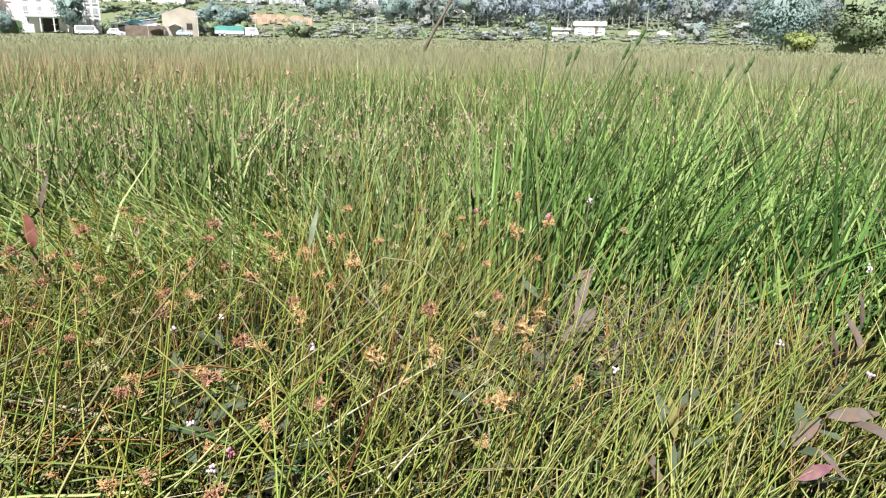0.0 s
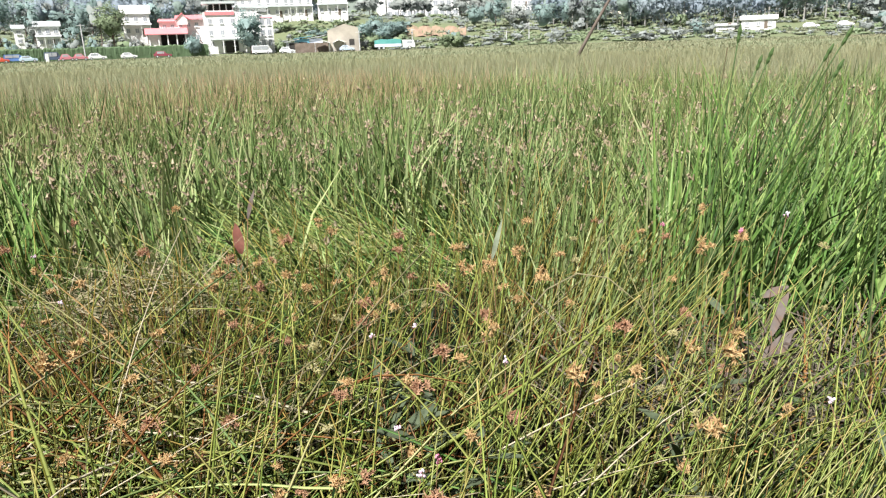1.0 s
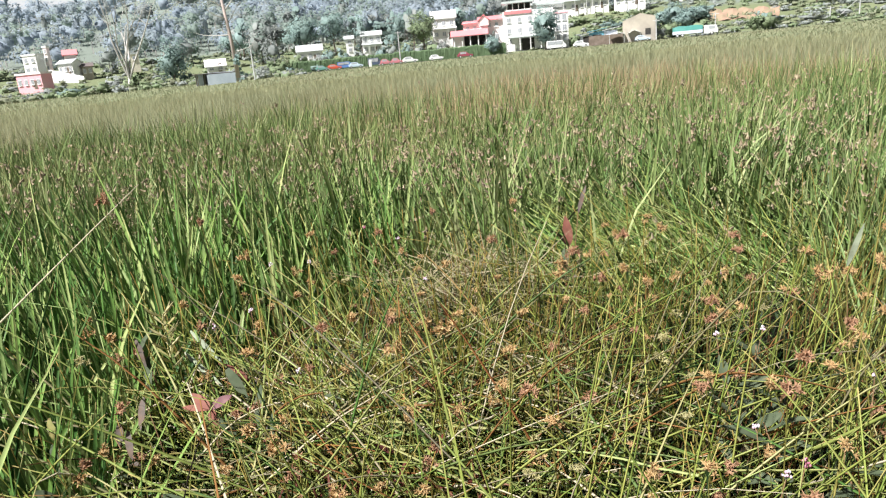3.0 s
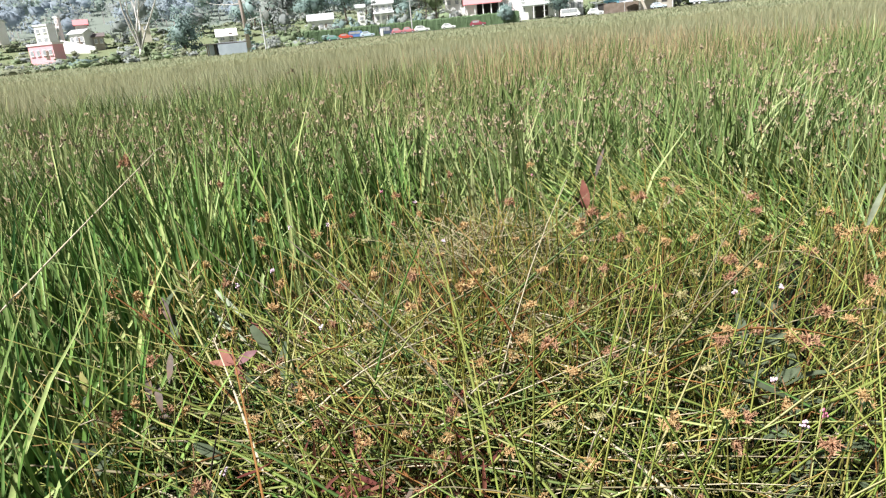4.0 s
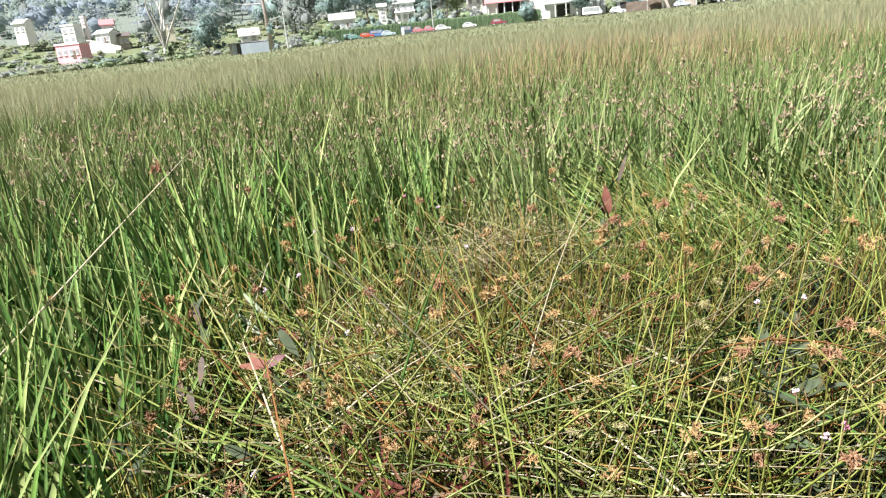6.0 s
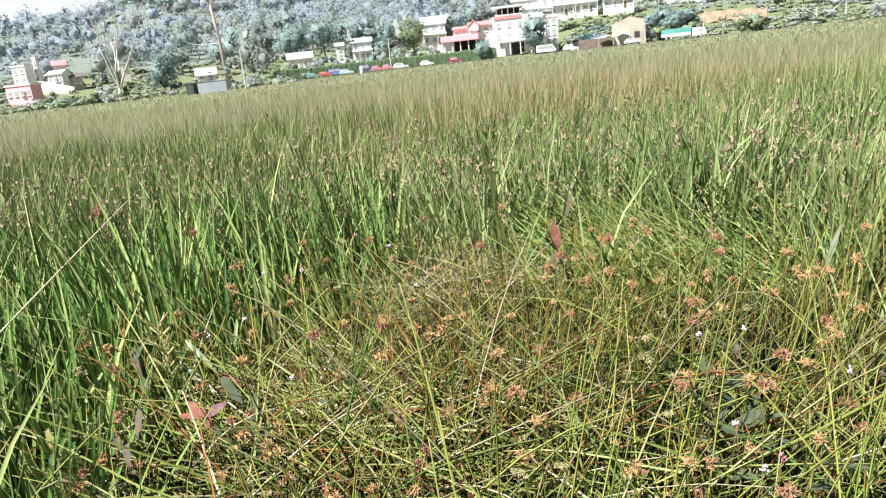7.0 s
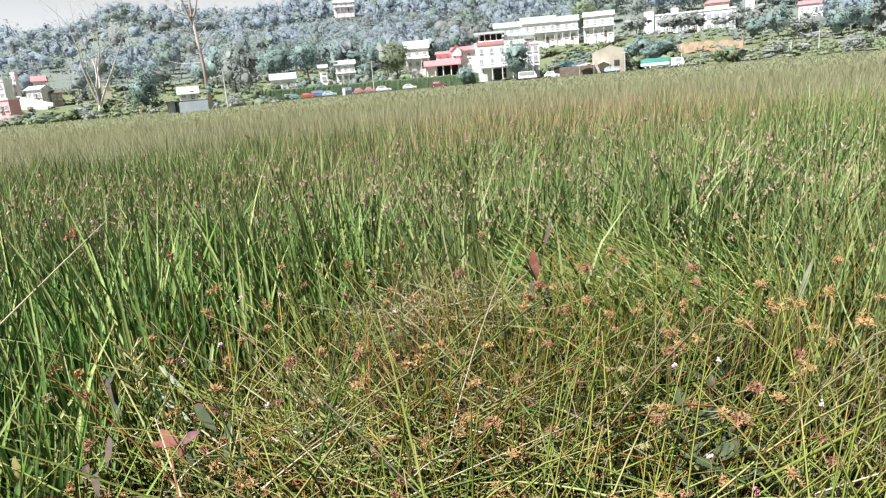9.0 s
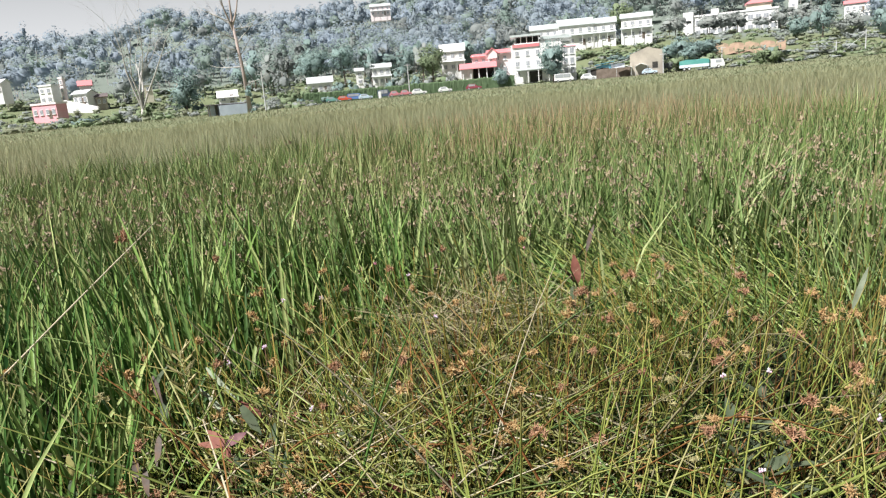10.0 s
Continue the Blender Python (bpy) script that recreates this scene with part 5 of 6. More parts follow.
        part("ivy", big_mesh("ivy", v, quads_of(v), M["leaf_dark"]), None, t, "dark creeper on the lower trunk")
    return t


bare_tree(40.2, 165, 3, 42, 6, "bark", "tall bare tree with pale forking branches", (0.3, 0))
bare_tree(32.4, 138, 9, 27, 3, "bark_red", "tall bare tree with a russet trunk and creeper", (-1.0, 0), True)

tree(17.8, 226, 14, 9.0, 4.0, "leaf_light", "rounded yellow-green tree beside the hotel", 21, 46, 44, 0.62)
tree(8.3, 206, 12.2, 8.2, 1.6, "leaf_dark", "dark green tree in front of the hotel", 22, 60, 46, 0.6)
tree(12.4, 207, 5.5, 4.6, 0.8, "leaf_dark", "small dark tree beside the red-roofed porch", 23, 34, 36, 0.5)
tree(3.0, 283, 15, 9.0, 5.0, "leaf_light", "tree behind the row of white houses", 24, 44, 36, 0.65)
tree(22.7, 233, 9, 3.6, 1.5, "leaf_grey", "slim brownish tree between white houses", 25, 22, 26, 0.5)
tree(20.3, 228, 8, 6.0, 1.2, "leaf_dark", "dark tree beside a white house", 26, 24, 26, 0.5)
tree(27.0, 250, 14, 10, 4.0, "leaf_dark", "dark tree behind the white houses", 27, 44, 36, 0.75)
tree(24.8, 248, 15, 10, 4.0, "leaf_dark", "dark tree behind the white houses", 28, 44, 36, 0.75)
tree(14.9, 240, 13, 8, 4.0, "leaf_dark", "dark tree behind the hotel", 29, 30, 26, 0.65)
tree(37.0, 205, 13, 9, 1.0, "leaf_dark", "dense dark tree at the marsh edge", 30, 46, 40, 0.65)
tree(-17.6, 262, 9, 8, 1.5, "leaf_purple", "purple flowering tree on the slope", 31, 28, 26, 0.6)
tree(-43.6, 108, 8.2, 9.0, 0.3, "leaf_dark", "broad dark green tree at the marsh edge", 32, 90, 60, 0.42)
tree(-48.8, 104, 7.2, 10.0, 0.3, "leaf_light", "broad green tree at the marsh edge", 33, 90, 60, 0.42)
tree(-53.5, 108, 8.0, 10.0, 0.3, "leaf_light", "broad green tree at the marsh edge", 34, 80, 50, 0.45)
shrub(-44.8, 99, 2.6, 4.6, "leaf_yellow", "bright yellow-green shrub below the trees", 35, 44, 44, 0.26)
shrub(-7.2, 199, 3.8, 8.0, "leaf_light", "wide rounded green shrub by the road", 36, 46, 44, 0.5)

for i, (a, rd, hh, ww) in enumerate(((-0.4, 236, 5.5, 6.5), (-1.4, 240, 7.0, 7.5), (-2.4, 238, 6.0, 7.0), (-1.9, 231, 4.5, 6.0), (-3.1, 243, 5.0, 6.0))):
    tree(a, rd, hh, ww, 0.6, "leaf_dark", "dense green tree on the embankment", 720 + i, 40, 34, 0.55, group="trees on the embankment")
# shrubs along the far edge
sr = random.Random(77)
for i in range(34):
    a = sr.uniform(-52, 0.0)
    shrub(a, sr.uniform(206, 246), sr.uniform(2.0, 5.0), sr.uniform(4, 9), sr.choice(("leaf_grey", "leaf_light", "leaf_dark", "leaf_grey")), "scrub bush at the foot of the hill", 500 + i, 14, 18, 0.55)
for i in range(26):
    a = sr.uniform(24, 50)
    shrub(a, sr.uniform(150, 212) if a > 29 else sr.uniform(206, 225), sr.uniform(1.4, 3.4), sr.uniform(4, 8), sr.choice(("leaf_light", "leaf_grey", "leaf_light", "leaf_dark")), "green scrub bush at the marsh edge", 560 + i, 14, 18, 0.5)
for i in range(20):
    a = sr.uniform(-5, 6.5)
    shrub(a, sr.uniform(226, 262), sr.uniform(1.5, 3.2), sr.uniform(4, 8), sr.choice(("leaf_light", "leaf_dark", "leaf_light")), "green bush on the embankment", 620 + i, 14, 18, 0.5)
for i in range(16):
    tree(sr.uniform(-11, 0), sr.uniform(300, 322), sr.uniform(6, 9), sr.uniform(8, 11), 2.4, "leaf_grey", "grey-green tree below the long building", 660 + i, 30, 26, 0.75, group="trees below the long building")
for i in range(16):
    tree(sr.uniform(14, 34), sr.uniform(240, 275), sr.uniform(9, 15), sr.uniform(7, 10), 2.0, sr.choice(("leaf_dark", "leaf_grey")), "dark tree behind the village houses", 690 + i, 24, 22, 0.75, group="trees behind the village")

# low scrub over the lower slopes
br = np.random.default_rng(21)
bv, bn, bh = [], [], []


def scrub_bush(b, rad, hgt, wd):
    x_, y_ = polar(b, rad)
    c_ = (x_, y_, tz(x_, y_) + hgt * 0.35)
    bh.append((*c_, wd * 0.5, wd * 0.5, hgt * 0.6))
    bv.append(crown_quads(c_, (wd, wd, hgt * 1.3), 9, 4, 0.8, br, 0.45, 0.35))
    bn.append(rounded(bv[-1], (c_[0], c_[1], c_[2] - hgt * 0.4), (wd, wd, hgt * 1.3)))


for i in range(1900):
    b = br.uniform(-56, 58)
    rad = math.sqrt(br.uniform(207.0 ** 2, (345.0 if b < 3 else 292.0) ** 2))
    if rad < 211 and -2 < b < 27 or -8.6 < b < -3.4 and 236 < rad < 267 and i % 4:
        continue
    scrub_bush(b, rad, br.uniform(0.6, 2.0), br.uniform(2.5, 6.0))
for i in range(650):
    b, rad = br.uniform(-46, 3), br.uniform(207, 265)
    if -8.6 < b < -3.4 and 236 < rad:
        continue
    scrub_bush(b, rad, br.uniform(0.4, 1.0), br.uniform(3.0, 7.0))
for i in range(380):
    b, rad = br.uniform(27.5, 58), br.uniform(150, 207)
    if abs(b - 34) < 3 and rad < 160:
        continue
    scrub_bush(b, rad, br.uniform(0.7, 1.7), br.uniform(2.5, 5.0))
for k, (tone, words) in enumerate((("leaf_light", "low light green scrub covering the lower slopes"), ("leaf_grey", "low grey-green scrub covering the lower slopes"), ("leaf_olive", "low olive scrub covering the lower slopes"))):
    pieces, swell, hh_ = np.concatenate(bv[k::3]), np.concatenate(bn[k::3]), np.array(bh[k::3])
    scrub = thing("hillside_scrub", pose(0, 0, 0), words, "scrub", kind="stuff")
    part("bush_hearts", big_mesh("bush_hearts", *crown_cores(hh_[:, :3], hh_[:, 3:], br, 0.15), M[tone]), None, scrub)
    part("leaf_sprays", big_mesh("leaf_sprays", pieces, quads_of(pieces), M[tone], None, swell), None, scrub)

# the wooded hillside
fr = np.random.default_rng(4)
nt_ = 1900
fa = np.radians(np.concatenate([fr.uniform(-58, 60, nt_), fr.uniform(-58, -13, 380), fr.uniform(-16, 32, 700)]))
frr = np.concatenate([np.sqrt(fr.uniform(225.0 ** 2, 690.0 ** 2, nt_)), fr.uniform(244, 330, 380), fr.uniform(285, 500, 700)])
fx, fy = -np.sin(fa) * frr, np.cos(fa) * frr
fazd = np.degrees(fa)
nearest = np.interp(fazd, [-60, -16, -13, -10, 2, 3, 13, 15, 27, 29, 41, 43, 60], [243, 243, 300, 346, 346, 286, 286, 262, 262, 226, 226, 263, 263])
clear = np.zeros(len(frr), bool)
for az_, r0_, r1_, half_ in ((21.5, 392, 440, 1.5), (-12.7, 300, 340, 1.4), (-20.0, 270, 308, 1.4), (-25.0, 270, 308, 1.2), (-8.8, 325, 356, 0.9)):
    clear |= (np.abs(fazd - az_) < half_) & (frr > r0_) & (frr < r1_)
keep_ = (frr > nearest) & ~clear
fx, fy, frr, fazd = fx[keep_], fy[keep_], frr[keep_], fazd[keep_]
fz = terrain(fx, fy)
broad_ = fr.uniform(0, 1, len(fx)) < 0.88
fh = np.where(broad_, fr.uniform(9, 17, len(fx)), fr.uniform(14, 22, len(fx)))
fw = np.where(broad_, fr.uniform(10, 18, len(fx)), fr.uniform(4.5, 7, len(fx))) * np.clip(frr / 360, 0.68, 1.0)

# haze is put in leaf colour: nearer woods greener, far ones paler and bluer
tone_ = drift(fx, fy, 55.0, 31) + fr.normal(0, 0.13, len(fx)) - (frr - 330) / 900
woods = thing("hillside_forest", pose(0, 0, 0), "forest covering the hillside, blue-grey haze in its leaf colour", "forest", kind="stuff")
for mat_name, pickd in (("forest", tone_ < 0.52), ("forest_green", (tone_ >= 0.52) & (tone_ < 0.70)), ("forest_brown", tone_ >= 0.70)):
    allv, alln, mids, sizes = [], [], [], []
    for i in np.nonzero(pickd)[0]:
        mid_ = np.array((fx[i], fy[i], fz[i] + fh[i] * 0.54))
        sz = np.array((fw[i], fw[i], fh[i] * 0.9))
        if frr[i] < 390:
            allv.append(crown_quads(mid_, sz, 24, 7, fr.uniform(0.85, 1.3), fr, 0.62, 0.3))
        else:
            allv.append(crown_quads(mid_, sz, 15, 5, fr.uniform(1.25, 1.85), fr, 0.62, 0.3))
        alln.append(rounded(allv[-1], mid_, sz))
        mids.append(mid_)
        sizes.append(sz * 0.42)
    heart_v, heart_q = crown_cores(mids, sizes, fr, 0.32)
    heart_n = rounded(heart_v, np.repeat(mids, len(CORE_V), 0), np.repeat(sizes, len(CORE_V), 0)) + fr.normal(0, 0.35, heart_v.shape)
    alln.append(heart_n / np.linalg.norm(heart_n, axis=1, keepdims=True))
    allv = np.concatenate(allv)
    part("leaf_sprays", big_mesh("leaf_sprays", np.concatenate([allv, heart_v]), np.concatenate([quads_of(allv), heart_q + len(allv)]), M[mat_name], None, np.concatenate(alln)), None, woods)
trunks = Shape()
for i in range(len(fx)):
    trunks.tube([(fx[i], fy[i], fz[i] - 0.3), (fx[i], fy[i], fz[i] + fh[i] * 0.6)], [0.26, 0.15], 3, False)
part("trunks", trunks, M["bark"], woods)

# ---------------------------------------------------------------- road and hedge
rv, rq = [], []
bear = np.linspace(34, -50, 90)
for b in bear:
    for rad, dz in ((199.0, 0.10), (205.5, 0.12)):
        x_, y_ = polar(b, rad)
        rv.append((x_, y_, tz(x_, y_) + dz))
rq = [(2 * i, 2 * i + 1, 2 * i + 3, 2 * i + 2) for i in range(len(bear) - 1)]
road = new("road", Shape().add(rv, rq).mesh("road", M["asphalt"]))
tagged(road, "grey asphalt road along the marsh edge", "road", kind="structure")

hr = np.random.default_rng(12)
hv, hcore = [], Shape()
hedge_run = np.linspace(28.3, 11.4, 170)
for b in hedge_run:
    x_, y_ = polar(b, 207.6)
    top_ = 3.1 + hr.normal(0, 0.12)
    g_ = tz(x_, y_)
    hv.append(crown_quads((x_, y_, g_ + top_ * 0.5), (1.7, 1.7, top_ * 1.06), 8, 8, 0.34, hr, 0.85, 0.3))
    for rad, zz_ in ((206.9, 0.0), (206.8, top_ - 0.3), (207.0, top_), (208.3, top_), (208.4, 0.0)):
        xx_, yy_ = polar(b, rad + hr.normal(0, 0.05))
        hcore.v.append((xx_, yy_, g_ + zz_))
for i in range(len(hedge_run) - 1):
    for k in range(4):
        a = i * 5 + k
        hcore.f.append((a, a + 1, a + 6, a + 5))
hcore.f.append((4, 3, 2, 1, 0))
hcore.f.append(tuple(len(hcore.v) - 5 + k for k in range(5)))
hv = np.concatenate(hv)
M["hedge"] = foliage("clipped_hedge_leaf", [(0.105, 0.170, 0.075), (0.150, 0.225, 0.105), (0.125, 0.195, 0.088)], None, 0.8, 0.6, 0.3, 0.3, 3.0, (0.13, 0.17, 0.09), 0.8)
hedge = thing("hedge", pose(0, 0, 0), "long clipped green hedge behind the parked cars", "hedge")
part("foliage", big_mesh("foliage", hv, quads_of(hv), M["hedge"]), None, hedge)
part("clipped_body", hcore, M["hedge"], hedge)

# bare red earth on the bank
ev, eq = [], []
for i in range(15):
    for j in range(6):
        b, rad = -3.6 - 4.8 * i / 14, 240 + 4.6 * j + 1.2 * math.sin(i * 1.3)
        x_, y_ = polar(b, rad)
        ev.append((x_, y_, tz(x_, y_) + 0.25 + 0.35 * math.sin(i * 2.1 + j)))
for i in range(14):
    for j in range(5):
        a = i * 6 + j
        eq.append((a, a + 1, a + 7, a + 6))
tagged(new("earth_bank", Shape().add(ev, eq).mesh("earth_bank", M["earth"])), "bare red earth slope above the road", "ground", kind="structure")

# ---------------------------------------------------------------- buildings


def window(parent, x_, z_, w, h, y_):
    f = part("window", Shape().box(x_ - w / 2 - 0.08, x_ + w / 2 + 0.08, y_ - 0.10, y_ + 0.06, z_ - 0.08, z_ + h + 0.08), M["white"], parent)
    part("pane", Shape().box(x_ - w / 2, x_ - 0.03, y_ - 0.13, y_ - 0.098, z_, z_ + h), M["glass"], f)
    part("pane", Shape().box(x_ + 0.03, x_ + w / 2, y_ - 0.13, y_ - 0.098, z_, z_ + h), M["glass"], f)
    part("sill", Shape().box(x_ - w / 2 - 0.15, x_ + w / 2 + 0.15, y_ - 0.25, y_ - 0.09, z_ - 0.2, z_ - 0.08), M["white"], f)


def gable(w, d, z0, rise, over=0.5, thick=0.2):
    """Ridge along x: two slabs."""
    s = Shape()
    for sg in (-1, 1):
        y0, y1 = 0, sg * (d / 2 + over)
        zo = z0 - rise * over / (d / 2)
        v = [(-w / 2 - over, y0, z0 + rise), (w / 2 + over, y0, z0 + rise), (w / 2 + over, y1, zo), (-w / 2 - over, y1, zo)]
        v += [(a, b, c + thick) for a, b, c in v]
        f = [(0, 1, 2, 3), (7, 6, 5, 4), (0, 4, 5, 1), (1, 5, 6, 2), (2, 6, 7, 3), (3, 7, 4, 0)]
        s.add(v, f if sg > 0 else [tuple(reversed(q)) for q in f])
    return s


def walls(w, d, h, deep=3.0, rise=0.0):
    """A block with end gables, its ridge along x."""
    s = Shape().box(-w / 2, w / 2, -d / 2, d / 2, -deep, h)
    if rise > 0:
        for x0, x1 in ((-w / 2, -w / 2 + 0.25), (w / 2 - 0.25, w / 2)):
            s.add([(x0, -d / 2, h), (x0, d / 2, h), (x0, 0, h + rise), (x1, -d / 2, h), (x1, d / 2, h), (x1, 0, h + rise)], [(0, 2, 1), (3, 4, 5), (0, 1, 4, 3), (1, 2, 5, 4), (2, 0, 3, 5)])
    return s


def house(az, r, z, w, d, h, storeys, cols_, wall, roof, label, rise=1.6, turn=0.0, group="village houses", win=(1.0, 1.2)):
    t = thing("house", facing(az, r, z, turn), label, "house", group)
    part("wall", walls(w, d, h, 3.0, rise), M[wall], t)
    if rise > 0:
        part("roof", gable(w, d, h, rise), M[roof], t)
    else:
        part("parapet", Shape().box(-w / 2 - 0.2, w / 2 + 0.2, -d / 2 - 0.2, d / 2 + 0.2, h, h + 0.5), M[roof], t)
    sh = h / storeys
    for s_ in range(storeys):
        for c in range(cols_):
            window(t, -w / 2 + w * (c + 0.5) / cols_, s_ * sh + sh * 0.32, min(win[0], w / cols_ * 0.45), min(win[1], sh * 0.4), -d / 2)
    if storeys > 1 and w > 5:
        # a lean-to roof over the lower windows
        lean_ = Shape().add([(-w / 2 - 0.3, -d / 2, sh + 0.35), (w / 2 + 0.3, -d / 2, sh + 0.35), (w / 2 + 0.3, -d / 2 - 1.3, sh - 0.1), (-w / 2 - 0.3, -d / 2 - 1.3, sh - 0.1),
                             (-w / 2 - 0.3, -d / 2, sh + 0.47), (w / 2 + 0.3, -d / 2, sh + 0.47), (w / 2 + 0.3, -d / 2 - 1.3, sh + 0.02), (-w / 2 - 0.3, -d / 2 - 1.3, sh + 0.02)],
                            [(3, 2, 1, 0), (4, 5, 6, 7), (2, 3, 7, 6), (0, 3, 7, 4), (1, 2, 6, 5)])
        part("veranda_roof", lean_, M[roof], t)
        for k in range(4):
            part("veranda_post", Shape().box(-w / 2 + k * w / 3 - 0.07, -w / 2 + k * w / 3 + 0.07, -d / 2 - 1.2, -d / 2 - 1.06, -2.0, sh - 0.08), M["white"], t)
    if w > 4:
        part("door", Shape().box(-0.5 + w * 0.22, 0.5 + w * 0.22, -d / 2 - 0.08, -d / 2 + 0.05, 0.0, 2.1), M["wood_dark"], t)
    return t


house(26.8, 235, 3.2, 7.6, 6, 3.4, 1, 3, "white", "grey_roof", "white house with a grey gabled roof", 1.7)
house(21.9, 235, 4.0, 6.0, 6, 5.6, 2, 3, "white", "grey_roof", "white two-storey house with a grey roof", 1.2)
house(23.65, 236, 4.6, 2.4, 4, 4.6, 2, 1, "white", "grey_roof", "narrow white house between garden trees", 0.8)
house(33.95, 200, 2.6, 4.6, 5, 1.6, 1, 2, "white", "white", "small white house with a pale roof", 1.5)
house(45.95, 250, 7.0, 4.6, 3.4, 5.4, 2, 2, "white", "white", "white flat-roofed house on the slope", 0, -40)
house(45.05, 251, 7.5, 1.2, 1.2, 7.0, 3, 1, "pale_pink", "white", "slender pale pink tower beside a house", 0, -40)
house(43.65, 256, 8.6, 3.4, 5, 3.6, 1, 2, "pale_pink", "red_roof", "small house with a red roof on the slope", 1.4)
house(43.8, 245, 6.0, 5.0, 4, 3.4, 1, 3, "white", "grey_roof", "white house with a grey roof on the slope", 0.9, -40)
house(42.75, 246, 5.2, 3.0, 5, 2.8, 1, 2, "concrete", "dark_roof", "low grey house on the slope", 0.9)
house(46.15, 215, 2.6, 7.4, 4, 3.6, 1, 4, "pink", "pale_pink", "bright pink low building at the marsh edge", 0, -40)
house(48.8, 260, 11.4, 3.8, 4, 3.4, 1, 2, "white", "grey_roof", "white house on the far slope", 1.0, -40)
house(39.5, 240, 8.0, 2.4, 4, 2.2, 1, 1, "cream", "grey_roof", "small cream house among trees", 0)
house(16.15, 236, 6.2, 7.4, 8, 6.6, 2, 3, "white", "white", "white house with tiered pale roofs", 2.2)
house(8.85, 272, 12.6, 10.0, 8, 6.4, 2, 4, "white", "pale_roof", "white house in a row on the hill", 1.7, 0, "row of white houses on the hill")
house(6.5, 270, 12.2, 12.2, 8, 7.2, 2, 4, "white", "pale_roof", "white house in a row on the hill", 2.2, 6, "row of white houses on the hill")
house(4.35, 271, 12.4, 8.4, 8, 6.8, 2, 3, "white", "pale_roof", "white house in a row on the hill", 1.8, 0, "row of white houses on the hill")
house(1.9, 270, 12.4, 10.4, 8, 7.4, 2, 4, "white", "pale_roof", "white two-storey house on the hill", 1.6, 0, "row of white houses on the hill")
house(-12.7, 330, 16.0, 8.6, 7, 3.6, 1, 4, "white", "red_roof", "white house high on the wooded slope", 1.2)
house(-20.0, 300, 8.2, 8.5, 7, 4.6, 2, 4, "cream", "cream", "cream house among trees", 1.0)
house(-25.0, 300, 9.5, 6.5, 6, 4.0, 1, 2, "white", "white", "white house among trees", 0.8)
house(-29.9, 230, 2.6, 9.0, 6, 2.6, 1, 3, "white", "white", "low white building at the marsh edge", 0.9)
house(-27.7, 230, 2.4, 5.0, 4, 1.4, 1, 2, "white", "grey_roof", "low white shed at the marsh edge", 0.4)

house(21.5, 432, 45.8, 11.5, 8, 5.2, 2, 4, "pale_pink", "grey_roof", "white house high on the wooded hill", 1.6)
house(-8.8, 350, 21.0, 3.6, 4, 4.2, 1, 1, "white", "white", "small white house above the long building", 0)

# hotel: two wings, an open roof terrace and red roofs
hotel = thing("hotel", facing(10.2, 217, 2.2), "large white hotel with red roofs and a roof terrace", "hotel")
part("pink_wing", Shape().box(-16.5, -4.9, -4.0, 6, -2.5, 7.6), M["pale_pink"], hotel)
part("main_block", Shape().box(-4.9, 9.6, -5, 6, -2.5, 9.5), M["white"], hotel)
part("end_wing", Shape().box(9.6, 13.6, -6.2, 6, -2.5, 8.4), M["white"], hotel)
# red sloping roofs over the pink wing
for x0, x1, z0, z1, y0 in ((-12.4, -4.4, 7.7, 8.9, -4.9), (-16.9, -12.4, 7.2, 8.0, -4.7)):
    part("red_roof", Shape().add([(x0, y0, z0), (x1, y0, z0), (x1, 0.5, z1), (x0, 0.5, z1), (x0, y0, z0 + 0.22), (x1, y0, z0 + 0.22), (x1, 0.5, z1 + 0.22), (x0, 0.5, z1 + 0.22)],
                                 [(3, 2, 1, 0), (4, 5, 6, 7), (0, 1, 5, 4), (1, 2, 6, 5), (2, 3, 7, 6), (3, 0, 4, 7)]), M["red_roof"], hotel)
gb = part("dormer", Shape().prism([(-11.6, 6.4), (-9.0, 6.4), (-9.0, 7.9), (-10.3, 9.1), (-11.6, 7.9)], -5.7, -3.8), M["pale_pink"], hotel)
part("dormer_roof", Shape().prism([(-12.0, 7.7), (-10.3, 9.2), (-8.6, 7.7), (-8.6, 7.95), (-10.3, 9.5), (-12.0, 7.95)], -6.0, -3.6), M["red_roof"], gb)
part("red_fascia", Shape().box(-4.4, 3.4, -5.3, -4.996, 8.7, 9.6), M["red_roof"], hotel)
part("pink_band", Shape().box(9.4, 13.8, -6.4, -6.196, 7.7, 8.0), M["pink"], hotel)
terrace = part("terrace", Shape().box(-3.9, 3.4, -4.6, 5.6, 9.5, 9.9), M["white"], hotel)
for k in range(5):
    part("post", Shape().box(-3.7 + k * 1.7, -3.45 + k * 1.7, -4.5, -4.25, 9.9, 11.7), M["white"], terrace)
# dark block in place of the shaded recess under the terrace roof
part("terrace_room", Shape().box(-3.2, 3.2, -1.5, 5.0, 9.9, 11.7), M["dark_in"], terrace)
part("terrace_roof", Shape().box(-5.0, 3.9, -5.4, 6.0, 11.7, 12.3), M["pale_roof"], terrace)
up_ = part("upper_storey", Shape().box(3.9, 12.4, -2.5, 5.8, 9.5, 10.6), M["white"], hotel)
part("upper_roof", Shape().prism([(3.4, 10.6), (12.9, 10.4), (12.0, 11.2), (4.5, 11.4)], -4.2, 6.2), M["pale_roof"], up_)
for fl in range(3):
    for k in range(4):
        window(hotel, -3.2 + k * 3.0, 0.5 + fl * 3.0, 0.9, 1.2, -5.0)
    for k in range(2):
        window(hotel, 10.7 + k * 1.8, 0.2 + fl * 2.8, 1.0, 1.6, -6.2)
for k in range(5):
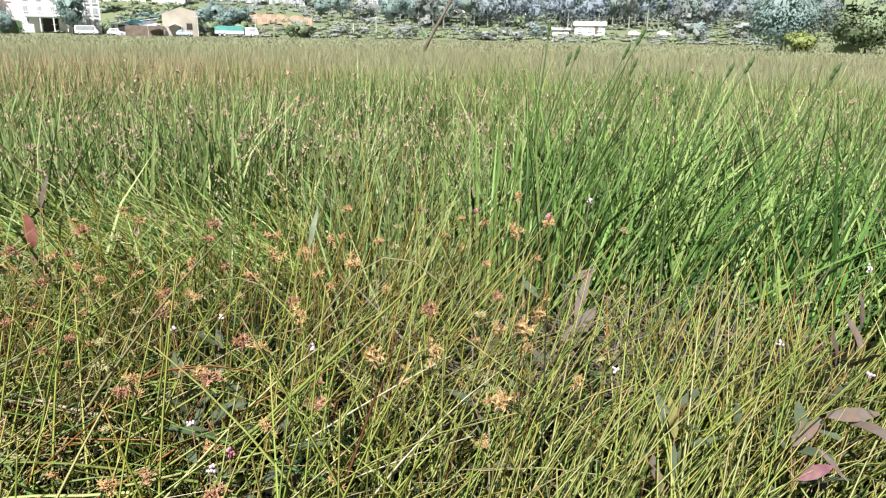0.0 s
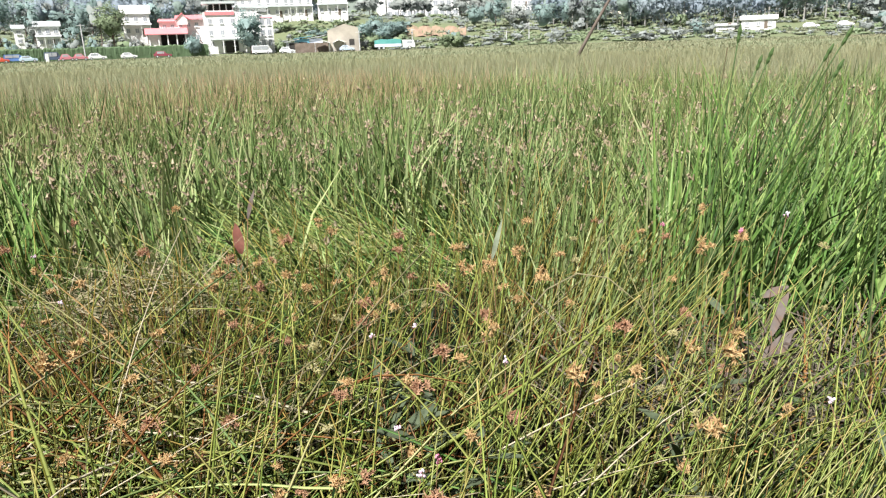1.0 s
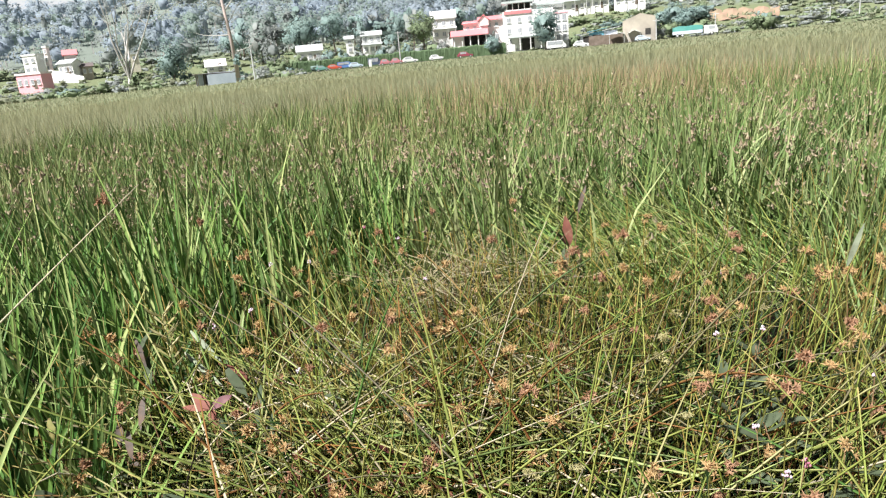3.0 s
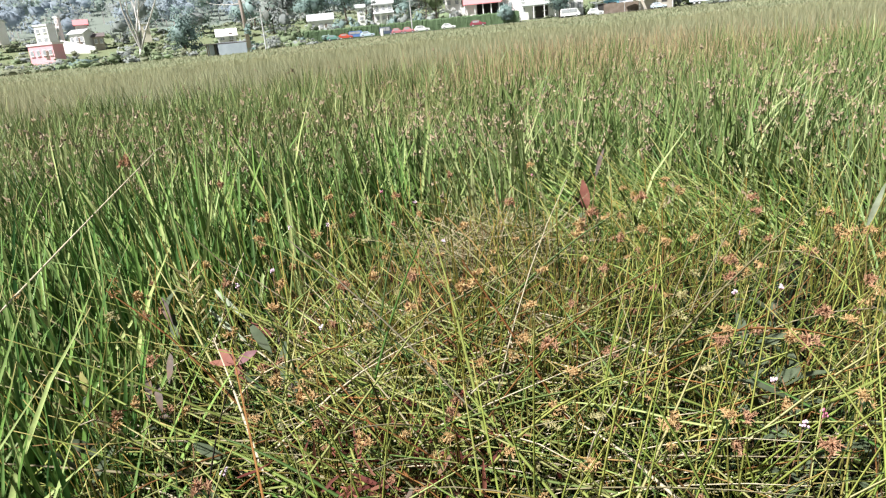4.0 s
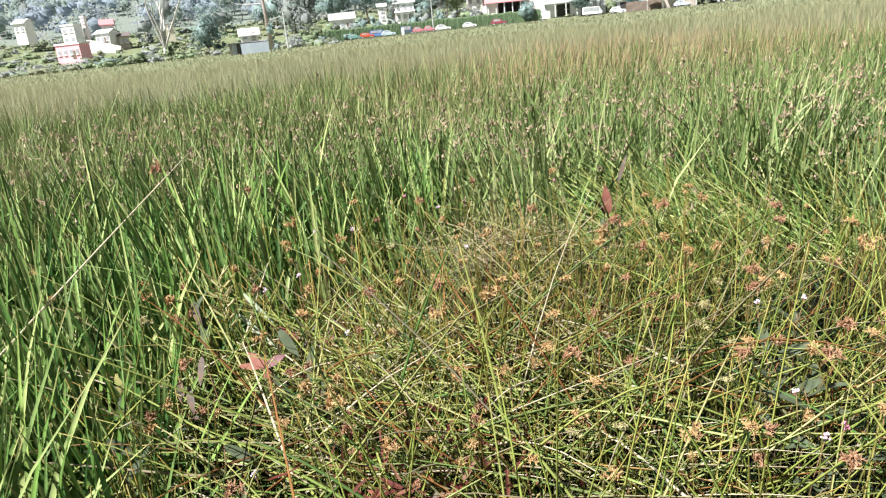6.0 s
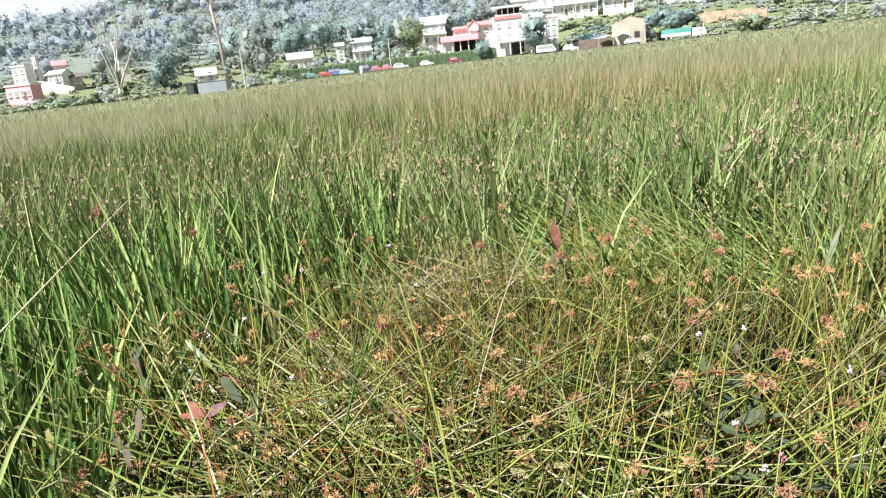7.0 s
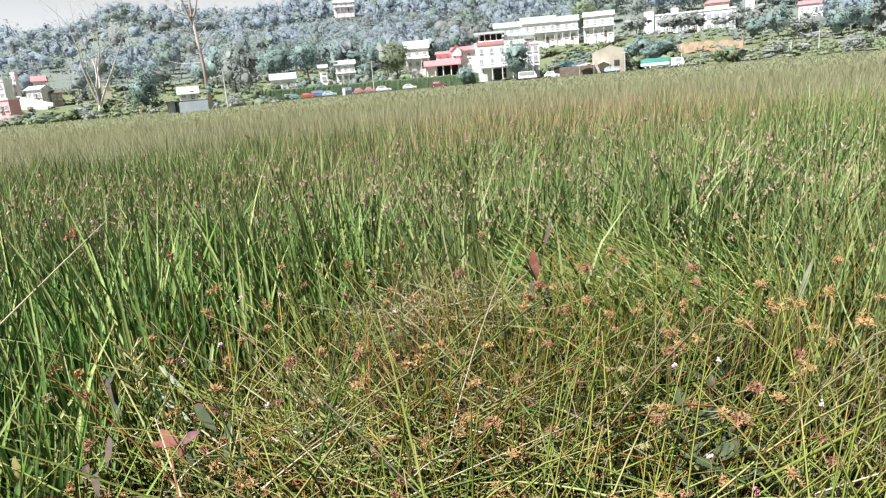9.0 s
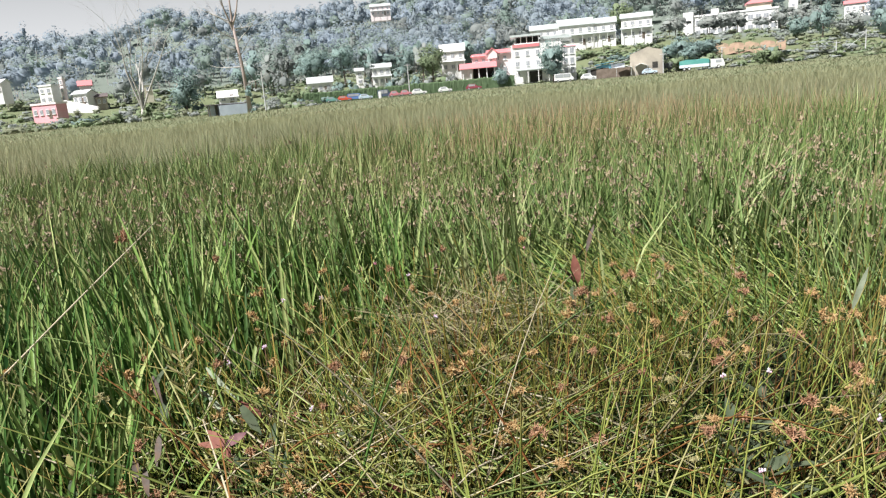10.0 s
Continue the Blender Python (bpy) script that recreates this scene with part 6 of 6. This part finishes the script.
    window(hotel, -15.2 + k * 2.1, 5.9 if k > 1 else 5.4, 0.8, 1.0, -4.0)
    window(hotel, -15.2 + k * 2.1, 2.6, 0.9, 1.1, -4.0)
# dark panel on the wall as the shade of the entrance
part("entrance", Shape().box(0.2, 3.8, -5.2, -4.97, -1.4, 1.8), M["dark_in"], hotel)
part("canopy", Shape().box(-3.6, 9.0, -7.6, -5.0, 2.1, 2.4), M["pale_roof"], hotel)
for k in range(5):
    part("canopy_post", Shape().box(-3.4 + k * 3.0, -3.15 + k * 3.0, -7.5, -7.25, -1.4, 2.1), M["white"], hotel)

porch = thing("porch_pavilion", facing(14.2, 210.5, 2.2), "open pavilion with a red roof and a dark gable", "pavilion")
part("roof", gable(9.6, 6.0, 4.1, 1.3, 0.6, 0.18), M["red_roof"], porch)
part("gable_end", Shape().prism([(-4.9, 1.6), (-4.4, 1.6), (-4.4, 5.2), (-4.9, 5.2)], -0.6, 0.6).prism([(-4.9, 3.6), (-4.7, 3.6), (-4.7, 4.2), (-4.9, 4.2)], -2.8, 2.8), M["dark_roof"], porch)
# back wall coloured near black as shade under the pavilion roof
part("back_wall", Shape().box(-1.8, 4.6, 1.8, 2.6, -1.5, 3.9), M["dark_in"], porch)
part("end_room", Shape().box(-4.4, -1.6, -2.4, 2.6, -1.5, 3.9), M["pale_pink"], porch)
for k in range(5):
    part("post", Shape().box(-4.6 + k * 2.3, -4.3 + k * 2.3, -3.0, -2.7, -1.5, 3.9), M["white"], porch)
part("low_wall", Shape().box(-4.8, 4.8, -3.1, -2.8, -1.5, 0.5), M["pale_pink"], porch)
# garden shrubs between the hedge and the houses
for i, (a, rd, hh, ww, mt) in enumerate(((12.5, 206.6 + 3.5, 6.6, 5.6, "leaf_dark"), (16.4, 212, 4.6, 4.2, "leaf_grey"), (17.0, 214, 5.0, 5.2, "leaf_light"), (15.6, 212, 3.6, 3.0, "leaf_olive"), (18.3, 213, 5.4, 5.0, "leaf_grey"), (19.2, 216, 6.0, 4.6, "leaf_dark"), (20.4, 217, 6.0, 4.6, "leaf_grey"),
                                         (21.3, 216, 4.6, 3.6, "leaf_dark"), (22.9, 217, 4.8, 3.6, "leaf_grey"), (24.2, 215, 5.0, 4.4, "leaf_dark"), (25.4, 216, 5.4, 5.0, "leaf_dark"), (26.0, 213, 4.4, 3.6, "leaf_grey"), (27.9, 214, 5.0, 5.6, "leaf_light"), (29.0, 212, 4.6, 5.4, "leaf_light"), (30.0, 210, 4.2, 5.0, "leaf_light"), (11.8, 209.5, 3.0, 3.4, "leaf_olive"),
                                         (6.0, 208, 4.0, 3.6, "leaf_light"), (4.8, 208, 4.4, 3.2, "leaf_light"), (13.2, 210, 2.6, 2.4, "leaf_olive"), (-0.2, 206, 4.0, 3.6, "leaf_grey"), (-0.9, 208, 4.6, 4.4, "leaf_light"))):
    shrub(a, rd, hh, ww, mt, "garden shrub behind the roadside hedge" if a > 11 else "bush beside the roadside shacks", 900 + i, 20, 22, 0.42)
for i, (a, rd, hh, ww, mt, words) in enumerate(((-10.7, 262, 11.5, 7.5, "leaf_dark", "tall dark tree above the bank"), (-12.4, 255, 8.0, 12.0, "leaf_grey", "wide grey-green tree above the bank"), (-14.6, 252, 9.0, 10.0, "leaf_dark", "broad dark tree above the bank"), (-16.4, 256, 10.0, 9.0, "leaf_dark", "broad dark tree above the bank"),
                                               (-9.2, 268, 7.0, 8.0, "leaf_dark", "rounded dark tree above the bank"), (-19.0, 258, 8.0, 9.0, "leaf_grey", "grey-green tree above the bank"), (-21.5, 252, 8.5, 9.0, "leaf_dark", "broad dark tree above the bank"))):
    tree(a, rd, hh, ww, 1.2, mt, words, 940 + i, 44, 34, 0.6, group="trees above the bank")

# long institution building on the hill
inst = thing("long_building", facing(-4.7, 332, 13.0), "long white two-storey building with a red-roofed block", "building")
part("wall", Shape().box(-18, 18, -5, 5, -4, 8.2), M["white"], inst)
part("parapet", Shape().box(-18.3, 18.3, -5.3, 5.3, 8.2, 8.9), M["white"], inst)
part("end_block", Shape().box(-18.5, -14.5, -6, 5, -4, 10.4), M["white"], inst)
part("stair_block", Shape().box(-7.5, -4.5, -5.6, 4, 8.2, 10.8), M["white"], inst)
up = part("upper_block", Shape().box(6.0, 15.5, -4.5, 4.5, 8.9, 11.2), M["cream"], inst)
part("upper_roof", Shape().add([(5.4, -5.2, 11.1), (16.1, -5.2, 11.1), (16.1, 5.2, 11.1), (5.4, 5.2, 11.1), (8.5, 0, 13.2), (13.0, 0, 13.2)], [(0, 1, 5, 4), (1, 2, 5), (2, 3, 4, 5), (3, 0, 4), (3, 2, 1, 0)]), M["red_roof"], up)
for fl in range(2):
    for k in range(11):
        window(inst, -12.6 + k * 2.9, 0.9 + fl * 4.0, 1.9, 1.9, -5.0)

# concrete block, shacks and awnings by the road
cb = thing("concrete_building", facing(1.25, 204, 0.8), "unfinished bare concrete block with a sloping top", "building")
part("wall", Shape().prism([(-4.2, -2), (4.2, -2), (4.2, 5.6), (0.4, 6.6), (-4.2, 4.9)], -3.0, 4.0), M["concrete"], cb)
# dark panel on solid wall, painted as a shaded opening
part("opening", Shape().box(1.6, 3.0, -3.08, -2.9, 1.0, 2.6), M["dark_in"], cb)
for k, (a0, w_, z_, h_, m_, lb) in enumerate(((4.35, 4.6, 1.6, 2.8, "blue_sheet", "shack of blue sheets by the road"), (3.35, 3.6, 1.2, 3.2, "zinc", "shack of zinc sheets by the road"), (5.2, 3.2, 1.4, 2.2, "grey_roof", "low grey shack by the road"))):
    sk = thing("roadside_shack", facing(a0, 205, z_ - 0.6), lb, "shack", "shacks by the road")
    part("wall", Shape().box(-w_ / 2, w_ / 2, -2, 2, -1.5, h_), M[m_], sk)
    part("roof", Shape().prism([(-w_ / 2 - 0.4, h_), (w_ / 2 + 0.4, h_ + 0.7), (w_ / 2 + 0.4, h_ + 0.82), (-w_ / 2 - 0.4, h_ + 0.12)], -2.6, 2.4), M["grey_roof" if k else "blue_sheet"], sk)
    # shaded doorway painted as a dark panel on the front
    part("opening", Shape().box(-w_ * 0.25, w_ * 0.25, -2.06, -1.9, 0.0, 2.0), M["dark_in"], sk)
for k, (a0, w_) in enumerate(((2.9, 4.2), (1.6, 3.4))):
    aw = thing("awning", facing(a0, 200.5, 0.2), "white cloth awning over a roadside stall", "awning", "roadside awnings")
    part("cloth", Shape().prism([(-w_ / 2, 2.3), (0, 3.0), (w_ / 2, 2.3), (w_ / 2, 2.4), (0, 3.1), (-w_ / 2, 2.4)], -1.6, 1.6), M["white"], aw)
    for sx in (-1, 1):
        part("post", Shape().box(sx * w_ * 0.46 - 0.04, sx * w_ * 0.46 + 0.04, -1.5, -1.42, -0.4, 2.4), M["steel"], aw)
dw = thing("dark_wall", facing(3.7, 203, 0.1), "dark stained roadside wall", "wall")
part("masonry", Shape().box(-4.6, 4.6, -0.2, 0.2, -0.5, 2.6, 0.04), M["wood_dark"], dw)
rw = thing("retaining_wall", facing(44.1, 240, 3.4, -35), "white retaining wall stepping down the slope", "wall")
part("masonry", Shape().prism([(-5.4, -2), (5.4, -2), (5.4, 1.6), (-5.4, 4.4)], -0.3, 0.3), M["white"], rw)

# field shed
shed = thing("field_shed", facing(34.1, 130, 0.0, 8), "small zinc-sheet shed with an open dark end", "shed")
part("side_wall", Shape().box(-1.6, 3.1, -1.62, -1.56, -0.1, 1.84), M["zinc"], shed)
part("back_wall", Shape().box(-3.2, 3.1, 1.34, 1.4, -0.1, 2.1), M["zinc"], shed)
part("end_wall", Shape().box(3.04, 3.1, -1.34, 1.34, -0.1, 1.95), M["zinc"], shed)
# partition coloured near black as shade within the open end
part("partition", Shape().box(-1.9, -1.84, -1.34, 1.34, -0.1, 1.95), M["dark_in"], shed)
part("roof", Shape().prism([(-3.6, 1.98), (3.4, 1.86), (3.4, 1.96), (-3.6, 2.08)], -1.55, 1.7), M["dark_roof"], shed)
part("corner_post", Shape().box(-3.2, -3.08, -1.4, -1.28, -0.1, 2.0), M["wood_dark"], shed)
part("corner_post", Shape().box(-3.2, -3.08, 1.2, 1.32, -0.1, 2.0), M["wood_dark"], shed)

# ---------------------------------------------------------------- vehicles


def wheel(parent, x_, y_, rad=0.31):
    w = part("wheel", Shape().tube([(x_, y_ - 0.1, rad), (x_, y_ + 0.1, rad)], [rad, rad], 14), M["tyre"], parent)
    part("rim", Shape().tube([(x_, y_ - 0.12, rad), (x_, y_ + 0.12, rad)], [rad * 0.6, rad * 0.6], 10), M["steel"], w)


def car(az, r, colour, label, length=3.9, high=1.5, turn=0.0, van=False):
    x_, y_ = polar(az, r)
    t = thing("car", facing(az, r, tz(x_, y_) + 0.14, turn), label, "car", "cars parked along the road")
    l = length / 2
    if van:
        out = [(-l, 0.35), (l, 0.35), (l, 1.0), (l - 0.25, 1.15), (l - 0.8, high), (-l + 0.1, high), (-l, 1.2)]
        glasses = [(-l + 0.3, 1.15, -0.2, high - 0.15), (-0.1, 1.15, l - 0.95, high - 0.15)]
    else:
        out = [(-l, 0.32), (l, 0.32), (l, 0.72), (l - 0.15, 0.82), (l * 0.45, 0.92), (l * 0.12, high), (-l * 0.62, high), (-l * 0.92, 0.95), (-l, 0.9)]
        glasses = [(-l * 0.62, 0.98, -0.12, high - 0.1), (-0.04, 0.98, l * 0.14, high - 0.1)]
    bm = bmesh.new()
    vs = [bm.verts.new((a, -0.8, b)) for a, b in out]
    f = bm.faces.new(vs)
    ex = bmesh.ops.extrude_face_region(bm, geom=[f])
    for g in ex["geom"]:
        if isinstance(g, bmesh.types.BMVert):
            g.co.y = 0.8
    for v in bm.verts:
        if v.co.z > 1.0:
            v.co.y *= 0.84
    bmesh.ops.recalc_face_normals(bm, faces=bm.faces[:])
    bmesh.ops.bevel(bm, geom=bm.edges[:], offset=0.06, segments=2, affect="EDGES")
    part("body", Shape().take(bm), PAINT[colour], t, smooth=False)
    for x0, z0, x1, z1 in glasses:
        part("side_window", Shape().box(x0, x1, -0.80, -0.66, z0, z1), M["glass"], t)
    part("headlight", Shape().box(l - 0.1, l + 0.01, -0.7, -0.45, 0.6, 0.75), M["steel"], t)
    part("tail_light", Shape().box(-l - 0.01, -l + 0.1, -0.72, -0.5, 0.65, 0.85), PAINT["red"], t)
    for sx in (-1, 1):
        for sy in (-0.75, 0.75):
            wheel(t, sx * l * 0.62, sy)
    return t


for a, r, c, lb, ln, hi, vn in (
        (26.0, 200, "green", "small green car parked by the hedge", 3.6, 1.45, False), (25.05, 200, "red", "bright red car parked by the hedge", 4.0, 1.45, False), (24.2, 201, "blue", "blue van parked by the hedge", 4.2, 1.9, True), (23.35, 200, "pale_blue", "pale blue car parked by the hedge", 4.0, 1.5, False),
        (21.85, 201, "dark", "dark van parked by the hedge", 3.8, 2.2, True), (20.95, 200, "rose", "rose-red car parked by the road", 3.4, 1.6, False), (20.1, 200, "rose", "dull red car parked by the road", 3.4, 1.6, False), (19.05, 200, "white", "white car parked by the road", 4.4, 1.6, False),
        (16.95, 200, "white", "white car parked by the road", 3.9, 1.5, False), (14.65, 200, "maroon", "maroon car parked by the road", 4.4, 1.6, False), (7.5, 199, "white", "white van parked before the hotel", 5.2, 2.2, True), (5.6, 199, "white", "white car parked before the hotel", 4.2, 1.6, False),
        (1.0, 200, "pale_blue", "pale car parked beside the concrete building", 4.0, 1.5, False), (-33.3, 228, "white", "white car at the marsh edge", 4.2, 1.5, False), (-35.4, 229, "white", "white car at the marsh edge", 4.2, 1.5, False), (48.5, 200, "white", "small white van on the far slope", 2.6, 1.7, True)):
    car(a, r, c, lb, ln, hi, 0, vn)

lorry = thing("lorry", facing(-2.75, 196, tz(*polar(-2.75, 196)) + 0.2), "white-cabbed lorry with a teal tarpaulin", "lorry")
part("load_bed", Shape().box(-5.4, 1.8, -1.1, 1.1, 0.7, 1.5, 0.04), M["zinc"], lorry)
part("tarpaulin", Shape().prism([(-5.4, 1.5), (1.8, 1.5), (1.8, 2.5), (0.2, 2.75), (-2.0, 2.6), (-3.8, 2.75), (-5.4, 2.4)], -1.12, 1.12), M["teal"], lorry)
cb_ = part("cab", Shape().prism([(2.1, 0.5), (5.4, 0.5), (5.4, 1.3), (5.0, 2.3), (2.1, 2.4)], -1.1, 1.1), PAINT["white"], lorry)
part("cab_window", Shape().box(3.3, 4.7, -1.14, -1.06, 1.4, 2.1), M["glass"], cb_)
for wx in (-4.2, -3.0, 4.0):
    wheel(lorry, wx, -1.0, 0.45)
    wheel(lorry, wx, 1.0, 0.45)

# ---------------------------------------------------------------- posts and boards
for a, r, h, lb in ((19.8, 203, 9.0, "tall pale lamp post by the road"), (-13.3, 220, 5.6, "concrete utility pole by the marsh"), (-11.55, 220, 3.4, "short utility pole by the marsh"), (-4.15, 219, 5.0, "utility pole below the bank"), (0.0, 199, 5.5, "utility pole by the road"), (31.2, 142, 7.5, "utility pole beyond the shed")):
    x_, y_ = polar(a, r)
    t = thing("utility_pole", facing(a, r, tz(x_, y_) - 0.1), lb, "pole", "poles along the road")
    part("post", Shape().tube([(0, 0, 0), (0, 0, h * 0.5), (0, 0, h)], [0.16, 0.14, 0.11], 8), M["steel"], t)
    part("cross_arm", Shape().box(-0.9, 0.9, -0.06, 0.06, h - 0.5, h - 0.38), M["steel"], t)
    if a == -13.3:
        part("stay", Shape().tube([(-0.1, 0, h - 0.6), (-5.2, 0, 0.2)], [0.07, 0.07], 5), M["steel"], t)
px_, py_ = polar(-17.0, 45)
lp = thing("leaning_pole", facing(-17.0, 45, tz(px_, py_)), "weathered wooden pole leaning over in the marsh", "pole")
part("shaft", Shape().tube([(0, 0, -0.1), (0.66, 0, 1.2), (1.5, 0, 2.7), (2.65, 0, 4.7)], [0.11, 0.10, 0.09, 0.07], 8), M["bark_dark"], lp, smooth=True)
bd = thing("notice_board", facing(11.0, 199, 0.2), "blank white notice board by the road", "board")
part("panel", Shape().box(-1.1, 1.1, -0.05, 0.05, 0.9, 2.3), M["white"], bd)
for sx in (-0.9, 0.9):
    part("leg", Shape().box(sx - 0.05, sx + 0.05, 0.05, 0.13, -0.2, 2.2), M["steel"], bd)
ms_ = thing("white_post", facing(22.2, 199, 0.1), "white painted roadside post", "post")
part("post", Shape().box(-0.4, 0.4, -0.3, 0.3, -0.2, 1.9, 0.12), M["white"], ms_)
